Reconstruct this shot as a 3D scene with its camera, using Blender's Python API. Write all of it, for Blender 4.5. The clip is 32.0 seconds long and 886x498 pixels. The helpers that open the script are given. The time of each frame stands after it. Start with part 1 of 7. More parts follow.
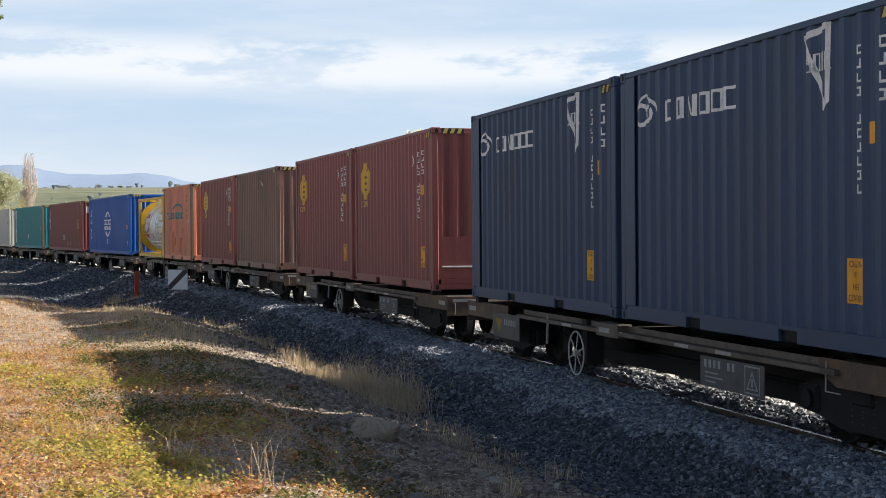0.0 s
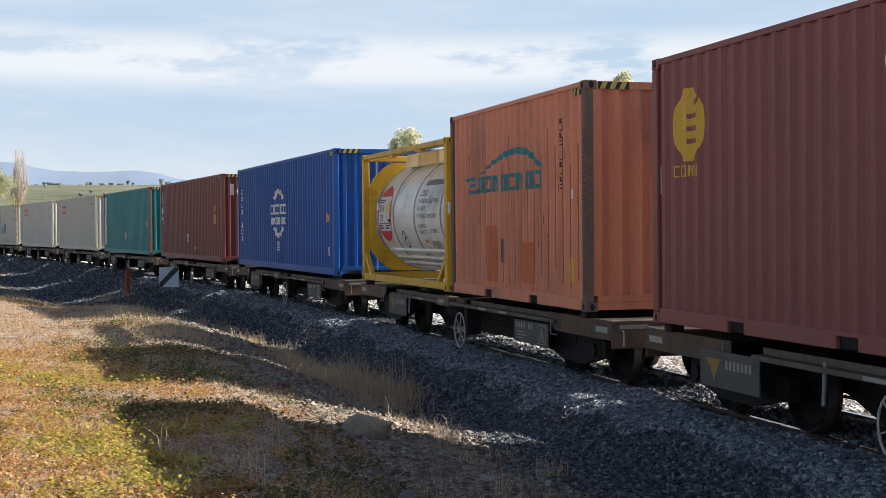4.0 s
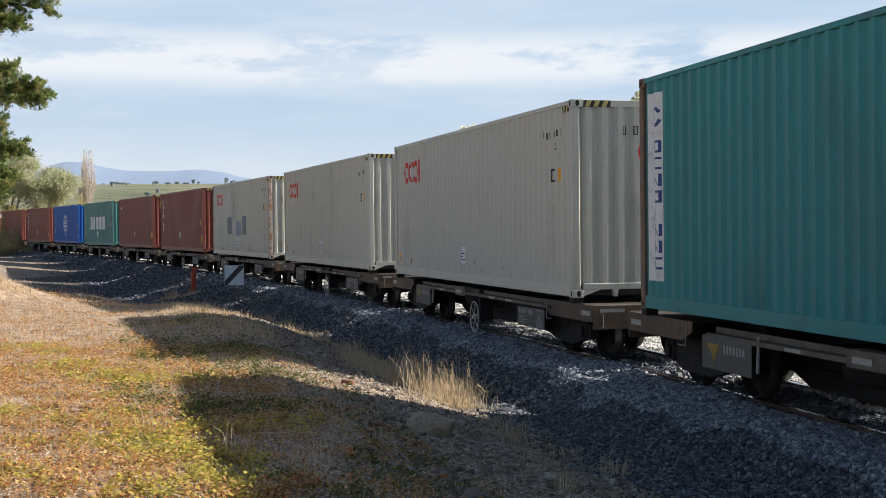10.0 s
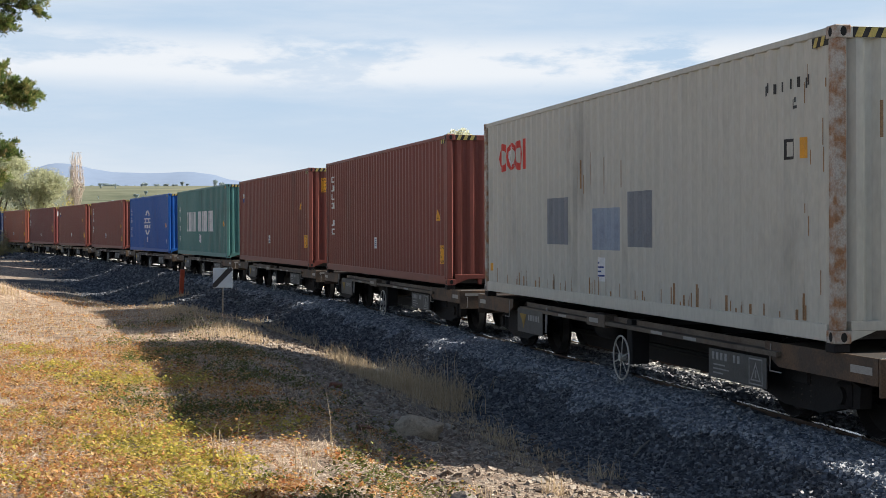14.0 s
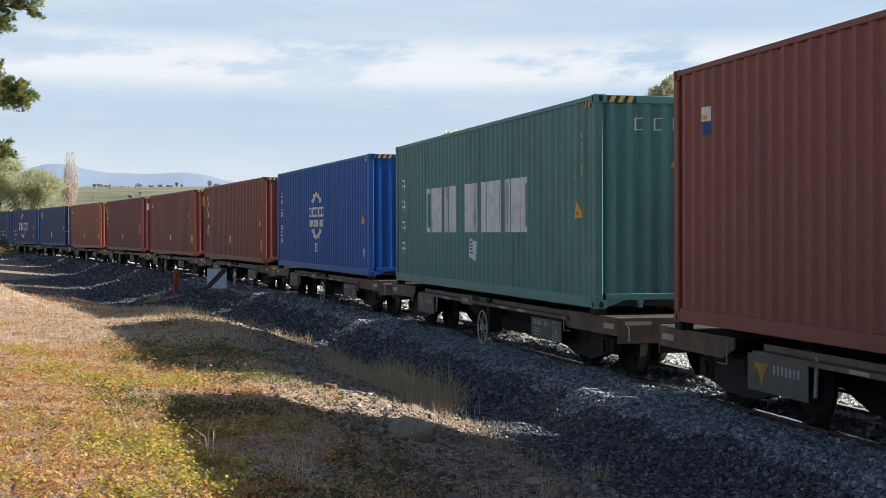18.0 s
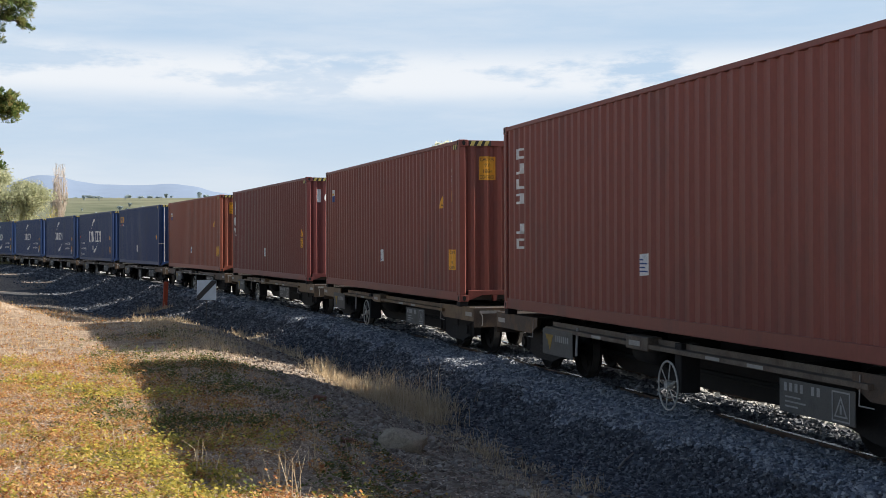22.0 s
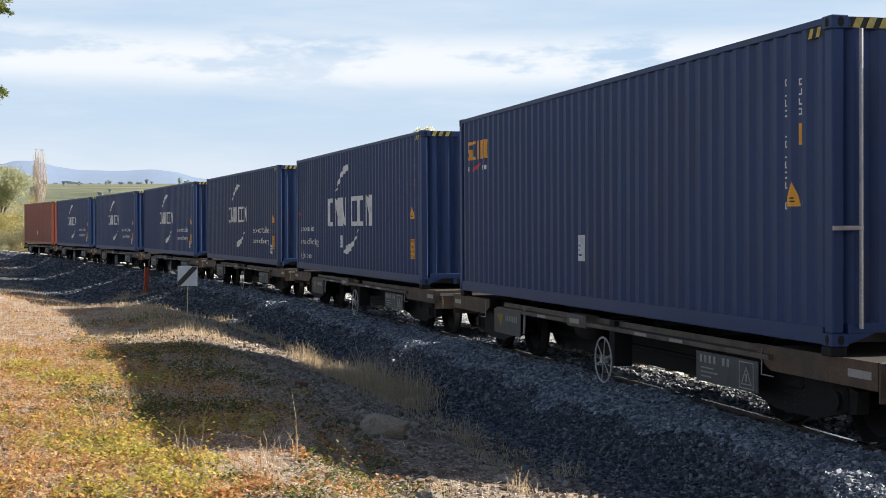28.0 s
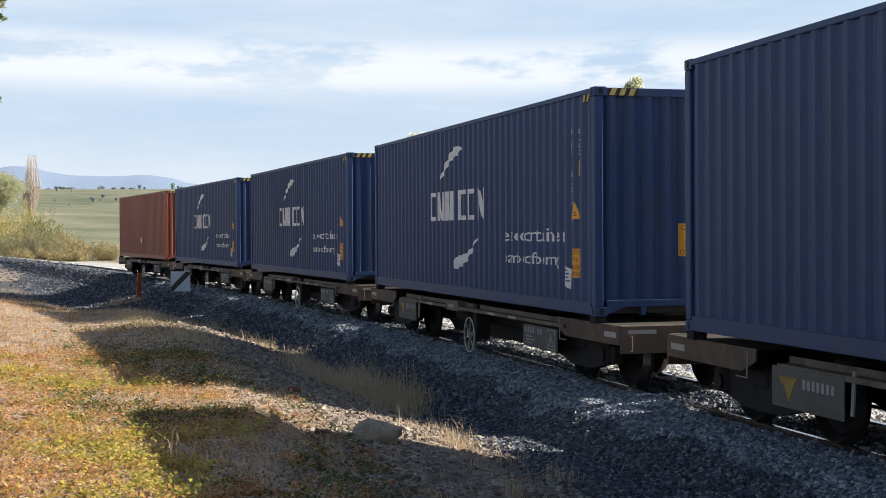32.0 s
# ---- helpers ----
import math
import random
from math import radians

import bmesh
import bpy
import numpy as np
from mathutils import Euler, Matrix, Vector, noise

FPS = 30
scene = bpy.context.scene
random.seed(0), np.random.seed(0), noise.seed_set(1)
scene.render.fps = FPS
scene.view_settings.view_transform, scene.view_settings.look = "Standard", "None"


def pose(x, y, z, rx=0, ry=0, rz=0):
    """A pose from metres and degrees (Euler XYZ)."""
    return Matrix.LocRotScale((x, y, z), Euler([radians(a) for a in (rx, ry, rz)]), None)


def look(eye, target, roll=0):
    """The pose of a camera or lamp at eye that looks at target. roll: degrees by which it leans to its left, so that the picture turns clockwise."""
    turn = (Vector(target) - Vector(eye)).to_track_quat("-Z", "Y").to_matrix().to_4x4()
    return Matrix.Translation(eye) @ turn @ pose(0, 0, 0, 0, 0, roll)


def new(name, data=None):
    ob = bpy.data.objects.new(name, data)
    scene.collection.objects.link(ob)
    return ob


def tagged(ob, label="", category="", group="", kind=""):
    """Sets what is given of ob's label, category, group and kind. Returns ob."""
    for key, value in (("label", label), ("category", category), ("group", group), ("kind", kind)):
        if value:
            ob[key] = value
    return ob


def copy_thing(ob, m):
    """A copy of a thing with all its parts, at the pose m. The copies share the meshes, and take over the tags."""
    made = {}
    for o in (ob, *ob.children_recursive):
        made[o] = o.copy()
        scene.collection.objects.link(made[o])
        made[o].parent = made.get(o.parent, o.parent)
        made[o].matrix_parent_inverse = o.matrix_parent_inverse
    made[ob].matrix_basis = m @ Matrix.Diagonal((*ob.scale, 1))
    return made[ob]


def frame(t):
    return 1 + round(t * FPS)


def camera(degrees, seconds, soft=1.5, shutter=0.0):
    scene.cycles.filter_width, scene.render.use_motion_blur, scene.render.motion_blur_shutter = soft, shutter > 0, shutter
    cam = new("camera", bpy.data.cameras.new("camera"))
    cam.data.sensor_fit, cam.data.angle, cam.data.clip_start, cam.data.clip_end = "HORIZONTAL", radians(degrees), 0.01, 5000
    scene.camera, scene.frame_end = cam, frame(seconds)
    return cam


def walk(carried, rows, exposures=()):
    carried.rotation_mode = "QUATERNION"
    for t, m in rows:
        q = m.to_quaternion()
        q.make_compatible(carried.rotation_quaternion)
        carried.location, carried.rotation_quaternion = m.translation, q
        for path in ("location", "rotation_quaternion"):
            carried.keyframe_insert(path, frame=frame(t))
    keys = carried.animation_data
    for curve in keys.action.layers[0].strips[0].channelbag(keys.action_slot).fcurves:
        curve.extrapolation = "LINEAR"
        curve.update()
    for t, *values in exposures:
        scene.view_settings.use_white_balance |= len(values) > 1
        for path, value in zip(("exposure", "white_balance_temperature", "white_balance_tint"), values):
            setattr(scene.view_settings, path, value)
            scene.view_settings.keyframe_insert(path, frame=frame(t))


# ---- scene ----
# ---- camera: stands on the bank and pans a little ----
cam = camera(34.72, 32.0, soft=0.65, shutter=0.0)
# seconds, yaw, pitch, roll
PATH = [
    (0, -1.84, 0.09, -0.02), (0.5, -1.87, 0.13, -0.01), (1, -1.86, 0.12, 0.00), (1.5, -1.92, 0.08, 0.02), (2, -1.94, 0.13, 0.07),
    (2.5, -2.17, 0.09, 0.01), (4.5, -2.18, -0.02, -0.03), (5, -1.63, -0.03, -0.01), (5.5, -0.95, -0.07, -0.06), (6, -0.07, -0.13, -0.06),
    (6.5, 0.63, -0.10, -0.06), (7, 0.91, -0.12, -0.01), (7.5, 1.00, -0.08, 0.05), (8, 0.93, -0.07, 0.11), (8.5, 0.76, -0.09, 0.19),
    (9, 0.61, -0.14, 0.22), (9.5, 0.56, -0.08, 0.17), (10, 0.37, -0.10, 0.12), (10.5, 0.23, -0.07, 0.05), (11, 0.26, -0.06, 0.01),
    (11.5, 0.17, 0.02, -0.02), (12, 0.07, 0.08, -0.06), (12.5, 0.02, 0.12, -0.06), (13, 0.00, 0.13, -0.10), (13.5, -0.03, 0.07, -0.13),
    (14, -0.08, 0.04, -0.16), (14.5, -0.01, 0.05, -0.18), (15, -0.04, 0.05, -0.21), (15.5, -0.08, 0.12, -0.27), (17.5, -0.25, 0.00, -0.27),
    (18, -0.30, 0.09, -0.26), (18.5, -0.30, 0.16, -0.28), (19, -0.31, 0.18, -0.24), (19.5, -0.33, 0.27, -0.22), (20, -0.40, 0.44, -0.20),
    (20.5, -0.51, 0.54, -0.16), (21, -0.58, 0.58, -0.14), (21.5, -0.65, 0.54, -0.21), (22, -0.71, 0.55, -0.23), (22.5, -0.68, 0.48, -0.20),
    (23, -0.76, 0.44, -0.15), (23.5, -0.96, 0.49, -0.07), (24, -1.26, 0.47, -0.08), (24.5, -1.39, 0.43, -0.09), (25, -1.54, 0.33, -0.10),
    (25.5, -1.47, 0.26, -0.13), (26, -1.48, 0.24, -0.23), (26.5, -1.12, 0.16, -0.19), (28.5, -1.53, -0.04, -0.20), (29, -1.48, -0.04, -0.20),
    (29.5, -1.50, -0.05, -0.20), (30, -1.59, -0.05, -0.19), (30.5, -1.50, -0.05, -0.19), (31, -1.47, 0.02, -0.19), (31.5, -1.50, 0.12, -0.17),
    (32, -1.74, 0.19, -0.16),
]
EYE = (0.0, 0.0, 1.6)


def aim(yaw, pitch, roll):
    """The camera's pose: turned by yaw, tipped by pitch, then rolled about the line of sight."""
    return Matrix.Translation(EYE) @ pose(0, 0, 0, 90 + pitch, 0, yaw) @ pose(0, 0, 0, 0, 0, -roll)


walk(cam, [(t, aim(y, p, r)) for t, y, p, r in PATH], [(0.0, 1.01), (2.5, 0.99), (4.5, 0.94), (8.0, 0.93), (26.5, 0.93), (28.5, 1.04), (32.0, 1.04)])

# ---- world, sun ----
HAZE, CLEAR, CLOUD_THIN, CLOUD = (7.1, 7.7, 8.3), (4.8, 6.3, 8.1), (6.6, 7.4, 8.4), (8.4, 8.7, 9.1)
SUN_AZ, SUN_EL = 13.5, 31.8        # degrees from +x towards +y, and above the horizon
world = bpy.data.worlds.new("sky")
scene.world = world
world.use_nodes = True
wn, wl = world.node_tree.nodes, world.node_tree.links
wn.clear()
w_out, w_bg, w_sky = wn.new("ShaderNodeOutputWorld"), wn.new("ShaderNodeBackground"), wn.new("ShaderNodeTexSky")
w_sky.sky_type, w_sky.sun_disc = "NISHITA", False
w_sky.sun_elevation, w_sky.sun_rotation = radians(SUN_EL), radians(90 - SUN_AZ)
w_sky.air_density, w_sky.dust_density, w_sky.ozone_density = 1.0, 1.6, 1.2
w_bg.inputs["Strength"].default_value = 0.0556
wl.new(w_bg.outputs[0], w_out.inputs[0])
# thin streaks of cloud low over the hills, drawn by direction; the sky is clear higher up
w_co = wn.new("ShaderNodeTexCoord")
w_sep = wn.new("ShaderNodeSeparateXYZ")
wl.new(w_co.outputs["Generated"], w_sep.inputs[0])


def w_noise(scale, detail, rough, loc):
    mp, no = wn.new("ShaderNodeMapping"), wn.new("ShaderNodeTexNoise")
    mp.inputs["Scale"].default_value, mp.inputs["Location"].default_value = scale, loc
    no.inputs["Scale"].default_value, no.inputs["Detail"].default_value, no.inputs["Roughness"].default_value = 1.0, detail, rough
    wl.new(w_co.outputs["Generated"], mp.inputs["Vector"])
    wl.new(mp.outputs[0], no.inputs["Vector"])
    return no.outputs["Fac"]


def w_range(src, a, b, c, d):
    r = wn.new("ShaderNodeMapRange")
    r.interpolation_type = "SMOOTHSTEP"
    for nm, v in zip(("From Min", "From Max", "To Min", "To Max"), (a, b, c, d)):
        r.inputs[nm].default_value = v
    wl.new(src, r.inputs["Value"])
    return r.outputs[0]


def w_math(op, a, b):
    m = wn.new("ShaderNodeMath")
    m.operation, m.use_clamp = op, op == "ADD"
    wl.new(a, m.inputs[0])
    wl.new(b, m.inputs[1])
    return m.outputs[0]


def w_over(fac, base, col):
    m = wn.new("ShaderNodeMix")
    m.data_type = "RGBA"
    m.inputs["B"].default_value = (*col, 1)
    wl.new(fac, m.inputs["Factor"])
    wl.new(base, m.inputs["A"])
    return m.outputs["Result"]


w_z = w_sep.outputs["Z"]
bank = w_math("MULTIPLY", w_range(w_z, 0.106, 0.124, 0, 1), w_range(w_z, 0.134, 0.158, 1, 0))
bank = w_math("MULTIPLY", bank, w_range(w_noise((9.0, 9.0, 34.0), 10.0, 0.62, (0.2, 0.0, 0.1)), 0.40, 0.54, 0, 0.9))
veil = w_range(w_noise((3.0, 3.0, 22.0), 8.0, 0.6, (2.3, 0.0, 0.7)), 0.36, 0.70, 0.10, 0.95)
low = w_range(w_z, 0.20, 0.45, 0.94, 0)
haze = w_range(w_z, 0.0, 0.115, 0.92, 0.0)
w_col = w_over(low, w_sky.outputs[0], CLEAR)
w_col = w_over(w_math("MULTIPLY", veil, low), w_col, CLOUD_THIN)
w_col = w_over(haze, w_col, HAZE)
w_col = w_over(bank, w_col, CLOUD)
wl.new(w_col, w_bg.inputs["Color"])

sun = new("sun", bpy.data.lights.new("sun", "SUN"))
sun.data.energy, sun.data.angle, sun.data.color = 5.0, radians(0.53), (1.0, 0.93, 0.82)
sv = Vector((math.cos(radians(SUN_EL)) * math.cos(radians(SUN_AZ)), math.cos(radians(SUN_EL)) * math.sin(radians(SUN_AZ)), math.sin(radians(SUN_EL))))
sun.matrix_world = look(tuple(sv * 50), (0, 0, 0))

# ---- materials ----
MATS = {}


def mat(name, col, rough=0.6, metal=0.0, var=0.25, scale=3.0, fine=60.0, bump=0.15, col2=None, amount=0.5, stretch=(1, 1, 1), rand=0.0, spec=0.5, transmit=0.0):
    """A surface with broad stains and fine grain: col is broken up by col2 where a broad noise is high."""
    if name in MATS:
        return MATS[name]
    m = bpy.data.materials.new(name)
    m.use_nodes = True
    n, l = m.node_tree.nodes, m.node_tree.links
    bs = n["Principled BSDF"]
    co = n.new("ShaderNodeTexCoord")
    mp = n.new("ShaderNodeMapping")
    mp.inputs["Scale"].default_value = stretch
    l.new(co.outputs["Object"], mp.inputs["Vector"])
    broad, grain = n.new("ShaderNodeTexNoise"), n.new("ShaderNodeTexNoise")
    broad.inputs["Scale"].default_value, broad.inputs["Detail"].default_value, broad.inputs["Roughness"].default_value = scale, 6.0, 0.65
    grain.inputs["Scale"].default_value, grain.inputs["Detail"].default_value = fine, 3.0
    info = n.new("ShaderNodeObjectInfo")
    add = n.new("ShaderNodeVectorMath")
    mul = n.new("ShaderNodeMath")
    mul.operation, mul.inputs[1].default_value = "MULTIPLY", 37.0
    l.new(info.outputs["Random"], mul.inputs[0])
    l.new(mp.outputs[0], add.inputs[0])
    l.new(mul.outputs[0], add.inputs[1])
    l.new(add.outputs[0], broad.inputs["Vector"])
    l.new(add.outputs[0], grain.inputs["Vector"])
    ramp = n.new("ShaderNodeValToRGB")
    ramp.color_ramp.elements[0].position, ramp.color_ramp.elements[1].position = 0.62 - 0.25 * amount, 0.80 - 0.25 * amount
    l.new(broad.outputs["Fac"], ramp.inputs[0])
    mix = n.new("ShaderNodeMix")
    mix.data_type = "RGBA"
    mix.inputs["A"].default_value = (*col, 1)
    c2 = col2 or tuple(c * (1 - var) for c in col)
    mix.inputs["B"].default_value = (*c2, 1)
    l.new(ramp.outputs[0], mix.inputs["Factor"])
    val = n.new("ShaderNodeHueSaturation")
    rng = n.new("ShaderNodeMapRange")
    rng.inputs["From Min"].default_value, rng.inputs["From Max"].default_value = 0.3, 0.7
    rng.inputs["To Min"].default_value, rng.inputs["To Max"].default_value = 1 - var * 0.6, 1 + var * 0.6
    l.new(grain.outputs["Fac"], rng.inputs["Value"])
    last = rng.outputs[0]
    if rand:
        r2, mm = n.new("ShaderNodeMapRange"), n.new("ShaderNodeMath")
        r2.inputs["To Min"].default_value, r2.inputs["To Max"].default_value = 1 - rand, 1 + rand
        mm.operation = "MULTIPLY"
        l.new(info.outputs["Random"], r2.inputs["Value"])
        l.new(r2.outputs[0], mm.inputs[0])
        l.new(last, mm.inputs[1])
        last = mm.outputs[0]
    l.new(last, val.inputs["Value"])
    l.new(mix.outputs["Result"], val.inputs["Color"])
    l.new(val.outputs[0], bs.inputs["Base Color"])
    bs.inputs["Roughness"].default_value, bs.inputs["Metallic"].default_value = rough, metal
    bs.inputs["Specular IOR Level"].default_value = spec
    if bump:
        bp = n.new("ShaderNodeBump")
        bp.inputs["Strength"].default_value, bp.inputs["Distance"].default_value = bump, 0.01
        l.new(grain.outputs["Fac"], bp.inputs["Height"])
        l.new(bp.outputs[0], bs.inputs["Normal"])
    MATS[name] = m
    return m


def island_mat(name, cols, rough=0.8, bump=0.0, translucent=0.0):
    """For heaps of small pieces: each piece takes one of the colours by chance."""
    if name in MATS:
        return MATS[name]
    m = bpy.data.materials.new(name)
    m.use_nodes = True
    n, l = m.node_tree.nodes, m.node_tree.links
    bs = n["Principled BSDF"]
    ge, ramp = n.new("ShaderNodeNewGeometry"), n.new("ShaderNodeValToRGB")
    e = ramp.color_ramp.elements
    while len(e) < len(cols):
        e.new(0.5)
    for i, c in enumerate(cols):
        e[i].position, e[i].color = i / (len(cols) - 1), (*c, 1)
    l.new(ge.outputs["Random Per Island"], ramp.inputs[0])
    l.new(ramp.outputs[0], bs.inputs["Base Color"])
    bs.inputs["Roughness"].default_value = rough
    bs.inputs["Specular IOR Level"].default_value = 0.3
    if translucent:
        tr, mx = n.new("ShaderNodeBsdfTranslucent"), n.new("ShaderNodeMixShader")
        mx.inputs[0].default_value = translucent
        l.new(ramp.outputs[0], tr.inputs["Color"])
        l.new(bs.outputs[0], mx.inputs[1])
        l.new(tr.outputs[0], mx.inputs[2])
        l.new(mx.outputs[0], n["Material Output"].inputs["Surface"])
    if bump:
        co, no, bp = n.new("ShaderNodeTexCoord"), n.new("ShaderNodeTexNoise"), n.new("ShaderNodeBump")
        no.inputs["Scale"].default_value = 90.0
        bp.inputs["Strength"].default_value, bp.inputs["Distance"].default_value = bump, 0.01
        l.new(co.outputs["Object"], no.inputs["Vector"])
        l.new(no.outputs["Fac"], bp.inputs["Height"])
        l.new(bp.outputs[0], bs.inputs["Normal"])
    MATS[name] = m
    return m


# ---- mesh helpers ----
class Geo:
    """A heap of vertices and faces that becomes one mesh."""

    def __init__(self):
        self.v, self.f = [], []

    def add(self, vs, fs):
        o = len(self.v)
        self.v.extend(vs)
        self.f.extend([tuple(i + o for i in f) for f in fs])
        return self

    def box(self, x0, y0, z0, x1, y1, z1, b=0.0):
        if b <= 0:
            vs = [(x, y, z) for x in (x0, x1) for y in (y0, y1) for z in (z0, z1)]
            return self.add(vs, [(0, 1, 3, 2), (4, 6, 7, 5), (0, 4, 5, 1), (2, 3, 7, 6), (0, 2, 6, 4), (1, 5, 7, 3)])
        b = min(b, (x1 - x0) * 0.45, (y1 - y0) * 0.45, (z1 - z0) * 0.45)
        vs, idx = [], {}
        for i, x in enumerate((x0, x1)):
            for j, y in enumerate((y0, y1)):
                for k, z in enumerate((z0, z1)):
                    sx, sy, sz = (b, -b)[i], (b, -b)[j], (b, -b)[k]
                    for a, p in enumerate(((x, y + sy, z + sz), (x + sx, y, z + sz), (x + sx, y + sy, z))):
                        idx[i, j, k, a] = len(vs)
                        vs.append(p)
        I = idx
        fs = []
        for s in (0, 1):
            fs.append((I[s, 0, 0, 0], I[s, 1, 0, 0], I[s, 1, 1, 0], I[s, 0, 1, 0])[:: (-1, 1)[s]])
            fs.append((I[0, s, 0, 1], I[1, s, 0, 1], I[1, s, 1, 1], I[0, s, 1, 1])[:: (1, -1)[s]])
            fs.append((I[0, 0, s, 2], I[1, 0, s, 2], I[1, 1, s, 2], I[0, 1, s, 2])[:: (-1, 1)[s]])
        for p in (0, 1):
            for r in (0, 1):
                g = (p + r) % 2
                fs.append((I[p, r, 0, 0], I[p, r, 1, 0], I[p, r, 1, 1], I[p, r, 0, 1])[:: (1, -1)[1 - g]])
                fs.append((I[p, 0, r, 0], I[p, 1, r, 0], I[p, 1, r, 2], I[p, 0, r, 2])[:: (1, -1)[g]])
                fs.append((I[0, p, r, 1], I[1, p, r, 1], I[1, p, r, 2], I[0, p, r, 2])[:: (1, -1)[1 - g]])
                for k in (0, 1):
                    fs.append((I[p, r, k, 0], I[p, r, k, 1], I[p, r, k, 2])[:: (1, -1)[(p + r + k) % 2]])
        return self.add(vs, fs)

    def cyl(self, p0, p1, r, n=12, r1=None, caps=True):
        p0, p1 = Vector(p0), Vector(p1)
        r1 = r if r1 is None else r1
        d = (p1 - p0).normalized()
        a = d.orthogonal().normalized()
        b = d.cross(a)
        vs = []
        for p, rr in ((p0, r), (p1, r1)):
            vs += [tuple(p + (a * math.cos(2 * math.pi * i / n) + b * math.sin(2 * math.pi * i / n)) * rr) for i in range(n)]
        fs = [(i, (i + 1) % n, n + (i + 1) % n, n + i) for i in range(n)]
        if caps:
            fs += [tuple(range(n - 1, -1, -1)), tuple(range(n, 2 * n))]
        return self.add(vs, fs)

    def tube(self, pts, r, n=8):
        for a, b in zip(pts[:-1], pts[1:]):
            self.cyl(a, b, r, n)
        return self

    def lathe(self, prof, n=32, axis="x", at=(0, 0, 0)):
        """prof: (along, radius) pairs, turned round an axis through at."""
        vs, k = [], len(prof)
        for i in range(n):
            c, s = math.cos(2 * math.pi * i / n), math.sin(2 * math.pi * i / n)
            for u, r in prof:
                p = {"x": (u, r * c, r * s), "y": (r * c, u, r * s), "z": (r * c, r * s, u)}[axis]
                vs.append((p[0] + at[0], p[1] + at[1], p[2] + at[2]))
        fs = [(i * k + j, i * k + j + 1, ((i + 1) % n) * k + j + 1, ((i + 1) % n) * k + j) for i in range(n) for j in range(k - 1)]
        return self.add(vs, fs)

    def prism(self, poly, axis, a, b):
        """A flat outline pushed from a to b along an axis. poly in the other two axes, in order."""
        put = {"x": lambda u, v, w: (w, u, v), "y": lambda u, v, w: (u, w, v), "z": lambda u, v, w: (u, v, w)}[axis]
        k = len(poly)
        vs = [put(u, v, a) for u, v in poly] + [put(u, v, b) for u, v in poly]
        fs = [tuple(range(k)), tuple(range(2 * k - 1, k - 1, -1))] + [(i, i + k, (i + 1) % k + k, (i + 1) % k) for i in range(k)]
        return self.add(vs, fs)

    def mesh(self, name, smooth=False, weld=False):
        me = bpy.data.meshes.new(name)
        me.from_pydata(self.v, [], self.f)
        bm = bmesh.new()
        bm.from_mesh(me)
        if weld:
            bmesh.ops.remove_doubles(bm, verts=bm.verts, dist=1e-5)
        bmesh.ops.recalc_face_normals(bm, faces=bm.faces)
        bm.to_mesh(me)
        bm.free()
        if smooth:
            me.shade_smooth()
        return me


def part(name, data, material, parent, label="", at=None):
    """One mesh object under a thing or a part. data: a Geo or a ready mesh; the material sits on the object."""
    me = data.mesh(name) if isinstance(data, Geo) else data
    if not me.materials:
        me.materials.append(None)
    ob = new(name, me)
    ob.material_slots[0].link = "OBJECT"
    ob.material_slots[0].material = material
    ob.parent = parent
    if at is not None:
        ob.matrix_basis = at
    if label:
        ob["label"] = label
    return ob


def thing(name, label, category, group="", m=None, kind=""):
    ob = new(name)
    ob.empty_display_size = 0.2
    tagged(ob, label, category, group, kind)
    if m is not None:
        ob.matrix_basis = m
    return ob


def big_mesh(name, verts, faces, material, smooth=True):
    """From numpy arrays: verts (n, 3), faces (m, 3 or 4)."""
    me = bpy.data.meshes.new(name)
    nv, nf, k = len(verts), len(faces), faces.shape[1]
    me.vertices.add(nv)
    me.vertices.foreach_set("co", np.ascontiguousarray(verts, dtype=np.float32).ravel())
    me.loops.add(nf * k)
    me.loops.foreach_set("vertex_index", np.ascontiguousarray(faces, dtype=np.int32).ravel())
    me.polygons.add(nf)
    me.polygons.foreach_set("loop_start", np.arange(0, nf * k, k, dtype=np.int32))
    me.polygons.foreach_set("use_smooth", np.full(nf, smooth))
    me.update(calc_edges=True)
    me.materials.append(material)
    return me


# ---- the track's line ----
# s runs back along the line from beside the camera; the reference is the near side of the wagons
TH = (1.76327, 0.251185, 0.040123, -0.086318)
SG = np.linspace(-120, 420, 2161)


def heading(s):
    u = np.clip(s, -20, 85) / 100
    h = TH[0] + TH[1] * u + TH[2] * u**2 + TH[3] * u**3
    return h + (TH[1] + 2 * TH[2] * u + 3 * TH[3] * u**2) * (s / 100 - u)


HD = heading(SG)
_dx, _dy = np.cos((HD[1:] + HD[:-1]) / 2) * np.diff(SG), np.sin((HD[1:] + HD[:-1]) / 2) * np.diff(SG)
CX, CY = np.concatenate([[0], np.cumsum(_dx)]), np.concatenate([[0], np.cumsum(_dy)])
CX, CY = CX - np.interp(0, SG, CX) + 5.5276, CY - np.interp(0, SG, CY) + 3.2117
HALF, DECK, CANT, GRADE = 1.219, 0.93, 0.0116, 0.01125


def base_z(s):
    """Height of the containers' undersides."""
    return 0.6582 + GRADE * s + 2.7e-06 * s * s


def rail_z(s):
    return base_z(s) - DECK


def line(s, lat=0.0):
    """The plan point at s, lat metres towards the camera's side of the wagons' flank."""
    h = np.interp(s, SG, HD)
    return np.interp(s, SG, CX) - np.sin(h) * lat, np.interp(s, SG, CY) + np.cos(h) * lat


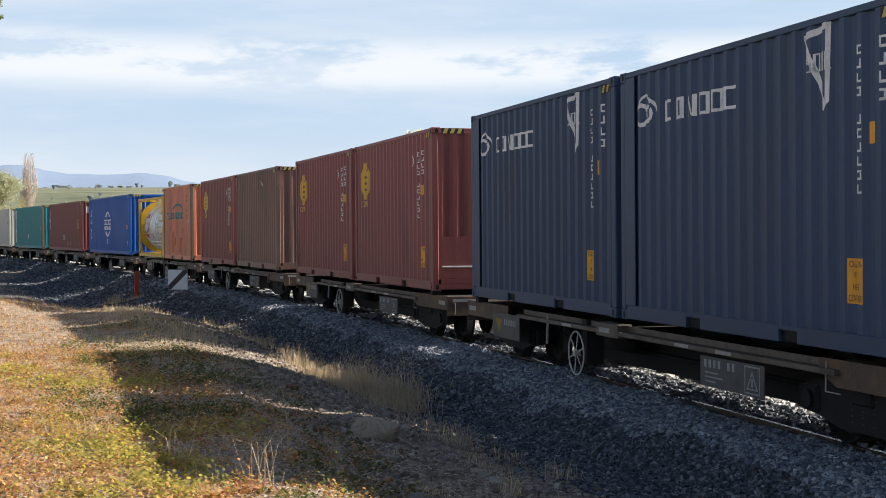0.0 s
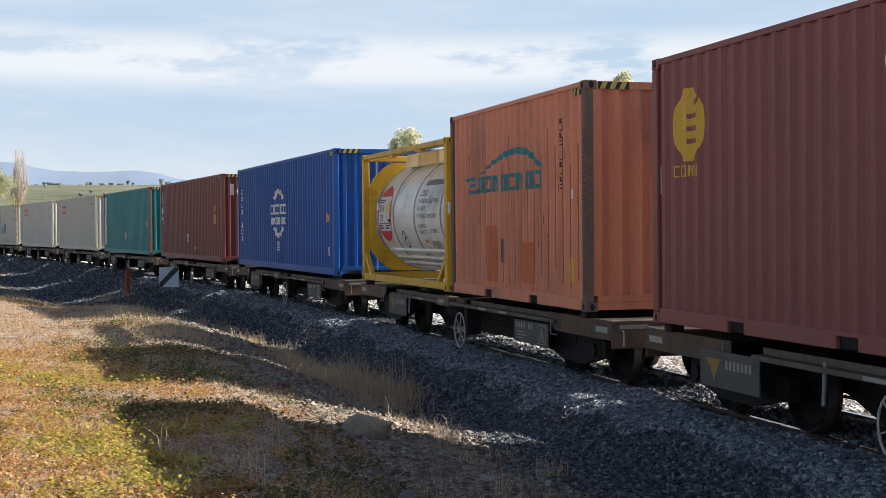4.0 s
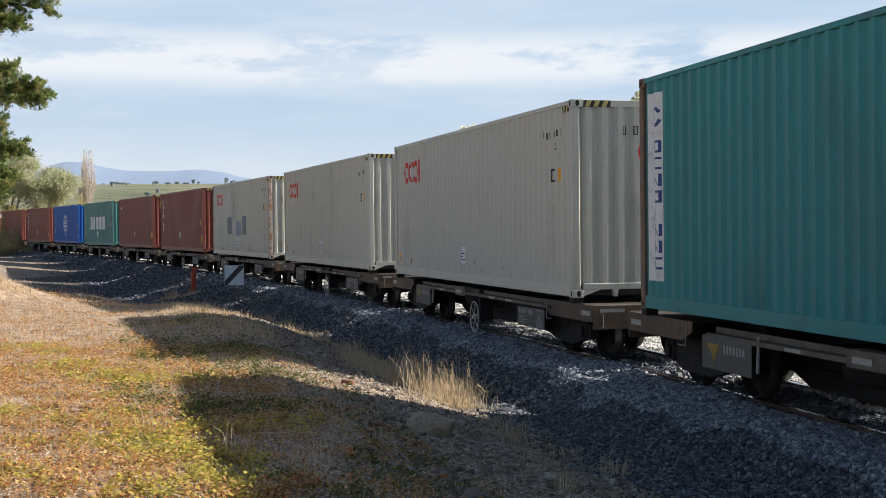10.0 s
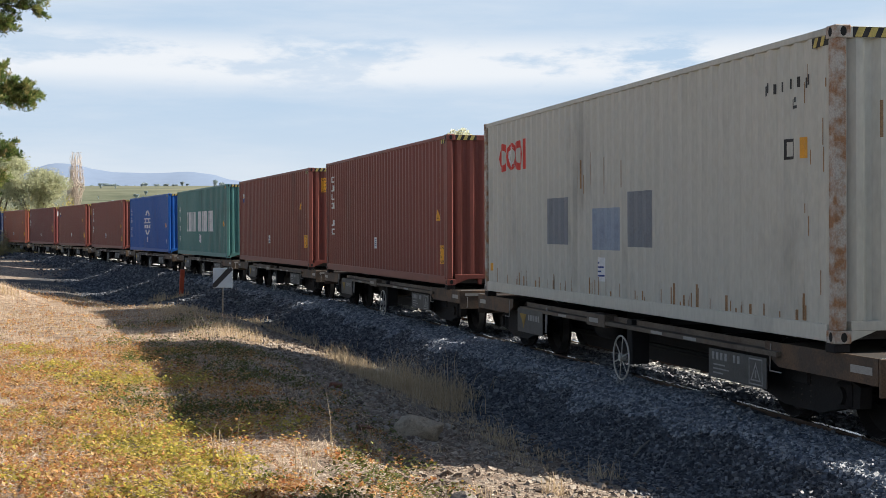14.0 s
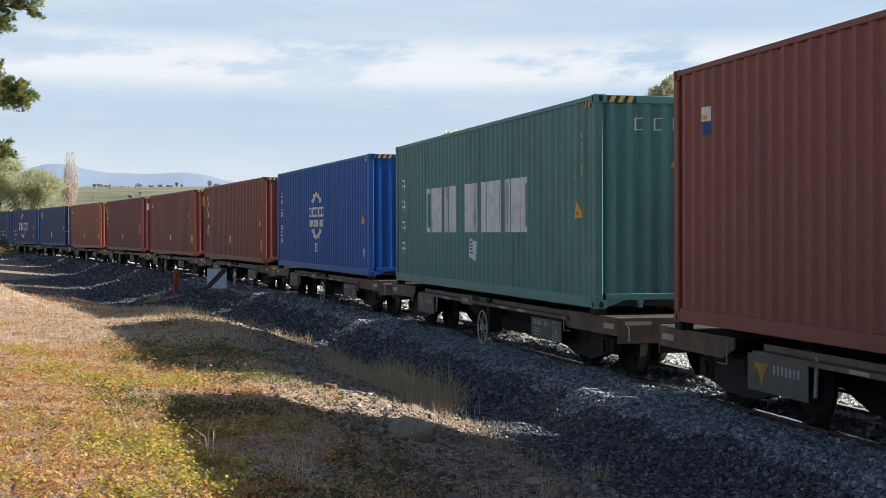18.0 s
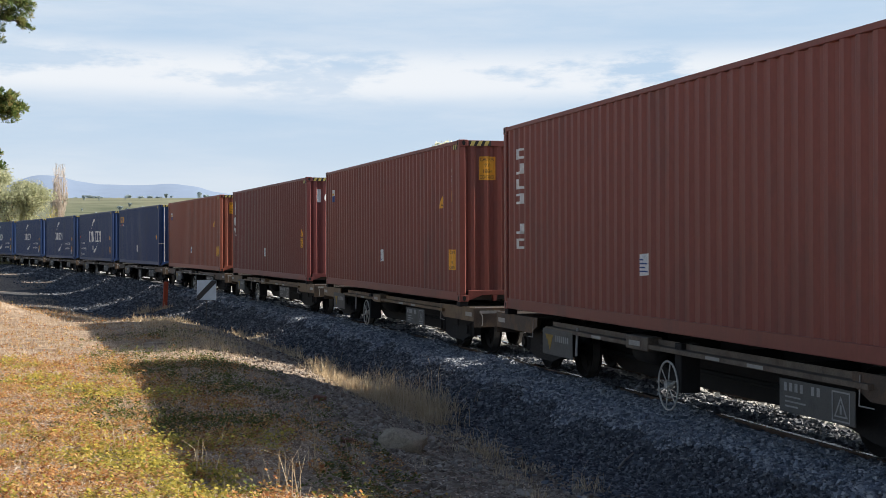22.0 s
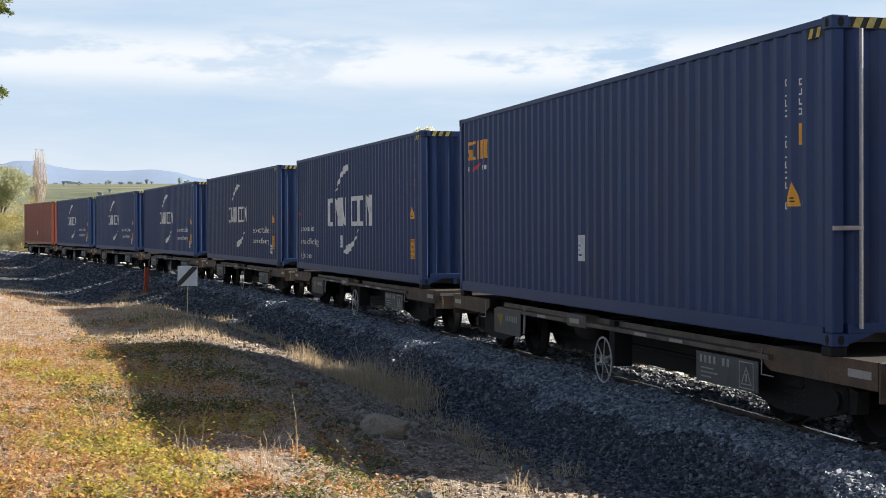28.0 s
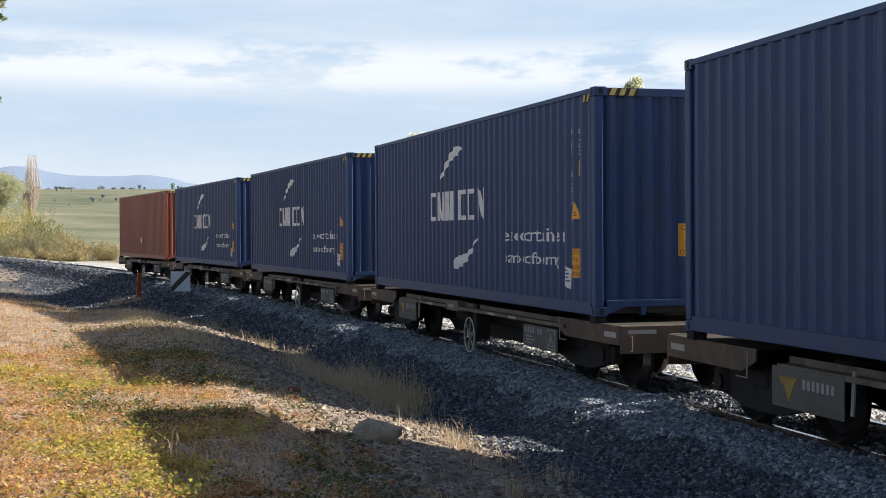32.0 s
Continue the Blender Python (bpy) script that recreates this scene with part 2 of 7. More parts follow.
def track_pose(s, dz=0.0):
    """A pose on the track's centre line at rail height: x forward (towards smaller s), z up, tipped with the cant."""
    x, y = line(s, -HALF)
    h = float(np.interp(s, SG, HD))
    fwd = Vector((-math.cos(h), -math.sin(h), -GRADE)).normalized()
    left = Vector((0, 0, 1)).cross(fwd).normalized()
    up = fwd.cross(left)
    m = Matrix((fwd, left, up)).transposed().to_4x4()
    m.translation = (float(x), float(y), float(rail_z(s)) + dz)
    return m @ pose(0, 0, 0, math.degrees(CANT))


def place_on(x, y):
    """(s, lat) of plan points, by the nearest sample of the line."""
    x, y = np.asarray(x, float), np.asarray(y, float)
    px, py = CX[::4], CY[::4]
    ss, ll = np.empty_like(x), np.empty_like(x)
    fx, fy, fs, fl = x.ravel(), y.ravel(), ss.ravel(), ll.ravel()
    for a in range(0, len(fx), 4000):
        d = (fx[a:a + 4000, None] - px) ** 2 + (fy[a:a + 4000, None] - py) ** 2
        i = d.argmin(1)
        h = HD[::4][i]
        ex, ey = fx[a:a + 4000] - px[i], fy[a:a + 4000] - py[i]
        fs[a:a + 4000] = SG[::4][i] + ex * np.cos(h) + ey * np.sin(h)
        fl[a:a + 4000] = -ex * np.sin(h) + ey * np.cos(h)
    return fs.reshape(x.shape), fl.reshape(x.shape)

# ---- ground ----
# cross-sections of the cutting: s, then (lat, height) from the far side to the camera's side
SECTIONS = [
    (-40, ((-40, -1.30), (-8, -1.20), (-4.5, -1.10), (0, -1.10), (1.5, -1.00), (2.2, -0.80), (3.4, -0.50), (4.4, -0.10), (6, 0.00), (12, 0.00), (60, 0.20))),
    (-5, ((-40, -0.90), (-8, -0.80), (-4.5, -0.75), (0, -0.75), (1.5, -0.66), (2.2, -0.58), (3.4, -0.36), (4.2, -0.15), (5, 0.02), (12, 0.06), (60, 0.40))),
    (9, ((-40, -0.62), (-8, -0.62), (-4.5, -0.62), (0, -0.62), (1.5, -0.56), (2.2, -0.48), (3.4, -0.26), (4.1, -0.21), (4.6, 0.02), (8, 0.08), (60, 0.58))),
    (18, ((-40, -0.55), (-8, -0.55), (-4.5, -0.55), (0, -0.65), (1.5, -0.60), (2.2, -0.51), (3.1, -0.24), (3.7, -0.12), (4.4, 0.04), (8, 0.07), (60, 0.65))),
    (27, ((-40, -0.47), (-8, -0.47), (-4.5, -0.47), (0, -0.67), (1.2, -0.65), (1.9, -0.49), (2.7, -0.19), (3.6, 0.03), (4.4, 0.14), (6, 0.03), (60, 0.63))),
    (35, ((-40, -0.39), (-8, -0.39), (-4.5, -0.39), (0, -0.54), (1.2, -0.59), (1.9, -0.51), (2.4, -0.29), (3.1, -0.04), (4, 0.09), (6, 0.03), (60, 0.51))),
    (48, ((-40, -0.22), (-8, -0.22), (-4.5, -0.22), (0, -0.32), (1.5, -0.57), (2, -0.62), (3, -0.62), (4, -0.57), (5, -0.42), (6.5, -0.17), (8, -0.02), (60, 0.48))),
    (64, ((-40, -0.06), (-8, -0.06), (-4.5, -0.06), (0, -0.06), (1.2, -0.16), (2, -0.29), (3.2, -0.67), (4.1, -0.74), (5.1, -0.51), (7.2, -0.40), (9, -0.16), (14, 0.34), (60, 0.74))),
    (79, ((-40, 0.10), (-8, 0.10), (-4.5, 0.10), (0, 0.10), (1, 0.00), (2.8, -0.34), (3.5, -0.34), (5.6, -0.24), (8, -0.10), (14, 0.50), (60, 1.00))),
    (94, ((-40, 0.27), (-8, 0.27), (-4.5, 0.27), (0, 0.36), (0.6, 0.33), (1.6, 0.11), (3.6, 0.19), (4.8, 0.34), (8, 0.57), (14, 0.96), (60, 1.26))),
    (120, ((-40, 0.72), (-8, 0.72), (-4.5, 0.72), (0, 0.82), (2.6, 0.80), (3.6, 0.77), (4.6, 0.79), (5.4, 0.82), (6.4, 0.87), (8, 0.92), (60, 1.22))),
    (200, ((-40, 1.50), (-8, 1.50), (-4.5, 1.50), (0, 1.60), (2.6, 1.60), (3.6, 1.55), (4.6, 1.55), (5.4, 1.60), (6.4, 1.65), (8, 1.70), (60, 2.10))),
]


def wobble(x, y, f, seed):
    """Smooth, cheap unevenness in about -1..1."""
    r = np.random.RandomState(seed)
    out = np.zeros_like(np.asarray(x, float))
    for k in range(9):
        a, p, g = r.uniform(0, 6.28), r.uniform(0, 6.28), f * r.uniform(0.6, 1.9)
        out += np.sin((x * math.cos(a) + y * math.sin(a)) * g + p)
    return out / 4.0


def ground_z(x, y):
    x, y = np.asarray(x, float), np.asarray(y, float)
    s, lat = place_on(x, y)
    st = np.array([a for a, _ in SECTIONS], float)
    hs = np.stack([np.interp(lat, [p for p, _ in pr], [z for _, z in pr]) for _, pr in SECTIONS])
    sc = np.clip(s, st[0], st[-1])
    i = np.clip(np.searchsorted(st, sc) - 1, 0, len(st) - 2)
    f = (sc - st[i]) / (st[i + 1] - st[i])
    f = f * f * (3 - 2 * f) * 0.5 + f * 0.5
    ii = np.indices(x.shape)
    z = hs[(i, *ii)] * (1 - f) + hs[(i + 1, *ii)] * f
    near = np.clip((lat - 1.2) / 1.5, 0, 1)
    z = z + near * (0.025 * wobble(x, y, 2.1, 3) + 0.012 * wobble(x, y, 7.0, 4) + 0.05 * wobble(x, y, 0.5, 9) * np.clip((lat - 5) / 6, 0, 1))
    # a heap of earth at the foot of the pine
    z = z + 1.35 * np.exp(-((x + 15.8) ** 2 + (0.6 * (y - 43)) ** 2) / 4.5)
    # the paddocks behind climb to a long, low hill
    d = np.hypot(x, y)
    rise = np.clip((d - 160) / 640, 0, 1)
    z = z + (rise * rise * (3 - 2 * rise)) * (32.0 + 3.0 * wobble(x, y, 0.004, 5) + 0.012 * np.clip(x + 150, -400, 500))
    z = z + np.clip((d - 120) / 300, 0, 1) * 0.5 * wobble(x, y, 0.03, 6)
    return z - np.clip((d - 1100) / 1500, 0, 1) * 60


def spread(*legs):
    """Coordinates from legs of (start, stop, step)."""
    out = []
    for a, b, st in legs:
        out += list(np.arange(a, b, st))
    return np.array(out + [legs[-1][1]])


gx = spread((-2600, -600, 100), (-600, -200, 25), (-200, -60, 6), (-60, -24, 1.5), (-24, -9, 0.4), (-9, 6, 0.12), (6, 14, 0.4), (14, 60, 2), (60, 200, 10), (200, 2600, 100))
gy = spread((-300, -40, 20), (-40, 0, 2), (0, 7, 0.4), (7, 32, 0.12), (32, 60, 0.3), (60, 130, 1.0), (130, 300, 5), (300, 800, 15), (800, 3000, 100))
GX, GY = np.meshgrid(gx, gy)
GZ = ground_z(GX, GY)
gs, gl = place_on(GX, GY)


def ground_mat():
    m = bpy.data.materials.new("bank_soil_and_grass")
    m.use_nodes = True
    n, l = m.node_tree.nodes, m.node_tree.links
    bs = n["Principled BSDF"]
    bs.inputs["Roughness"].default_value, bs.inputs["Specular IOR Level"].default_value = 0.95, 0.2
    co = n.new("ShaderNodeTexCoord")

    def noise_at(scale, detail=5.0):
        t = n.new("ShaderNodeTexNoise")
        t.inputs["Scale"].default_value, t.inputs["Detail"].default_value, t.inputs["Roughness"].default_value = scale, detail, 0.65
        l.new(co.outputs["Object"], t.inputs["Vector"])
        return t.outputs["Fac"]

    def ramp(src, stops):
        r = n.new("ShaderNodeValToRGB")
        e = r.color_ramp.elements
        while len(e) < len(stops):
            e.new(0.5)
        for i, (p, c) in enumerate(stops):
            e[i].position, e[i].color = p, (*c, 1)
        l.new(src, r.inputs[0])
        return r.outputs[0]

    def mixed(f, a, b):
        x = n.new("ShaderNodeMix")
        x.data_type = "RGBA"
        l.new(f, x.inputs["Factor"])
        l.new(a, x.inputs["A"])
        l.new(b, x.inputs["B"])
        return x.outputs["Result"]

    grass = ramp(noise_at(3.2, 8.0), [(0.30, (0.085, 0.055, 0.04)), (0.42, (0.21, 0.145, 0.10)), (0.55, (0.37, 0.28, 0.205)), (0.70, (0.54, 0.45, 0.355))])
    soil = ramp(noise_at(7.0), [(0.30, (0.085, 0.063, 0.05)), (0.46, (0.215, 0.165, 0.128)), (0.58, (0.34, 0.275, 0.215)), (0.74, (0.50, 0.43, 0.35))])
    far = ramp(noise_at(0.035, 8), [(0.33, (0.09, 0.105, 0.065)), (0.45, (0.15, 0.162, 0.105)), (0.58, (0.20, 0.20, 0.135)), (0.70, (0.30, 0.27, 0.18))])
    grit = ramp(noise_at(9.0), [(0.32, (0.028, 0.028, 0.031)), (0.48, (0.062, 0.062, 0.066)), (0.60, (0.11, 0.108, 0.108)), (0.75, (0.20, 0.19, 0.18))])
    gravel = ramp(noise_at(11.0), [(0.32, (0.28, 0.275, 0.26)), (0.50, (0.42, 0.41, 0.39)), (0.70, (0.56, 0.55, 0.52))])
    col = grass
    for nm, over in (("soil", soil), ("far", far), ("grit", grit), ("gravel", gravel)):
        at = n.new("ShaderNodeAttribute")
        at.attribute_name = nm
        col = mixed(at.outputs["Fac"], col, over)
    l.new(col, bs.inputs["Base Color"])
    bp = n.new("ShaderNodeBump")
    bp.inputs["Strength"].default_value, bp.inputs["Distance"].default_value = 0.8, 0.03
    l.new(noise_at(28.0, 6), bp.inputs["Height"])
    l.new(bp.outputs[0], bs.inputs["Normal"])
    return m


nx, ny = len(gx), len(gy)
k = np.arange(nx * ny).reshape(ny, nx)
gf = np.stack([k[:-1, :-1], k[:-1, 1:], k[1:, 1:], k[1:, :-1]], -1).reshape(-1, 4)
g_me = big_mesh("ground", np.stack([GX, GY, GZ], -1).reshape(-1, 3), gf, ground_mat())
edge = np.interp(GY, [11.5, 14], [5.15, 4.05]) + np.interp(gs, [46, 60, 105, 130], [0, 5.5, 5.5, 0]) + 0.35 * wobble(GX, GY, 0.9, 11) + 0.15 * wobble(GX, GY, 4.0, 12)
soil_w = np.clip((edge - gl) / 0.5, 0, 1) * np.clip((gl + 9) / 2, 0, 1)
far_w = np.clip((np.hypot(GX, GY) - 110) / 60, 0, 1)
# crushed stone has spilt into the ditch, further out the further back along the line
# the reach at s 60 to 80 is widened to paint the bank's shadow
spill_and_shade = np.interp(gs, [0, 20, 38, 48, 60, 80, 88, 98, 160], [1.9, 1.8, 1.9, 4.4, 7.6, 7.4, 3.0, 1.7, 1.7]) + 0.35 * wobble(GX, GY, 1.3, 13)
grit_and_shade_w = np.clip((spill_and_shade - gl) / 0.7, 0, 1) * np.clip((gl + 2) / 0.6, 0, 1)
road_w = np.clip((-1.6 - gl) / 0.4, 0, 1) * np.clip((gl + 11) / 2, 0, 1)
for nm, w in (("soil", soil_w), ("far", far_w), ("grit", grit_and_shade_w), ("gravel", road_w)):
    at = g_me.attributes.new(nm, "FLOAT", "POINT")
    at.data.foreach_set("value", w.astype(np.float32).ravel())
tagged(new("ground", g_me), "dry grassy bank falling to a stony ditch beside the railway", "ground", kind="structure")

# ballast bed: a low, sloping bank of crushed stone under the rails
m_stone_bed = mat("ballast_fines", (0.085, 0.09, 0.10), 0.85, var=0.5, scale=9, fine=70, bump=1.0, col2=(0.05, 0.052, 0.058))
BALLAST = [(-6.4, -0.55), (-3.6, -0.34), (-2.75, -0.17), (-2.0, -0.03), (-1.219, -0.08), (-0.4, -0.03), (0.40, -0.075), (0.80, -0.32), (1.20, -0.57), (2.1, -0.68), (3.0, -0.9)]
bs_s = spread((-60, 0, 1.0), (0, 40, 0.15), (40, 90, 0.5), (90, 300, 4))
bl = np.interp(np.linspace(0, len(BALLAST) - 1, 61), np.arange(len(BALLAST)), [a for a, _ in BALLAST])


def ballast_z(s, lat):
    z = np.interp(lat, [a for a, _ in BALLAST], [b for _, b in BALLAST])
    # further back the bed stands on an embankment and its shoulder runs out wider
    w = np.clip((s - 38) / 12, 0, 1)
    z2 = np.interp(lat, [a for a, _ in BALLAST], [-0.55, -0.34, -0.17, -0.06, -0.10, -0.03, -0.075, -0.33, -0.58, -0.84, -1.12])
    return rail_z(s) + z * (1 - w) + z2 * w


BS, BL = np.meshgrid(bs_s, bl, indexing="ij")
BL = np.where(BL > 0.8, 0.8 + (BL - 0.8) * (1 + 0.15 * np.clip((BS - 38) / 12, 0, 1)), BL)
bx, by = line(BS, BL)
bz = ballast_z(BS, np.minimum(BL, 3.0)) + 0.02 * wobble(bx, by, 9.0, 21) + 0.03 * wobble(bx, by, 1.6, 22)
kk = np.arange(BS.size).reshape(BS.shape)
bf = np.stack([kk[:-1, :-1], kk[:-1, 1:], kk[1:, 1:], kk[1:, :-1]], -1).reshape(-1, 4)[:, ::-1]
tagged(new("ballast_bed", big_mesh("ballast_bed", np.stack([bx, by, bz], -1).reshape(-1, 3), bf, m_stone_bed)), "grey crushed stone bed under the railway track", "ballast", kind="structure")

def ballast_surface(s, lat):
    x, y = line(s, lat)
    lt = np.where(lat > 0.8, 0.8 + (lat - 0.8) / (1 + 0.15 * np.clip((s - 38) / 12, 0, 1)), lat)
    zb = ballast_z(s, np.minimum(lt, 3.0)) + 0.02 * wobble(x, y, 9.0, 21) + 0.03 * wobble(x, y, 1.6, 22)
    return x, y, np.maximum(zb, ground_z(x, y))


# rails and sleepers
m_rail_side = mat("rusty_rail", (0.10, 0.06, 0.04), 0.8, 0.3, var=0.3, scale=4)
m_rail_top = mat("polished_rail", (0.62, 0.6, 0.58), 0.22, 1.0, var=0.1, scale=6, bump=0.02)
m_sleeper = mat("weathered_sleeper", (0.16, 0.14, 0.12), 0.9, var=0.4, scale=5, bump=0.5)
RAIL = [(-0.062, -0.14), (0.062, -0.14), (0.062, -0.128), (0.012, -0.112), (0.010, -0.040), (0.034, -0.034), (0.034, -0.006), (-0.034, -0.006), (-0.034, -0.034), (-0.010, -0.040), (-0.012, -0.112), (-0.062, -0.128)]
rs = spread((-60, 60, 1.0), (60, 300, 4.0))
track = thing("railway_track", "single narrow railway track with worn steel rails on sleepers", "track", kind="structure")
for side in (-1, 1):
    c = -HALF + side * 0.568
    for nm, prof, mt in (("rail", RAIL, m_rail_side), ("rail_head", [(-0.033, -0.007), (0.033, -0.007), (0.033, -0.001), (0.026, 0.0), (-0.026, 0.0), (-0.033, -0.001)], m_rail_top)):
        pr = np.array(prof)
        A, B = np.meshgrid(rs, np.arange(len(pr)), indexing="ij")
        rx, ry = line(A, c + pr[B, 0])
        rz = rail_z(A) + pr[B, 1] - (c + HALF) * CANT
        q = np.arange(A.size).reshape(A.shape)
        qr = np.roll(q, -1, axis=1)
        ff = np.stack([q[:-1], qr[:-1], qr[1:], q[1:]], -1).reshape(-1, 4)
        part(nm, big_mesh(nm, np.stack([rx, ry, rz], -1).reshape(-1, 3), ff, mt, False), mt, track, "shiny worn rail top" if nm == "rail_head" else "")
sl_me = Geo().box(-0.11, -1.0, -0.30, 0.11, 1.0, -0.145, 0.015).mesh("sleeper")
for i in range(90):
    part("sleeper", sl_me, m_sleeper, track, at=track_pose(-6 + i * 0.68))

# ---- containers ----
H96, H86, W8 = 2.896, 2.591, 2.438
PITCH = 0.278


def corr(x, pitch=PITCH, depth=0.036):
    """Depth of the pressed side wall behind its crest at x."""
    u = (x / pitch) % 1.0
    for a, b, d0, d1 in ((0, 0.26, 0, 0), (0.26, 0.5, 0, 1), (0.5, 0.76, 1, 1), (0.76, 1.0, 1, 0)):
        if u <= b:
            return depth * (d0 + (d1 - d0) * (u - a) / (b - a))
    return 0.0


def breaks(x0, x1, pitch=PITCH):
    out, k = [x0], math.floor(x0 / pitch)
    while k * pitch < x1:
        out += [x for x in (k * pitch, (k + 0.26) * pitch, (k + 0.5) * pitch, (k + 0.76) * pitch) if x0 + 1e-5 < x < x1 - 1e-5]
        k += 1
    return out + [x1]


def pressed_wall(x0, x1, z0, z1, crest, axis, sign, pitch=PITCH, depth=0.036):
    """A pressed steel wall with real trapezoid folds, 4 mm thick. axis: the way the folds follow each other; sign: outward."""
    g = Geo()
    xs = breaks(x0, x1, pitch)
    ds = [crest - sign * corr(x - 1e-6 if k else x + 1e-6, pitch, depth) for k, x in enumerate(xs)]
    put = (lambda u, v, z: (u, v, z)) if axis == "x" else (lambda u, v, z: (v, u, z))
    n = len(xs)
    vs = [put(x, y - t, z) for t in (0.0, sign * 0.004) for z in (z0, z1) for x, y in zip(xs, ds)]
    fs = []
    for i in range(n - 1):
        fs += [(i, i + 1, n + i + 1, n + i), (2 * n + i, 3 * n + i, 3 * n + i + 1, 2 * n + i + 1), (i, 2 * n + i, 2 * n + i + 1, i + 1), (n + i, n + i + 1, 3 * n + i + 1, 3 * n + i)]
    fs += [(0, n, 3 * n, 2 * n), (n - 1, 3 * n - 1, 4 * n - 1, 2 * n - 1)]
    return g.add(vs, fs)


def clip(poly, x0, x1):
    for lim, keep in ((x0, lambda p: p[0] >= x0), (x1, lambda p: p[0] <= x1)):
        out = []
        for i, p in enumerate(poly):
            r = poly[i - 1]
            if keep(p) != keep(r):
                f = (lim - r[0]) / (p[0] - r[0])
                out.append((lim, r[1] + (p[1] - r[1]) * f))
            if keep(p):
                out.append(p)
        poly = out
        if not poly:
            return poly
    return poly


def painted(polys, crest, side="flank", pitch=PITCH, depth=0.036, lift=0.003):
    """Paint or stickers that follow the folds of the wall. polys: convex outlines in (along, z)."""
    g = Geo()
    for poly in polys:
        xs = breaks(min(p[0] for p in poly), max(p[0] for p in poly), pitch)
        for a, b in zip(xs[:-1], xs[1:]):
            c = clip(poly, a, b)
            if len(c) < 3 or b - a < 1e-5:
                continue
            da, db = corr(a + 1e-6, pitch, depth), corr(b - 1e-6, pitch, depth)
            f = lambda u: da + (db - da) * (u - a) / (b - a)
            if side == "flank":
                vs = [(u, -(crest - f(u) + lift), z) for u, z in c]
            else:
                vs = [(crest - f(u) + lift, u, z) for u, z in c]
            g.add(vs, [tuple(range(len(vs)))])
    return g


def rect(x, z, w, h):
    return [(x, z), (x + w, z), (x + w, z + h), (x, z + h)]


MESH = {}


def cached(key, fn, smooth=False):
    if key not in MESH:
        MESH[key] = fn().mesh(key, smooth)
    return MESH[key]


def casting(sx, sy, sz):
    """A corner casting as a plain bevelled block; dark ovals laid on it paint the shade of its holes."""
    g = Geo()
    x0, x1 = (-0.178, 0.0) if sx > 0 else (0.0, 0.178)
    y0, y1 = (-0.162, 0.0) if sy > 0 else (0.0, 0.162)
    z0, z1 = (-0.118, 0.0) if sz > 0 else (0.0, 0.118)
    g.box(x0, y0, z0, x1, y1, z1, 0.008)
    return g


def hole(sx, sy, sz, way):
    """The dark oval that paints the shade of a casting's opening, on its end (x) or its flank (y)."""
    zc = -0.059 if sz > 0 else 0.059
    ring = [i * math.pi / 6 for i in range(12)]
    if way == "x":
        return Geo().prism([(0.032 * math.cos(a) - 0.085 * sy, 0.045 * math.sin(a) + zc) for a in ring], "x", 0.001 * sx, -0.01 * sx)
    return Geo().prism([(0.032 * math.cos(a) - 0.09 * sx, 0.045 * math.sin(a) + zc) for a in ring], "y", 0.001 * sy, -0.01 * sy)


m_hole_shade = mat("casting_hole", (0.012, 0.012, 0.012), 0.9, var=0.1)
m_tyre_mark = mat("hazard_black", (0.02, 0.02, 0.02), 0.7, var=0.2)
m_hazard = mat("hazard_yellow", (0.55, 0.44, 0.12), 0.6, var=0.25, scale=8)
m_white = mat("white_marking", (0.75, 0.76, 0.76), 0.6, var=0.15, scale=5, col2=(0.55, 0.56, 0.57), amount=0.5)
m_floor = mat("container_floor", (0.05, 0.045, 0.04), 0.9, var=0.3)
m_gasket = mat("door_bar_steel", (0.5, 0.5, 0.5), 0.45, 0.8, var=0.3)


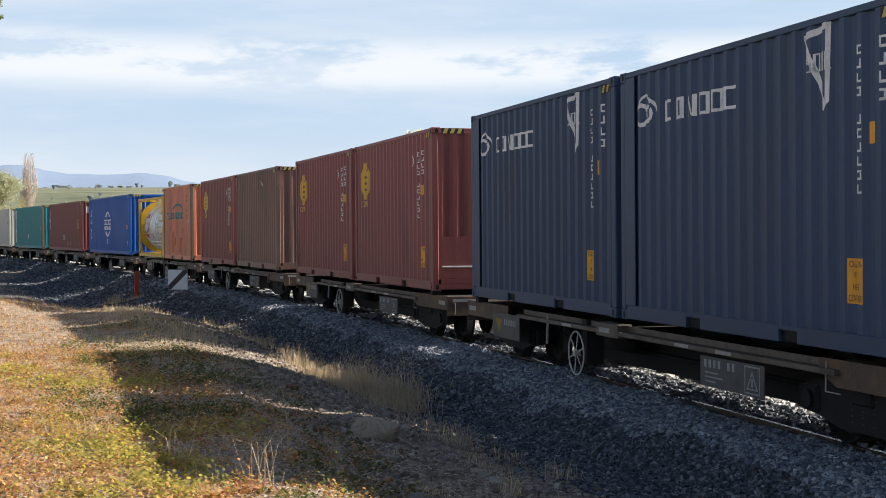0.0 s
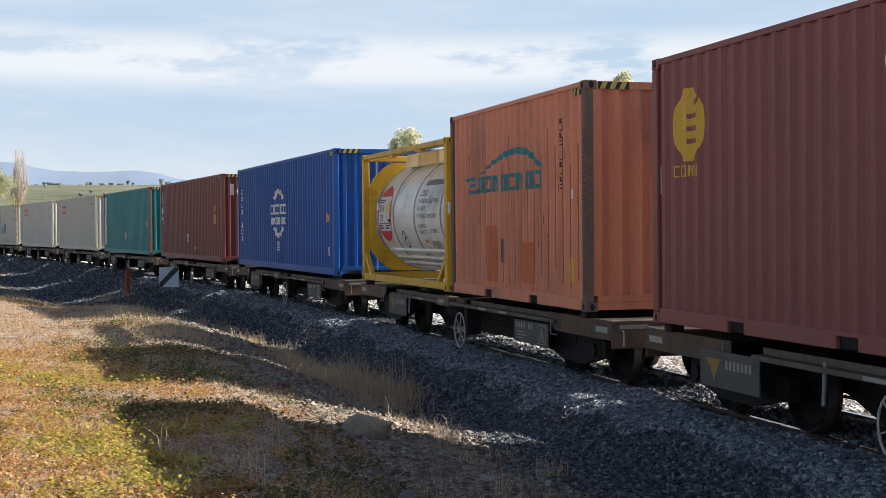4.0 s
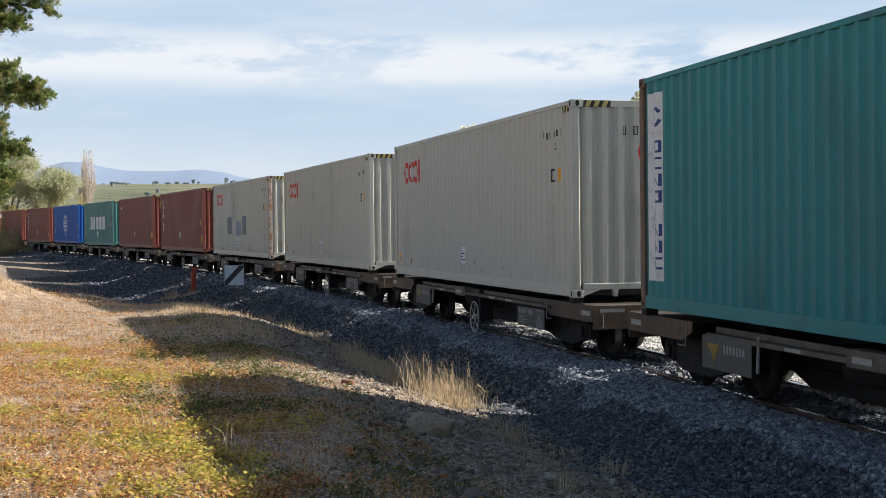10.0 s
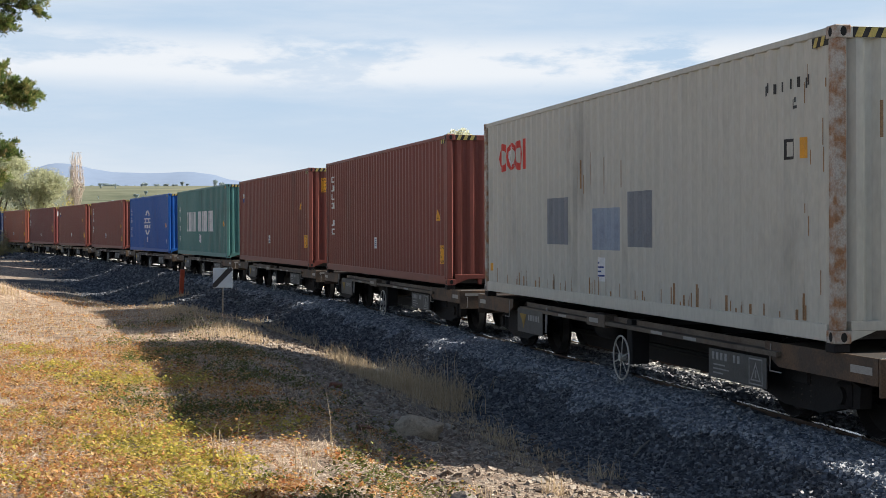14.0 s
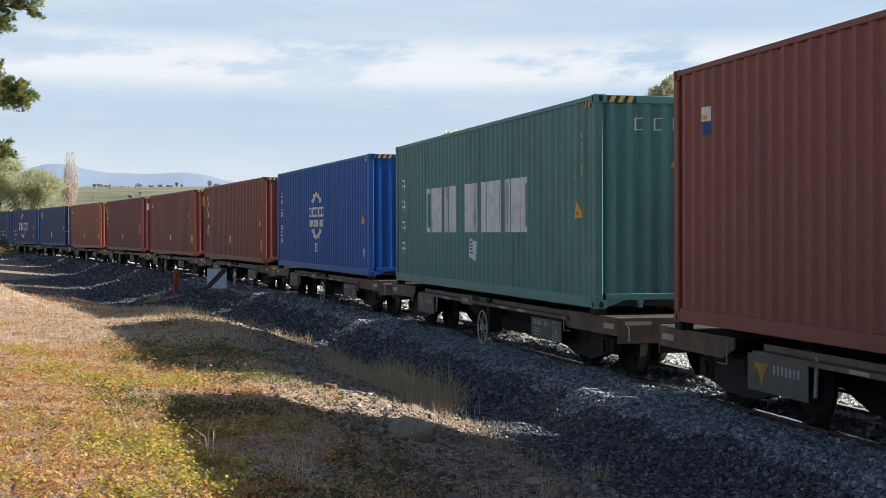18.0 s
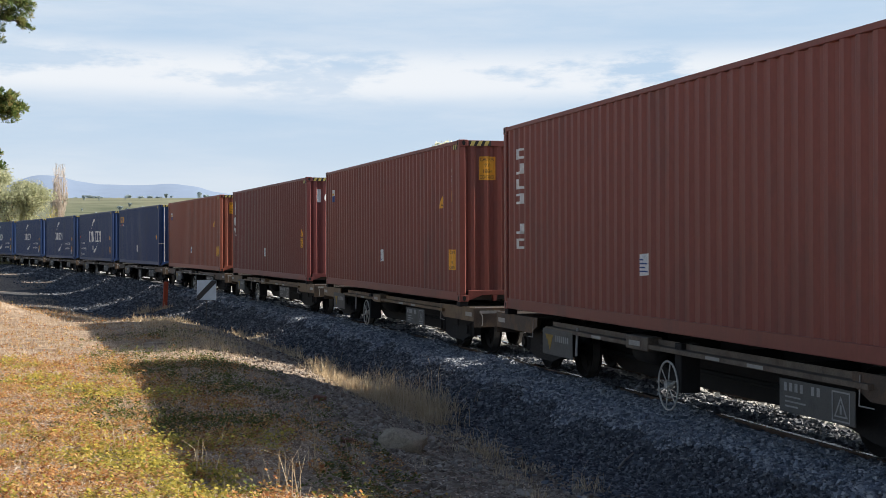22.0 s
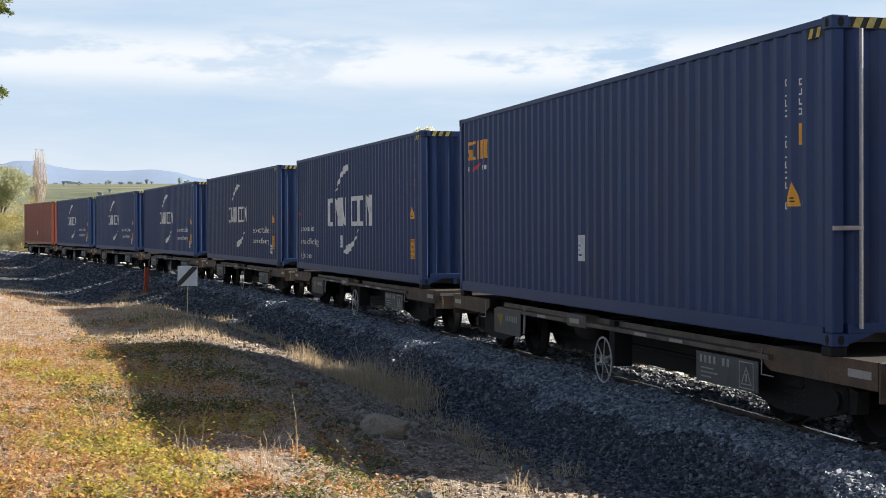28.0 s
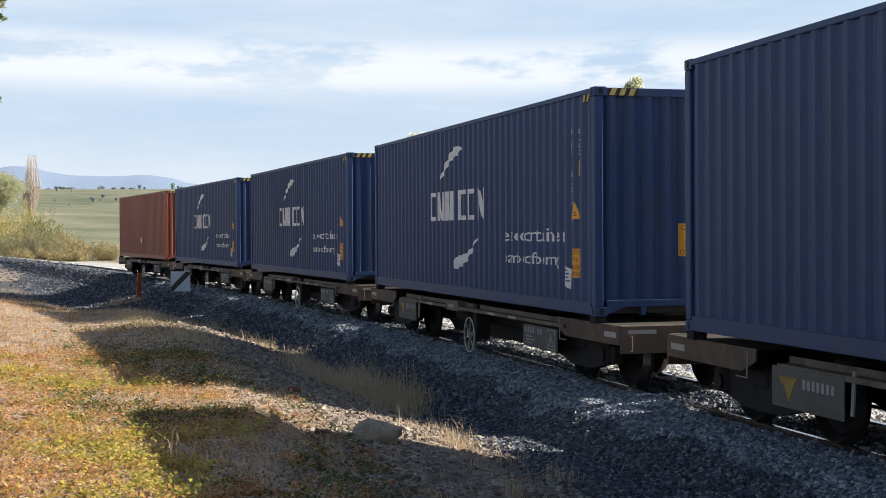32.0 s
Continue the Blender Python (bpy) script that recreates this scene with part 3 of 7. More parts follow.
def container_body(kind, paint, thing_ob, end_depth=0.060, post=None, door=False):
    """The box: kind '40' or '20'. Its underside lies at z 0, its front end at +x, its near flank at -y."""
    L, H = (12.192, H96) if kind == "40" else (6.058, H96)
    hx, hy = L / 2, W8 / 2
    post = post or paint
    side = lambda s: (lambda: pressed_wall(-hx + 0.13, hx - 0.13, 0.165, H - 0.065, s * (hy - 0.010), "x", s))
    part("side_wall", cached("side_near" + kind, side(-1)), paint, thing_ob)
    part("side_wall", cached("side_far" + kind, side(1)), paint, thing_ob)
    ep = 0.250 if kind == "40" else 0.275
    for s, nm in ((1, "front_wall"), (-1, "rear_wall")):
        if door and s == 1:
            continue
        part(nm, cached(nm + kind, lambda: pressed_wall(-hy + 0.10, hy - 0.10, 0.20, H - 0.11, s * (hx - 0.016), "y", s, ep, end_depth)), paint, thing_ob)
    def roof():
        g = Geo()
        n = int(L / 0.52)
        for i in range(n):
            a = -hx + 0.16 + i * (L - 0.32) / n
            b = a + (L - 0.32) / n
            g.box(a, -hy + 0.06, H - 0.05, b - 0.2, hy - 0.06, H - 0.012)
            g.box(b - 0.2, -hy + 0.06, H - 0.05, b, hy - 0.06, H - 0.026)
        return g
    part("roof", cached("roof" + kind, roof), paint, thing_ob)
    part("floor", cached("cfloor" + kind, lambda: Geo().box(-hx + 0.1, -hy + 0.06, 0.03, hx - 0.1, hy - 0.06, 0.15)), m_floor, thing_ob)
    for s, nm in ((-1, "near"), (1, "far")):
        def top_rail():
            a, b = sorted((s * hy, s * (hy - 0.06)))
            return Geo().box(-hx + 0.17, a + (0.004 if s < 0 else 0), H - 0.072, hx - 0.17, b - (0.004 if s > 0 else 0), H - 0.008, 0.006)
        part("top_rail", cached("top_rail_" + nm + kind, top_rail), paint, thing_ob)
        def bottom_rail():
            a, b = sorted((s * (hy - 0.004), s * (hy - 0.05)))
            g = Geo()
            if kind == "40":
                g.box(-hx + 0.17, a, 0.012, hx - 0.17, b, 0.17, 0.006)
            else:
                # fork pockets open through the rail
                for u, v in ((-hx + 0.17, -1.2), (-0.85, 0.85), (1.2, hx - 0.17)):
                    g.box(u, a, 0.012, v, b, 0.17, 0.006)
                for u in (-1.2, 0.85):
                    g.box(u + 0.001, a + 0.002, 0.128, u + 0.349, b - 0.002, 0.17)
            return g
        part("bottom_rail", cached("bottom_rail_" + nm + kind, bottom_rail), paint, thing_ob)
        # a near-black sheet in each near pocket paints the shade inside
        if kind == "20" and s < 0:
            for u in (-1.2, 0.85):
                part("fork_pocket", cached("pocket%s" % u, lambda: Geo().box(u + 0.002, -hy + 0.05, 0.02, u + 0.348, -hy + 0.06, 0.128)), m_hole_shade, thing_ob)
    for sx in (-1, 1):
        for sy in (-1, 1):
            def column():
                a, b = sorted((sx * (hx - 0.002), sx * (hx - 0.135)))
                c, d = sorted((sy * (hy - 0.002), sy * (hy - 0.115)))
                return Geo().box(a, c, 0.118, b, d, H - 0.118, 0.012)
            part("corner_post", cached("post%s%s%s" % (kind, sx, sy), column), post, thing_ob)
            for sz, zz in ((-1, 0.0), (1, H)):
                cst = part("corner_casting", cached("cast%s%s%s" % (sx, sy, sz), lambda: casting(sx, sy, sz)), post, thing_ob, at=pose(sx * hx, sy * hy, zz))
                for way, seen in (("x", sx > 0), ("y", sy < 0)):
                    if seen:
                        part("casting_hole", cached("hole%s%s%s%s" % (sx, sy, sz, way), lambda: hole(sx, sy, sz, way)), m_hole_shade, cst)
        a, b = sorted((sx * (hx - 0.004), sx * (hx - 0.10)))
        part("end_header", cached("header%s%s" % (kind, sx), lambda: Geo().box(a, -hy + 0.16, H - 0.115, b, hy - 0.16, H - 0.012, 0.006)), paint, thing_ob)
        def end_sill():
            g = Geo().box(a, -hy + 0.16, 0.115, b, hy - 0.16, 0.205, 0.006)
            if kind == "40" and sx > 0:
                # gusset plates and the sides of the gooseneck tunnel
                for s in (-1, 1):
                    g.prism([(s * (hy - 0.16), 0.115), (s * (hy - 0.16), 0.02), (s * (hy - 0.42), 0.115)][:: s], "x", a, b)
                    c, d = sorted((s * 0.515, s * 0.60))
                    g.prism([(c, 0.115), (d, 0.115), (d - 0.02, 0.01), (c + 0.02, 0.01)], "x", a, b)
            else:
                g.box(a, -hy + 0.16, 0.02, b, hy - 0.16, 0.113)
            return g
        part("end_sill", cached("sill%s%s" % (kind, sx), end_sill), paint, thing_ob)


def stripes(kind, thing_ob, n=3):
    """Black and yellow high-container bars beside the top corners."""
    L, H = (12.192, H96) if kind == "40" else (6.058, H96)
    hx, hy = L / 2, W8 / 2
    def yellow(front):
        g = Geo()
        if front:
            for i in range(3):
                y = -hy + 0.20 + i * 0.13
                g.prism([(y, H - 0.108), (y + 0.07, H - 0.108), (y + 0.11, H - 0.02), (y + 0.04, H - 0.02)], "x", hx - 0.003, hx - 0.0015)
        else:
            for i in range(2):
                x = hx - 0.42 + i * 0.13
                g.prism([(x, H - 0.165), (x + 0.06, H - 0.165), (x + 0.10, H - 0.08), (x + 0.04, H - 0.08)], "y", -hy + 0.0035, -hy + 0.0055)
        return g
    def black(front):
        if front:
            return Geo().box(hx - 0.0039, -hy + 0.18, H - 0.112, hx - 0.0032, -hy + 0.60, H - 0.016)
        return Geo().box(hx - 0.44, -hy + 0.006, H - 0.168, hx - 0.13, -hy + 0.0075, H - 0.077)
    for fr, nm in ((True, "front"), (False, "flank")):
        b = part("hazard_plate", cached("hb" + nm + kind, lambda: black(fr)), m_tyre_mark, thing_ob, "black and yellow height warning strip")
        part("hazard_stripe", cached("hy" + nm + kind, lambda: yellow(fr)), m_hazard, b)


def paint(name, col, rust=0.35, rough=0.5):
    """Container paint: faded, with dark dirt and a little rust."""
    return mat("paint_" + name, col, rough, var=0.10, scale=0.9, fine=25, bump=0.05, col2=tuple(c * 0.62 + 0.02 for c in col), amount=rust, stretch=(1, 1, 0.35), rand=0.05, spec=0.35)


P_NAVY = paint("navy", (0.030, 0.058, 0.120))
P_CMA = paint("deep_blue", (0.020, 0.050, 0.145))
P_BLUE = paint("bright_blue", (0.004, 0.090, 0.38))
P_BROWN = paint("brown_red", (0.215, 0.062, 0.048))
P_BROWN2 = paint("orange_brown", (0.285, 0.085, 0.055))
P_MAROON = paint("maroon", (0.185, 0.052, 0.050))
P_MAROON20 = paint("rose_maroon", (0.26, 0.080, 0.075))
P_DULL = paint("dull_brown", (0.22, 0.125, 0.10), 0.6)
P_ORANGE = paint("faded_orange", (0.70, 0.25, 0.145), 0.5)
P_TEAL = paint("teal", (0.022, 0.235, 0.25), 0.45)
P_GREEN = paint("grey_green", (0.085, 0.235, 0.225), 0.45)
P_GREY = paint("light_grey", (0.53, 0.525, 0.465), 0.2)
P_RUSTY = mat("rusty_post", (0.16, 0.12, 0.10), 0.8, var=0.4, scale=5, col2=(0.24, 0.13, 0.07), amount=0.7)
m_rustpost = mat("grey_rusty_post", (0.46, 0.44, 0.40), 0.7, var=0.3, scale=5, col2=(0.30, 0.155, 0.075), amount=0.8)

# the train, from the front: (front end of each box along the train, kind, paint, style)
CONSIST = [
    # this leading pair stays out of view, added for the shadow it casts
    (-157.88, "20", P_NAVY, "plain_ahead"), (-151.65, "20", P_NAVY, "plain_ahead"),
    (-142.92, "20", P_NAVY, "dark_logo"), (-136.69, "20", P_NAVY, "dark_logo"),
    (-128.29, "20", P_MAROON20, "yellow_logo"), (-121.91, "20", P_MAROON20, "yellow_logo"),
    (-113.33, "20", P_DULL, "dull"), (-106.82, "20", P_MAROON20, "yellow_logo"),
    (-98.71, "20", P_ORANGE, "orange"), (-92.41, "tank", None, "tank"),
    (-83.66, "40", P_BLUE, "globe"), (-68.81, "40", P_MAROON, "three"), (-53.92, "40", P_TEAL, "teal"),
    (-39.03, "40", P_GREY, "grey"), (-24.11, "40", P_GREY, "grey"), (-9.14, "40", P_GREY, "grey_patched"),
    (5.60, "40", P_BROWN, "brown"), (20.24, "40", P_BROWN, "brown_caution"), (35.12, "40", P_GREEN, "green"),
    (49.93, "40", P_BLUE, "globe"), (64.64, "40", P_BROWN, "brown"), (79.47, "40", P_BROWN, "brown_caution"),
    (94.17, "40", P_MAROON, "three"), (109.02, "40", P_BROWN2, "brown_caution"), (123.85, "40", P_CMA, "orange_word"),
    (138.54, "40", P_CMA, "big_word"), (153.31, "40", P_CMA, "word"), (168.19, "40", P_CMA, "word"),
    (182.85, "40", P_CMA, "word"), (197.30, "40", P_CMA, "word"), (211.76, "40", P_BROWN2, "plain"),
]
LABELS = {
    "plain_ahead": "unseen navy twenty-foot container ahead, added to cast the train's shadow",
    "dark_logo": "dark navy twenty-foot steel shipping container with white emblem",
    "yellow_logo": "maroon twenty-foot steel shipping container with yellow emblem",
    "dull": "dull brown twenty-foot steel container with faded paint",
    "orange": "faded orange twenty-foot container with rusty posts, teal emblem",
    "globe": "bright blue forty-foot container with white globe emblem",
    "three": "maroon forty-foot steel container with white end lettering",
    "teal": "teal forty-foot container with rusty corner posts, white strip",
    "grey": "light grey forty-foot container with red emblem",
    "grey_patched": "light grey forty-foot container with grey patches and rust",
    "brown": "brown-red forty-foot corrugated steel container on a wagon",
    "brown_caution": "brown-red forty-foot container with yellow caution sticker",
    "green": "grey-green forty-foot container with large white letter bars",
    "orange_word": "dark blue forty-foot container with orange emblem, door end forward",
    "big_word": "navy forty-foot container with large white emblem and writing",
    "word": "deep blue forty-foot container with white emblem and writing",
    "plain": "orange-brown forty-foot container on the last wagon",
}
BOXES = []
for front, kind, pt, style in CONSIST:
    if kind == "tank":
        BOXES.append((front, 6.058, None, style))
        continue
    ob = thing("shipping_container", LABELS[style], "container", "containers on the train")
    post = {"teal": P_RUSTY, "orange": P_RUSTY, "grey_patched": m_rustpost}.get(style)
    container_body(kind, pt, ob, post=post)
    stripes(kind, ob)
    BOXES.append((front, 12.192 if kind == "40" else 6.058, ob, style))

# ---- paint and stickers on the boxes ----
m_red = mat("red_marking", (0.62, 0.035, 0.02), 0.55, var=0.15)
m_amber = mat("amber_sticker", (0.78, 0.36, 0.02), 0.5, var=0.12)
m_lemon = mat("yellow_emblem", (0.70, 0.42, 0.03), 0.55, var=0.12)
m_tealink = mat("teal_emblem", (0.03, 0.20, 0.23), 0.6, var=0.3, scale=4)
m_ink = mat("black_lettering", (0.02, 0.02, 0.022), 0.6, var=0.1)
m_paper = mat("white_paper_label", (0.72, 0.74, 0.75), 0.7, var=0.2, scale=8)
m_patch = mat("grey_repair_patch", (0.20, 0.22, 0.25), 0.6, var=0.2, scale=3)
m_bluepatch = mat("pale_blue_patch", (0.28, 0.34, 0.43), 0.6, var=0.2, scale=3)
m_orpatch = mat("fresh_orange_patch", (0.62, 0.16, 0.06), 0.6, var=0.2, scale=4)
m_stain = mat("faded_rust_stain", (0.33, 0.20, 0.105), 0.85, var=0.4, scale=9)
m_rust = mat("rust_streak", (0.22, 0.10, 0.045), 0.85, var=0.4, scale=9)
m_blueink = mat("blue_lettering", (0.02, 0.05, 0.22), 0.6, var=0.1)


def glyphs(code, x, z, w, h, gap, th):
    """Plain upright shapes in a row, one per sign of code: i bar, o frame, c open frame, n two bars and a slant, p bar and loop, s steps."""
    out = []
    for ch in code:
        if ch == " ":
            x += w * 0.55
            continue
        ww = th if ch == "i" else w
        if ch != "s":
            out.append(rect(x, z, th, h))
        if ch in "on":
            out.append(rect(x + w - th, z, th, h))
        if ch in "oc":
            out += [rect(x + th, z, w - th * (2 if ch == "o" else 1), th * 0.55), rect(x + th, z + h - th * 0.55, w - th * (2 if ch == "o" else 1), th * 0.55)]
        if ch == "n":
            out.append([(x + th * 0.8, z + h), (x + w - th * 1.5, z + h * 0.1), (x + w - th * 0.8, z), (x + th * 1.5, z + h * 0.9)])
        if ch == "p":
            out += [rect(x + th, z + h - th * 0.55, w - th * 2, th * 0.55), rect(x + th, z + h * 0.42, w - th * 2, th * 0.55), rect(x + w - th, z + h * 0.42, th, h * 0.58)]
        if ch == "s":
            out += [rect(x, z, w, th * 0.6), rect(x, z + h / 2 - th * 0.3, w, th * 0.6), rect(x, z + h - th * 0.6, w, th * 0.6), rect(x, z + h / 2, th, h / 2), rect(x + w - th, z, th, h / 2)]
        x += ww + gap
    return out


def column_bars(x, z_top, z_bot, n, w):
    """An upright row of small signs that cannot be read."""
    st = (z_top - z_bot) / n
    out = []
    for i in range(n):
        if i in (4, 11):
            continue
        z = z_top - (i + 1) * st
        out += [rect(x, z + st * 0.16, w, st * 0.17), rect(x + (0.62 * w if i % 2 else 0), z + st * 0.16, w * 0.34, st * 0.68)]
        if i % 3 == 0:
            out.append(rect(x, z + st * 0.70, w, st * 0.15))
    return out


def arc(cx, cz, r0, r1, a0, a1, n=6, sz=1.0):
    out = []
    for i in range(n):
        a, b = radians(a0 + (a1 - a0) * i / n), radians(a0 + (a1 - a0) * (i + 1) / n)
        out.append([(cx + r1 * math.cos(a), cz + sz * r1 * math.sin(a)), (cx + r1 * math.cos(b), cz + sz * r1 * math.sin(b)), (cx + r0 * math.cos(b), cz + sz * r0 * math.sin(b)), (cx + r0 * math.cos(a), cz + sz * r0 * math.sin(a))])
    return out


def swoosh(pts):
    """A tapering brush stroke through (x, z, half thickness)."""
    return [[(a[0], a[1] - a[2]), (b[0], b[1] - b[2]), (b[0], b[1] + b[2]), (a[0], a[1] + a[2])] for a, b in zip(pts[:-1], pts[1:])]


def text_polys(words, x, z, h, width=None):
    """The words as small triangles, letters h high, fitted to width."""
    cu = bpy.data.curves.new("words", "FONT")
    cu.body, cu.resolution_u = words, 2
    ob = bpy.data.objects.new("words", cu)
    me = bpy.data.meshes.new_from_object(ob)
    me.calc_loop_triangles()
    vs = [v.co.copy() for v in me.vertices]
    tris = [[(vs[i].x, vs[i].y) for i in t.vertices] for t in me.loop_triangles]
    x0, x1 = min(v.x for v in vs), max(v.x for v in vs)
    kx, kz = (width / (x1 - x0) if width else h / 0.7), h / 0.7
    bpy.data.objects.remove(ob)
    bpy.data.curves.remove(cu)
    bpy.data.meshes.remove(me)
    return [[(x + (u - x0) * kx, z + v * kz) for u, v in t] for t in tris]


MARKS = {}


def mark(name, key, polys, material, ob, label="", side="flank", kind="40", lift=0.003):
    """A painted or stuck-on mark; boxes of one style share its mesh."""
    if key not in MARKS:
        hx = 6.096 if kind == "40" else 3.029
        pl = polys() if callable(polys) else polys
        g = painted(pl, W8 / 2 - 0.010, lift=lift) if side == "flank" else painted(pl, hx - 0.016, "front", 0.250 if kind == "40" else 0.275, 0.060, lift)
        MARKS[key] = g.mesh(name)
    p = part(name, MARKS[key], material, ob, label)
    if name.startswith("rust"):
        p["kind"] = "stuff"
    return p


def letter_row(name, key, code, x, z, w, h, gap, th, material, ob, label=""):
    """A row of plain letter-like shapes, each a part of its own."""
    for i, ch in enumerate(code):
        if ch == " ":
            x += w * 0.55
            continue
        mark(name, "%s%d" % (key, i), glyphs(ch, x, z, w, h, gap, th), material, ob, label)
        x += (th if ch == "i" else w) + gap


def triangle(x, z, w, h):
    return [[(x, z), (x + w, z), (x + w / 2, z + h)]]


def warn(ob, key, x, z, w=0.24, side="flank", kind="40"):
    t = mark("warning_triangle", key, triangle(x, z, w, w * 0.95), m_amber, ob, "amber warning triangle", side, kind)
    mark("triangle_mark", key + "m", [rect(x + w * 0.38, z + 0.04, w * 0.26, 0.014), rect(x + w * 0.38, z + 0.07, w * 0.22, 0.014)], m_ink, t, "", side, kind, 0.005)


def caution(ob, key, x, z, w, h, side="flank", kind="40"):
    c = mark("caution_sticker", key, [rect(x, z, w, h)], m_amber, ob, "amber caution sticker with black writing", side, kind)
    def lines():
        st = h / 4
        out = []
        for i, wd in enumerate(("CAUTION", "9'6\"", "HIGH", "CONTAINER")):
            k = w * (0.86, 0.42, 0.55, 0.9)[i]
            out += text_polys(wd, x + (w - k) / 2, z + h - (i + 0.8) * st, st * 0.6, k)
        return out
    mark("caution_words", key + "w", lines, m_ink, c, "", side, kind, 0.005)


def paper(ob, key, x, z, w=0.22, h=0.27, side="flank", kind="40", tilt=0.0):
    p = mark("paper_label", key, [[(x, z), (x + w, z + tilt), (x + w - tilt * 0.5, z + h + tilt), (x - tilt * 0.5, z + h)]], m_paper, ob, "white paper label", side, kind)
    mark("label_print", key + "p", [rect(x + 0.03, z + h * 0.2 + i * h * 0.18, w * (0.7, 0.5, 0.62, 0.4)[i], h * 0.07) for i in range(4)], m_blueink, p, "", side, kind, 0.005)


def usual_marks(ob, kind, ink, seed, tri=True, high=False):
    """Identity rows and small plates by the front end of the near flank."""
    e = 6.096 if kind == "40" else 3.029
    mark("identity_row", "idA%s" % kind, column_bars(e - 0.92, 2.44, 1.20, 13, 0.068), ink, ob)
    mark("type_row", "idB%s" % kind, column_bars(e - 0.66, 2.42, 2.06, 4, 0.068), ink, ob)
    mark("small_plate", "pl%s" % kind, [rect(e - 0.66, 1.80, 0.10, 0.20)], m_amber, ob, "small amber plate")
    mark("small_mark", "sm%s" % kind, column_bars(e - 0.60, 1.62, 1.16, 5, 0.06), ink, ob)
    if tri:
        warn(ob, "tr%s%d" % (kind, high), e - (1.36 if high else 0.86), 1.70 if high else 1.24, 0.24, kind=kind)


def dress(ob, kind, style, index):
    h = W8 / 2
    if style == "globe":
        usual_marks(ob, kind, m_white, index)
        g = lambda: (arc(-0.16, 1.50, 0.66, 0.82, 40, 72, 5, 0.8) + arc(-0.16, 1.50, 0.66, 0.82, 80, 100, 3, 0.8) + arc(-0.16, 1.50, 0.66, 0.82, 108, 140, 5, 0.8) + arc(-0.16, 1.50, 0.66, 0.82, 220, 252, 5, 0.8) + arc(-0.16, 1.50, 0.66, 0.82, 260, 280, 3, 0.8) + arc(-0.16, 1.50, 0.66, 0.82, 288, 320, 5, 0.8)
                     + swoosh([(-0.55, 1.82, 0.05), (-0.42, 2.0, 0.04), (-0.33, 2.1, 0.02)]) + swoosh([(0.05, 2.1, 0.02), (0.12, 2.0, 0.04), (0.25, 1.82, 0.05)]) + swoosh([(-0.5, 1.12, 0.05), (-0.38, 0.98, 0.04), (-0.3, 0.9, 0.02)]) + swoosh([(0.0, 0.9, 0.02), (0.1, 0.98, 0.04), (0.2, 1.12, 0.05)])
                     + glyphs("ccoco", -1.18, 1.47, 0.36, 0.27, 0.06, 0.11) + glyphs("onooonoc", -1.05, 1.20, 0.20, 0.19, 0.035, 0.07))
        mark("globe_emblem", "globe", g, m_white, ob, "white globe emblem")
        mark("sign_column", "globecn", column_bars(-5.57, 2.30, 0.70, 8, 0.13), m_white, ob)
        paper(ob, "globep", -0.30, 0.50, 0.24, 0.24)
        paper(ob, "globep2", 5.40, 0.44, 0.18, 0.20, tilt=0.03)
        warn(ob, "globef", -0.02, 1.95, 0.24, "front")
    elif style in ("brown", "brown_caution", "three", "plain"):
        usual_marks(ob, kind, m_white, index, tri=style != "plain", high=style == "brown_caution" or index == 11)
        if style == "brown":
            mark("sign_column", "brcol", column_bars(-5.46, 2.54, 0.92, 7, 0.38), m_white, ob, "white upright sign row")
            caution(ob, "brca", 5.42, 0.40, 0.30, 0.36)
        elif style == "brown_caution":
            mark("blue_plate", "brbl", [rect(-5.30, 2.10, 0.20, 0.15)], m_blueink, ob, "dark blue plate")
            mark("white_plate", "brwl", [rect(-5.30, 2.25, 0.20, 0.16)], m_white, ob)
            mark("amber_bar", "brwa", [rect(-5.27, 2.27, 0.10, 0.05)], m_lemon, ob, lift=0.005)
            caution(ob, "brc2", 5.36, 0.56, 0.34, 0.37)
            caution(ob, "brcf", -0.83, 2.18, 0.30, 0.42, "front")
            warn(ob, "brcw", 0.06, 1.85, 0.22, "front")
        elif style == "three":
            # plain white shapes in an upright row, and a shorter row on the end wall
            for i, pl in enumerate(([rect(-5.74, 2.08, 0.16, 0.46)], arc(-5.66, 1.84, 0.0, 0.17, 0, 360, 14), [[(-5.86, 1.60), (-5.70, 1.60), (-5.46, 1.33), (-5.62, 1.33)]])):
                mark("white_sign", "tricol%d" % i, pl, m_white, ob, "white upright emblem")
            for i, pl in enumerate(([rect(-0.92, 2.20, 0.12, 0.36)], arc(-0.60, 2.32, 0.0, 0.12, 0, 360, 14), [[(-0.40, 2.44), (-0.28, 2.44), (-0.12, 2.20), (-0.24, 2.20)]])):
                mark("end_sign", "triend%d" % i, pl, m_white, ob, "white end emblem", "front")
            if index < 15:
                caution(ob, "trica", 4.63, 1.26, 0.42, 0.34)
                paper(ob, "trip2", 2.08, 0.36, 0.16, 0.14)
                mark("amber_label", "trip3", [rect(1.2, 0.34, 0.16, 0.14)], m_lemon, ob, "lime green label")
            else:
                caution(ob, "tricb", 5.13, 0.93, 0.42, 0.26)
        paper(ob, "brp%d" % (index % 3), -0.12 - 0.10 * (index % 3), 0.64, 0.26, 0.26, tilt=0.02 * (index % 2))
    elif style == "teal":
        usual_marks(ob, kind, m_white, index)
        st = mark("white_strip", "dfs", [rect(-5.80, 0.36, 0.52, 2.32)], m_white, ob, "white upright strip with blue signs")
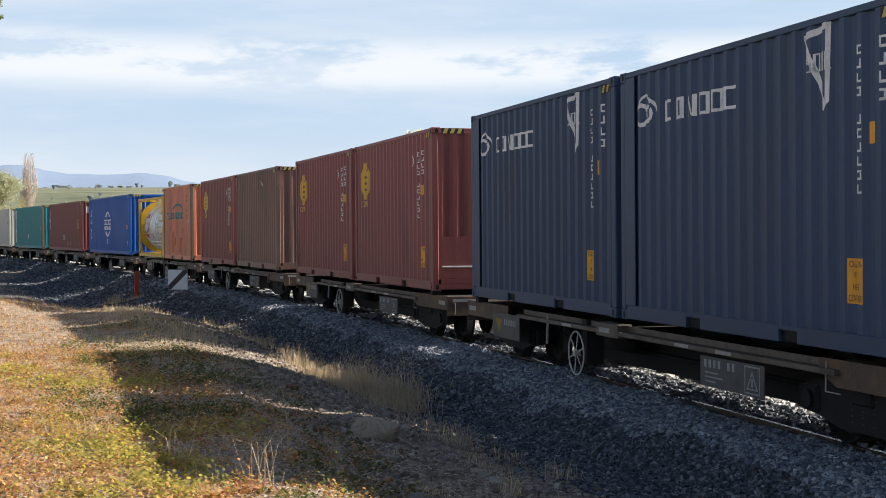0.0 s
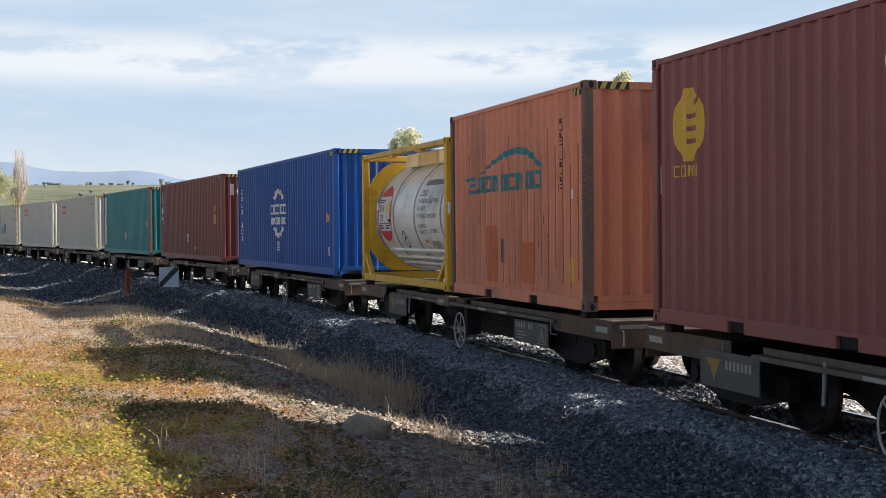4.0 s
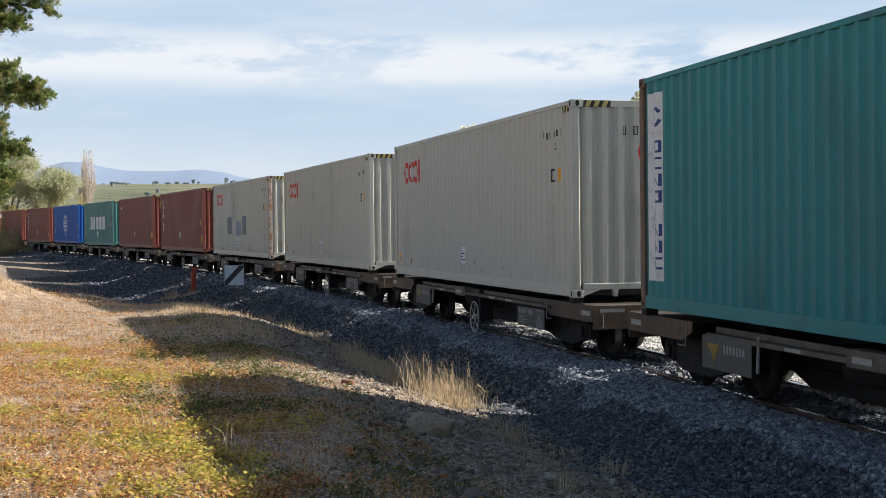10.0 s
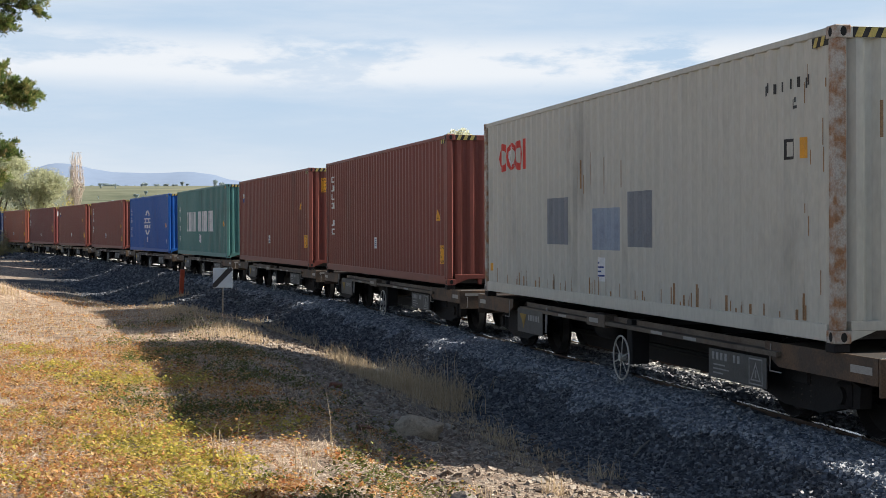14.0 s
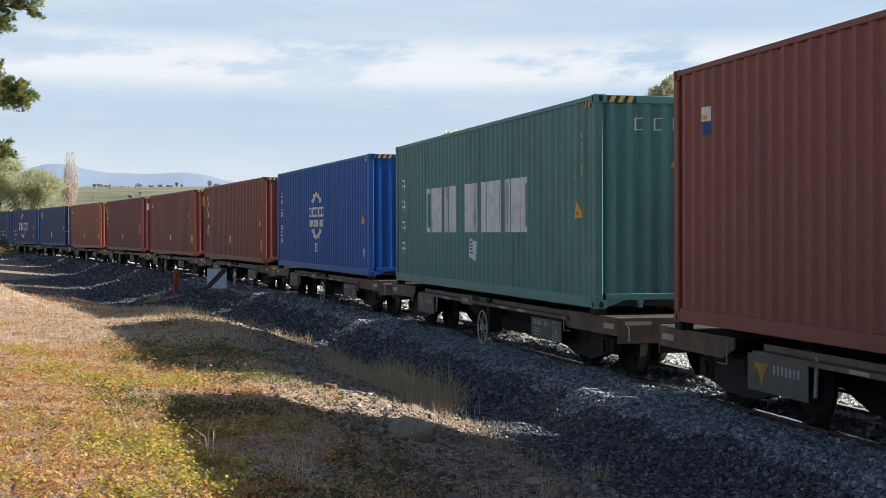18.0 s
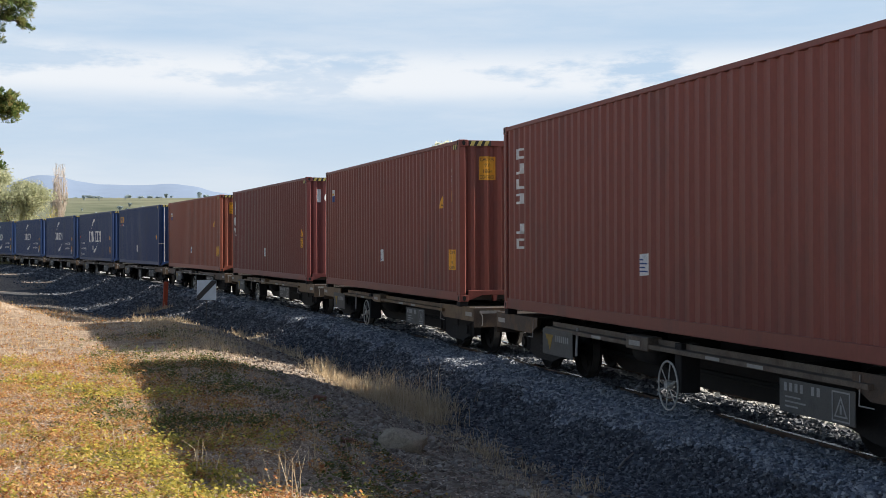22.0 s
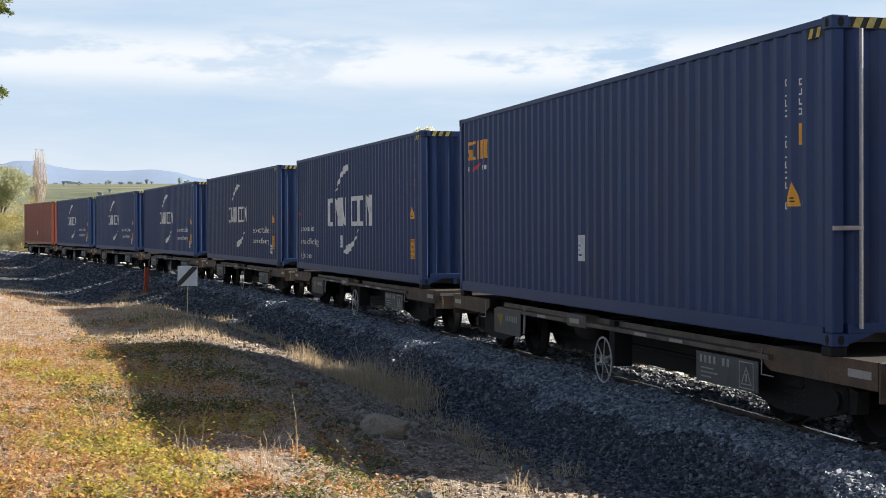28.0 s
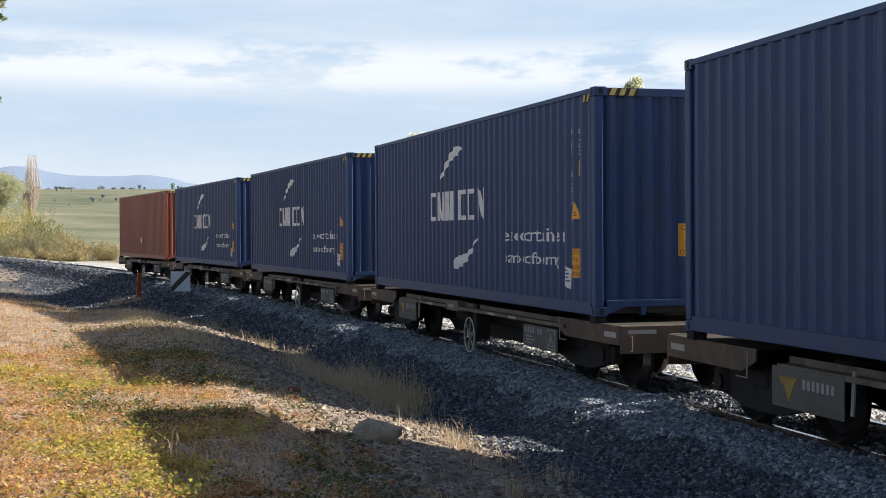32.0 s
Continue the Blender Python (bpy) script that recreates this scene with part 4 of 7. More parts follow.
        mark("blue_sign_column", "dfb", lambda: [q for i in range(8) for q in glyphs("ocno nnc"[i] if i != 4 else "i", -5.66, 1.94 - i * 0.205, 0.24, 0.15, 0.0, 0.05)] + arc(-5.54, 2.38, 0.08, 0.13, 30, 340, 8), m_blueink, st, "", lift=0.005)
        paper(ob, "dfp", 0.08, 0.66, 0.26, 0.30)
        warn(ob, "dff", -0.05, 1.95, 0.22, "front")
        rng = random.Random(5)
        mark("rust_streaks", "dfr", [rect(rng.uniform(-3, 5), 0.18, rng.uniform(0.02, 0.05), rng.uniform(0.08, 0.30)) for _ in range(26)], m_tealink, ob, "dark rust streaks")
    elif style in ("grey", "grey_patched"):
        def emblem(x, z, k):
            pet = [[(x + 0.78 * k + 0.09 * k * math.cos(a) + 0.13 * k * math.cos(a + d), z + 0.24 * k + 0.09 * k * math.sin(a) + 0.13 * k * math.sin(a + d)) for d in (-1.2, 0, 1.2)] for a in [i * 1.2566 + 0.3 for i in range(5)]]
            red = arc(x + 0.26 * k, z + 0.24 * k, 0.13 * k, 0.25 * k, 0, 360, 12) + arc(x + 0.76 * k, z + 0.24 * k, 0.17 * k, 0.25 * k, 0, 360, 12) + arc(x + 1.20 * k, z + 0.24 * k, 0.13 * k, 0.25 * k, 0, 360, 12) + [rect(x + 1.46 * k, z, 0.14 * k, 0.5 * k)]
            return red, pet
        mark("red_emblem", "gre", lambda: emblem(-5.2, 2.02, 0.96)[0], m_red, ob, "red ring emblem")
        mark("flower_emblem", "grf", lambda: emblem(-5.2, 2.02, 0.96)[1], m_paper, ob)
        mark("end_emblem", "gree", lambda: emblem(-0.20, 1.98, 0.62)[0], m_red, ob, "red ring emblem", "front")
        mark("end_letters", "grel", glyphs("oocn", -0.42, 2.38, 0.07, 0.13, 0.09, 0.018), m_ink, ob, "", "front")
        mark("identity_row", "gri", [rect(4.62 + i * 0.105, 2.38 + 0.02 * (i % 2), 0.032, 0.10) for i in range(10)] + [rect(5.20, 2.20, 0.03, 0.10), rect(5.28, 2.20, 0.07, 0.03), rect(5.30, 2.26, 0.03, 0.05)], m_ink, ob, "black identity marks")
        mark("small_plate", "grp", [rect(5.38, 1.72, 0.15, 0.20)], m_amber, ob)
        mark("small_frame", "grq", [rect(5.08, 1.72, 0.15, 0.03), rect(5.08, 1.89, 0.15, 0.03), rect(5.08, 1.72, 0.03, 0.2), rect(5.20, 1.72, 0.03, 0.2)], m_ink, ob)
        paper(ob, "grpa", -0.38, 0.36, 0.34, 0.32)
        mark("amber_label", "gral", [rect(-5.75, 0.36, 0.16, 0.13)], m_amber, ob)
        if style == "grey_patched":
            mark("repair_patch", "gpa", [rect(-2.62, 0.84, 1.05, 0.68)], m_patch, ob, "grey repair patch")
            mark("repair_patch", "gpb", [rect(0.74, 0.83, 0.84, 0.70)], m_patch, ob, "grey repair patch")
            mark("blue_patch", "gpc", [rect(-0.50, 0.78, 1.00, 0.56)], m_bluepatch, ob, "pale blue patch")
            mark("blue_patch", "gpd", [rect(0.02, 0.9, 0.5, 0.5)], m_bluepatch, ob, "pale blue patch", "front")
            rng = random.Random(8)
            mark("rust_streaks", "gpr", [rect(rng.uniform(-1.2, 1.6), rng.uniform(1.5, 1.7), rng.uniform(0.015, 0.04), rng.uniform(0.2, 0.5)) for _ in range(7)] + [rect(rng.uniform(-5.5, 5.8), 0.175, rng.uniform(0.010, 0.035), rng.uniform(0.03, 0.26)) for _ in range(80)] + [rect(rng.uniform(5.2, 5.9), rng.uniform(0.3, 2.5), 0.018, rng.uniform(0.06, 0.25)) for _ in range(12)], m_stain, ob, "brown rust streaks")
            mark("rust_streaks", "gps", [rect(rng.uniform(-1.0, 0.9), rng.uniform(1.4, 1.9), rng.uniform(0.015, 0.05), rng.uniform(0.15, 0.45)) for _ in range(7)], m_stain, ob, "brown rust streaks", "front")
        else:
            rng = random.Random(9)
            mark("rust_specks", "grr", [rect(rng.uniform(-5.8, 5.8), rng.uniform(0.17, 0.5), rng.uniform(0.015, 0.04), rng.uniform(0.03, 0.12)) for _ in range(14)], m_rust, ob)
    elif style == "green":
        usual_marks(ob, kind, m_white, index)
        letter_row("letter_bar", "csw", "cnonn", -3.43, 1.04, 0.36, 0.86, 0.10, 0.17, m_white, ob, "large white letter-like bar")
        letter_row("letter_bar", "csx", "onooonoc", -0.50, 1.04, 0.36, 0.86, 0.105, 0.17, m_white, ob, "large white letter-like bar")
        mark("sign_column", "cscn", lambda: [q for i in range(4) for q in (rect(-5.50, 2.00 - i * 0.44, 0.30, 0.04), rect(-5.40, 1.90 - i * 0.44, 0.06, 0.30), rect(-5.50, 2.12 - i * 0.44, 0.26, 0.035), rect(-5.28, 1.92 - i * 0.44, 0.05, 0.2))], m_white, ob)
        paper(ob, "csp", -0.22, 0.60, 0.34, 0.34, tilt=-0.06)
        mark("red_spot", "csr", arc(-0.02, 0.42, 0.0, 0.05, 0, 360, 8), m_red, ob)
        mark("end_letters", "cse", glyphs("ccnn pp", -0.62, 2.42, 0.10, 0.17, 0.18, 0.025), m_white, ob, "", "front")
        warn(ob, "csf", -0.10, 1.92, 0.22, "front")
        rng = random.Random(6)
        mark("rust_streaks", "csst", [rect(rng.uniform(-5.5, 5.5), rng.choice((0.18, 0.18, 0.85)), rng.uniform(0.02, 0.06), rng.uniform(0.06, 0.3)) for _ in range(30)], m_tealink, ob, "dark rust streaks")
    elif style in ("word", "big_word"):
        usual_marks(ob, kind, m_white, index)
        big = style == "big_word"
        x0, k = (-2.2, 1.33) if big else (-1.82, 1.0)
        z0 = 1.12 if big else 1.28
        letter_row("letter_bar", "cmw%d" % big, "cnn ccn", x0, z0, 0.42 * k, 0.50 * k, 0.10 * k, 0.135 * k, m_white, ob, "white letter-like bar")
        dx = 0.0 if big else 0.15
        mark("upper_swoosh", "cms%d" % big, swoosh([(-1.35 + dx, 1.94, 0.01), (-1.10 + dx, 2.12, 0.05), (-0.95 + dx, 2.2, 0.06), (-0.75 + dx, 2.32, 0.06), (-0.45 + dx, 2.42, 0.09), (-0.15 + dx, 2.46, 0.07), (-0.02 + dx, 2.47, 0.02)]), m_white, ob, "white curved stroke")
        mark("lower_swoosh", "cmt%d" % big, swoosh([(-0.50 + dx, 0.52, 0.02), (-0.32 + dx, 0.56, 0.10), (-0.05 + dx, 0.60, 0.10), (0.25 + dx, 0.66, 0.07), (0.55 + dx, 0.78, 0.04), (0.95 + dx, 1.04, 0.01)]), m_white, ob, "white curved stroke")
        if big:
            mark("writing", "cmx1", lambda: text_polys("eco container", -5.6, 1.00, 0.16, 1.75) + text_polys("bamboo flooring", -5.6, 0.66, 0.16, 2.15) + text_polys("light steel", -5.6, 0.30, 0.16, 1.35), m_white, ob, "white writing in three lines")
            mark("red_tag", "cmrt", [[(-5.95, 1.40), (-5.72, 1.42), (-5.74, 1.50), (-5.95, 1.52)]], m_red, ob)
            paper(ob, "cmpp", -0.95, 0.62, 0.24, 0.28)
        else:
            mark("writing", "cmx2", lambda: text_polys("ecocontainer", 2.42, 0.94, 0.20, 2.6), m_white, ob, "white writing")
            mark("writing_line", "cmx3", lambda: text_polys("bamboo flooring", 2.42, 0.62, 0.17, 2.35), m_white, ob, "white writing")
            paper(ob, "cmp3", 5.0, 0.36, 0.14, 0.26, tilt=-0.05)
        caution(ob, "cmc", 5.22, 0.47, 0.31, 0.38)
        caution(ob, "cmcf", -0.05, 0.75, 0.34, 0.42, "front")
        warn(ob, "cmwf", 0.02, 2.1, 0.20, "front")
    elif style == "orange_word":
        usual_marks(ob, kind, m_white, index)
        mark("orange_emblem", "sea", lambda: glyphs("soncoo"[0:1] + "coco", -5.62, 2.18, 0.20, 0.30, 0.04, 0.085), m_amber, ob, "orange letter-like emblem")
        mark("small_writing", "sea2", [rect(-5.6, 2.0, 0.10, 0.07), rect(-4.75, 2.0, 0.06, 0.07), rect(-4.65, 2.0, 0.05, 0.07), rect(-4.56, 1.97, 0.05, 0.10)], m_white, ob)
        mark("red_tick", "sea3", swoosh([(-5.3, 1.99, 0.03), (-5.15, 2.06, 0.03), (-5.1, 2.0, 0.03), (-4.9, 2.1, 0.02)]), m_red, ob)
        paper(ob, "seap", -0.4, 0.62, 0.26, 0.34)
        # locking bars of the doors
        for y in (-0.95, -0.35, 0.35, 0.95):
            b = part("locking_bar", cached("lockbar%s" % y, lambda: Geo().cyl((6.12, y, 0.16), (6.12, y, 2.78), 0.018, 8)), m_gasket, ob, "galvanised locking bar")
            part("bar_handle", cached("lockh%s" % y, lambda: Geo().box(6.115, y - 0.28, 1.02, 6.135, y + 0.02, 1.06, 0.004)), m_gasket, b)
    elif style == "dark_logo":
        part("post_cover", cached("postcover", lambda: Geo().box(-2.90, -1.2165, 0.172, -2.60, -1.2055, 2.82, 0.004)), P_NAVY, ob, "plain flat plate beside the corner post")
        mark("identity_row", "dlid", column_bars(2.22, 2.58, 1.20, 12, 0.07), m_white, ob)
        mark("type_row", "dlib", column_bars(2.56, 2.62, 2.05, 4, 0.07), m_white, ob)
        mark("round_emblem", "dle", lambda: arc(-2.42, 2.36, 0.09, 0.14, 20, 330, 9) + arc(-2.22, 2.36, 0.06, 0.11, 60, 400, 9) + arc(-2.31, 2.42, 0.15, 0.18, 20, 160, 8) + swoosh([(-2.16, 2.52, 0.02), (-2.06, 2.44, 0.03), (-1.98, 2.33, 0.03)]), m_white, ob, "white scroll emblem")
        letter_row("letter_bar", "dlw", "conooc", -1.80, 2.24, 0.22, 0.23, 0.085, 0.06, m_white, ob, "white letter-like bar")
        mark("shield_emblem", "dls", lambda: [[(1.28, 2.74), (1.36, 2.74), (1.72, 2.12), (1.68, 2.06)], [(1.28, 2.76), (1.78, 2.84), (1.78, 2.78), (1.30, 2.70)], [(1.72, 2.80), (1.78, 2.80), (1.76, 2.14), (1.70, 2.10)]] + glyphs("sonc", 1.38, 2.42, 0.085, 0.16, 0.02, 0.025), m_white, ob, "white shield emblem")
        caution(ob, "dlc", 2.04, 0.42, 0.26, 0.38, kind="20")
        mark("amber_plate", "dlap", [rect(2.36, 1.74, 0.14, 0.18)], m_amber, ob)
        paper(ob, "dlp", -3.0, 1.32, 0.13, 0.30, kind="20")
        warn(ob, "dlf", 0.0, 1.5, 0.2, "front", "20")
    elif style == "yellow_logo":
        mark("identity_row", "ylid", column_bars(2.02, 2.52, 1.17, 12, 0.055), m_white, ob)
        mark("type_row", "ylib", column_bars(2.30, 2.54, 2.08, 4, 0.055), m_white, ob)
        mark("lemon_emblem", "yle", lambda: arc(-2.12, 2.12, 0.0, 0.36, 0, 360, 18, 1.08), m_lemon, ob, "round yellow emblem")
        mark("emblem_bars", "ylb", [rect(-2.14, 1.92 + i * 0.13, 0.24, 0.05) for i in range(3)] + [[(-2.02, 2.26), (-1.86, 2.34), (-1.86, 2.40), (-2.02, 2.32)]], P_MAROON20, ob, lift=0.006)
        mark("emblem_word", "ylw", lambda: glyphs("cconin", -2.46, 1.58, 0.085, 0.12, 0.025, 0.025), m_lemon, ob)
        caution(ob, "ylc", 2.10, 0.40, 0.28, 0.38, kind="20")
        mark("amber_plate", "ylap", [rect(2.24, 1.72, 0.12, 0.18)], m_amber, ob)
        part("end_ledge", cached("endledge", lambda: Geo().box(2.975, -1.06, 0.21, 3.012, 1.06, 0.96, 0.008)), P_MAROON20, ob, "flat lower panel of the end")
        part("end_bar", cached("endbar", lambda: Geo().cyl((3.045, -1.05, 0.42), (3.045, 1.05, 0.42), 0.02, 8)), m_gasket, ob, "pale steel bar across the end")
        mark("ring_mark", "ylr", arc(1.66, 2.36, 0.09, 0.11, 0, 360, 14), m_paper, ob)
        paper(ob, "ylp", -3.0, 1.42, 0.13, 0.30, kind="20")
    elif style == "dull":
        mark("sign_column", "dul", column_bars(-2.62, 2.2, 0.70, 7, 0.11), m_bluepatch, ob)
        mark("small_plate", "dup", [rect(-2.62, 2.36, 0.13, 0.2)], m_paper, ob)
        mark("scratches", "dus", swoosh([(0.8, 2.6, 0.03), (0.95, 2.45, 0.02), (1.02, 2.3, 0.04), (1.12, 2.2, 0.02)]), m_paper, ob)
    elif style == "orange":
        mark("teal_swoosh", "ors", lambda: swoosh([(-1.5, 1.86, 0.01), (-0.9, 2.02, 0.03), (-0.3, 2.13, 0.045), (0.3, 2.17, 0.05), (0.8, 2.12, 0.05), (1.15, 1.98, 0.045), (1.4, 1.84, 0.03)]), m_tealink, ob, "worn teal curved stroke")
        mark("teal_letters", "orw", lambda: [q for q in glyphs("oonocnoo", -1.55, 1.60, 0.30, 0.25, 0.07, 0.10)] + swoosh([(-2.16, 1.82, 0.03), (-1.6, 1.84, 0.03)]) + swoosh([(-2.0, 1.72, 0.025), (-1.6, 1.74, 0.025)]) + swoosh([(-2.1, 1.62, 0.03), (-1.5, 1.63, 0.03)]), m_tealink, ob, "worn teal letter-like bars")
        mark("identity_row", "orid", column_bars(2.05, 2.5, 1.55, 10, 0.08), m_ink, ob)
        mark("type_row", "orib", column_bars(2.42, 2.1, 1.7, 4, 0.08), m_ink, ob)
        mark("repair_patch", "orp1", [rect(-1.10, 0.25, 0.46, 0.85)], m_orpatch, ob, "fresh orange repair patch")
        mark("repair_patch", "orp2", [rect(0.45, 0.28, 0.55, 0.58)], m_orpatch, ob, "fresh orange repair patch")
        mark("repair_patch", "orp3", [rect(-0.45, 0.55, 0.22, 0.35)], P_DULL, ob)
        mark("grey_plate", "orp4", [rect(2.42, 1.42, 0.16, 0.12)], m_paper, ob)
        mark("faint_plate", "orp5", [rect(2.35, 0.36, 0.24, 0.30)], m_lemon, ob)
        rng = random.Random(12)
        # bars at the fold pitch paint the shade inside the grooves
        mark("rust_runs", "orgr", [rect((k + 0.55) * PITCH, 0.22 + rng.uniform(0, 0.3), rng.uniform(0.025, 0.06), rng.uniform(1.3, 2.2)) for k in range(-10, 10)], mat("fold_shade_brown", (0.30, 0.095, 0.06), 0.7, var=0.4, scale=5), ob, "dark brown bars painted as shade in the folds")
        mark("rust_streaks", "orr", [rect(rng.uniform(-2.8, 2.8), rng.uniform(0.17, 2.4) ** 1.0, rng.uniform(0.008, 0.022), rng.uniform(0.03, 0.14)) for _ in range(60)], m_rust, ob, "brown rust streaks")
        g = Geo()
        for poly in text_polys("CAUTION HIGH CONTAINER", 0, 0, 0.10, 2.1):
            g.add([(3.026 - v, -h - 0.002, 2.3 - u) for u, v in poly], [tuple(range(len(poly)))])
        part("post_writing", g, m_ink, ob, "black upright writing on the post")
        part("document_box", Geo().box(-3.06, -h - 0.04, 1.30, -2.96, -h - 0.004, 1.50, 0.006), m_paper, ob, "white plate on the post")


for index, (front, length, ob, style) in enumerate(BOXES):
    if ob:
        dress(ob, "40" if length > 10 else "20", style, index)

# ---- the tank container ----
m_yellow = mat("yellow_frame_paint", (0.70, 0.42, 0.02), 0.45, var=0.15, scale=2.5, col2=(0.48, 0.28, 0.03))
m_tank = mat("white_tank_cladding", (0.78, 0.78, 0.75), 0.32, var=0.12, scale=1.6, col2=(0.45, 0.44, 0.41), amount=0.5, bump=0.03)
m_tankend = mat("cream_walkway_panel", (0.62, 0.55, 0.36), 0.5, var=0.15)


def tank_container():
    t = thing("tank_container", "white tank container in a yellow steel frame", "tank container", "containers on the train")
    hx, hy, H = 3.029, W8 / 2, H86
    for sx in (-1, 1):
        for sy in (-1, 1):
            a, b = sorted((sx * (hx - 0.002), sx * (hx - 0.15)))
            c, d = sorted((sy * (hy - 0.002), sy * (hy - 0.13)))
            part("corner_post", Geo().box(a, c, 0.118, b, d, H - 0.118, 0.012), m_yellow, t)
            for sz, zz in ((-1, 0.0), (1, H)):
                cs = part("corner_casting", cached("cast%s%s%s" % (sx, sy, sz), lambda: casting(sx, sy, sz)), m_yellow, t, at=pose(sx * hx, sy * hy, zz))
                for way, seen in (("x", sx > 0), ("y", sy < 0)):
                    if seen:
                        part("casting_hole", cached("hole%s%s%s%s" % (sx, sy, sz, way), lambda: hole(sx, sy, sz, way)), m_hole_shade, cs)
            # knee braces between post and bottom rail
            y0, y1 = sorted((sy * (hy - 0.02), sy * (hy - 0.10)))
            x = sx * (hx - 0.15)
            part("knee_brace", Geo().prism([(x, 0.62), (x, 0.50), (x - sx * 0.42, 0.14), (x - sx * 0.56, 0.14)], "y", y0, y1), m_yellow, t)
        a, b = sorted((sx * (hx - 0.01), sx * (hx - 0.12)))
        part("end_beam", Geo().box(a, -hy + 0.16, H - 0.13, b, hy - 0.16, H - 0.01, 0.008), m_yellow, t)
        part("end_beam", Geo().box(a, -hy + 0.16, 0.02, b, hy - 0.16, 0.16, 0.008), m_yellow, t)
        # yoke plate that holds the barrel: a square plate with a round opening and cut corners
        g = Geo()
        n = 40
        for i in range(n):
            u, v = 2 * math.pi * i / n, 2 * math.pi * (i + 1) / n
            def outer(w):
                k = 1.12 / max(abs(math.cos(w)), abs(math.sin(w)))
                k = min(k, 1.28)
                return (k * math.cos(w), H / 2 + 0.02 + k * math.sin(w))
            pts = [(0.98 * math.cos(u), H / 2 + 0.02 + 0.98 * math.sin(u)), outer(u), outer(v), (0.98 * math.cos(v), H / 2 + 0.02 + 0.98 * math.sin(v))]
            g.prism(pts, "x", sx * (hx - 0.16), sx * (hx - 0.20))
        part("yoke_plate", g.mesh("yoke_plate", weld=True), m_yellow, t)
    for s in (-1, 1):
        a, b = sorted((s * (hy - 0.01), s * (hy - 0.11)))
        part("top_rail", Geo().box(-hx + 0.17, a, H - 0.11, hx - 0.17, b, H - 0.015, 0.008), m_yellow, t)
        part("bottom_rail", Geo().box(-hx + 0.17, a, 0.02, hx - 0.17, b, 0.15, 0.008), m_yellow, t)
        for x in (-0.9, 1.1):
            part("rail_bracket", Geo().box(x, min(a, b) - (0.0 if s > 0 else 0.0), H - 0.165, x + 0.32, max(a, b), H - 0.115, 0.006), m_yellow, t)
    R, zc = 1.08, H / 2 + 0.02
    prof = [(-2.86, 0.0), (-2.84, 0.35), (-2.76, 0.65), (-2.62, 0.88), (-2.45, 1.02), (-2.28, R), (2.28, R), (2.45, 1.02), (2.62, 0.88), (2.76, 0.65), (2.84, 0.35), (2.86, 0.0)]
    bar = part("barrel", Geo().lathe(prof, 56, "x", (0, 0, zc)).mesh("barrel", True), m_tank, t, "white clad cylindrical barrel")
    for x in (-2.2, -1.0, 0.5, 2.2):
        part("barrel_band", Geo().lathe([(x - 0.03, R + 0.002), (x - 0.03, R + 0.010), (x + 0.03, R + 0.010), (x + 0.03, R + 0.002)], 56, "x", (0, 0, zc)), mat("grey_band", (0.36, 0.35, 0.33), 0.4, 0.5, var=0.2), bar, "grey steel band")
    for i in range(4):
        a = radians(218 + i * 10)
        part("heating_channel", Geo().box(-1.9, -0.045, -0.03, 2.2, 0.045, 0.03, 0.02), m_tank, bar, at=Matrix.Translation((0, (R + 0.01) * math.cos(a), zc + (R + 0.01) * math.sin(a))) @ pose(0, 0, 0, math.degrees(a) + 90))
    for x0, x1, mt in ((-1.7, -0.75, m_tank), (-0.70, 0.55, m_tankend), (0.6, 2.1, m_tank)):
        part("top_box", Geo().box(x0, -0.62, H - 0.32, x1, 0.62, H - 0.06, 0.02), mt, t, "panelled box round the top fittings")
    part("walkway", Geo().box(-2.6, -0.98, H - 0.045, 2.6, -0.66, H - 0.02, 0.006), mat("walkway_grating", (0.35, 0.33, 0.30), 0.5, 0.6, var=0.3, fine=120), t, "steel grating walkway")

    def wrapped(name, polys, mt, label="", lift=0.004, parent=bar):
        """Flat outlines (x, z) laid on the barrel's near side; z is the height."""
        g = Geo()
        for poly in polys:
            vs = []
            for u, v in poly:
                dz = max(-R, min(R, v - zc))
                rr = R + lift if abs(u) < 2.28 else R + lift - 0.4 * (abs(u) - 2.28) ** 1.5
                vs.append((u, -math.sqrt(max(0.0, rr * rr - dz * dz)), zc + dz))
            g.add(vs, [tuple(range(len(vs)))])
        return part(name, g, mt, parent, label)

    disc = []
    for i in range(16):
        z0, z1 = 1.36 - 0.56 + 1.12 * i / 16, 1.36 - 0.56 + 1.12 * (i + 1) / 16
        w0, w1 = [math.sqrt(max(0.0, 0.56**2 - (z - 1.36) ** 2)) for z in (z0, z1)]
        disc.append([(-1.72 - w0, z0), (-1.72 + w0, z0), (-1.72 + w1, z1), (-1.72 - w1, z1)])
    d = wrapped("red_disc", disc, m_red, "round red sign")
    pl = wrapped("placard", [rect(-2.12, 1.02 + i * 0.17, 0.84, 0.17) for i in range(4)], m_paper, "white hazard placard", 0.008)
    wrapped("hazard_diamond", [[(-1.62, 1.48), (-1.45, 1.32), (-1.28, 1.48), (-1.45, 1.64)]], mat("diamond_yellow", (0.75, 0.62, 0.03), 0.5, var=0.1), "yellow hazard diamond", 0.012)
    wrapped("corrosive_mark", [[(-1.42, 1.26), (-1.32, 1.14), (-1.22, 1.26)]], m_ink, "", 0.012)
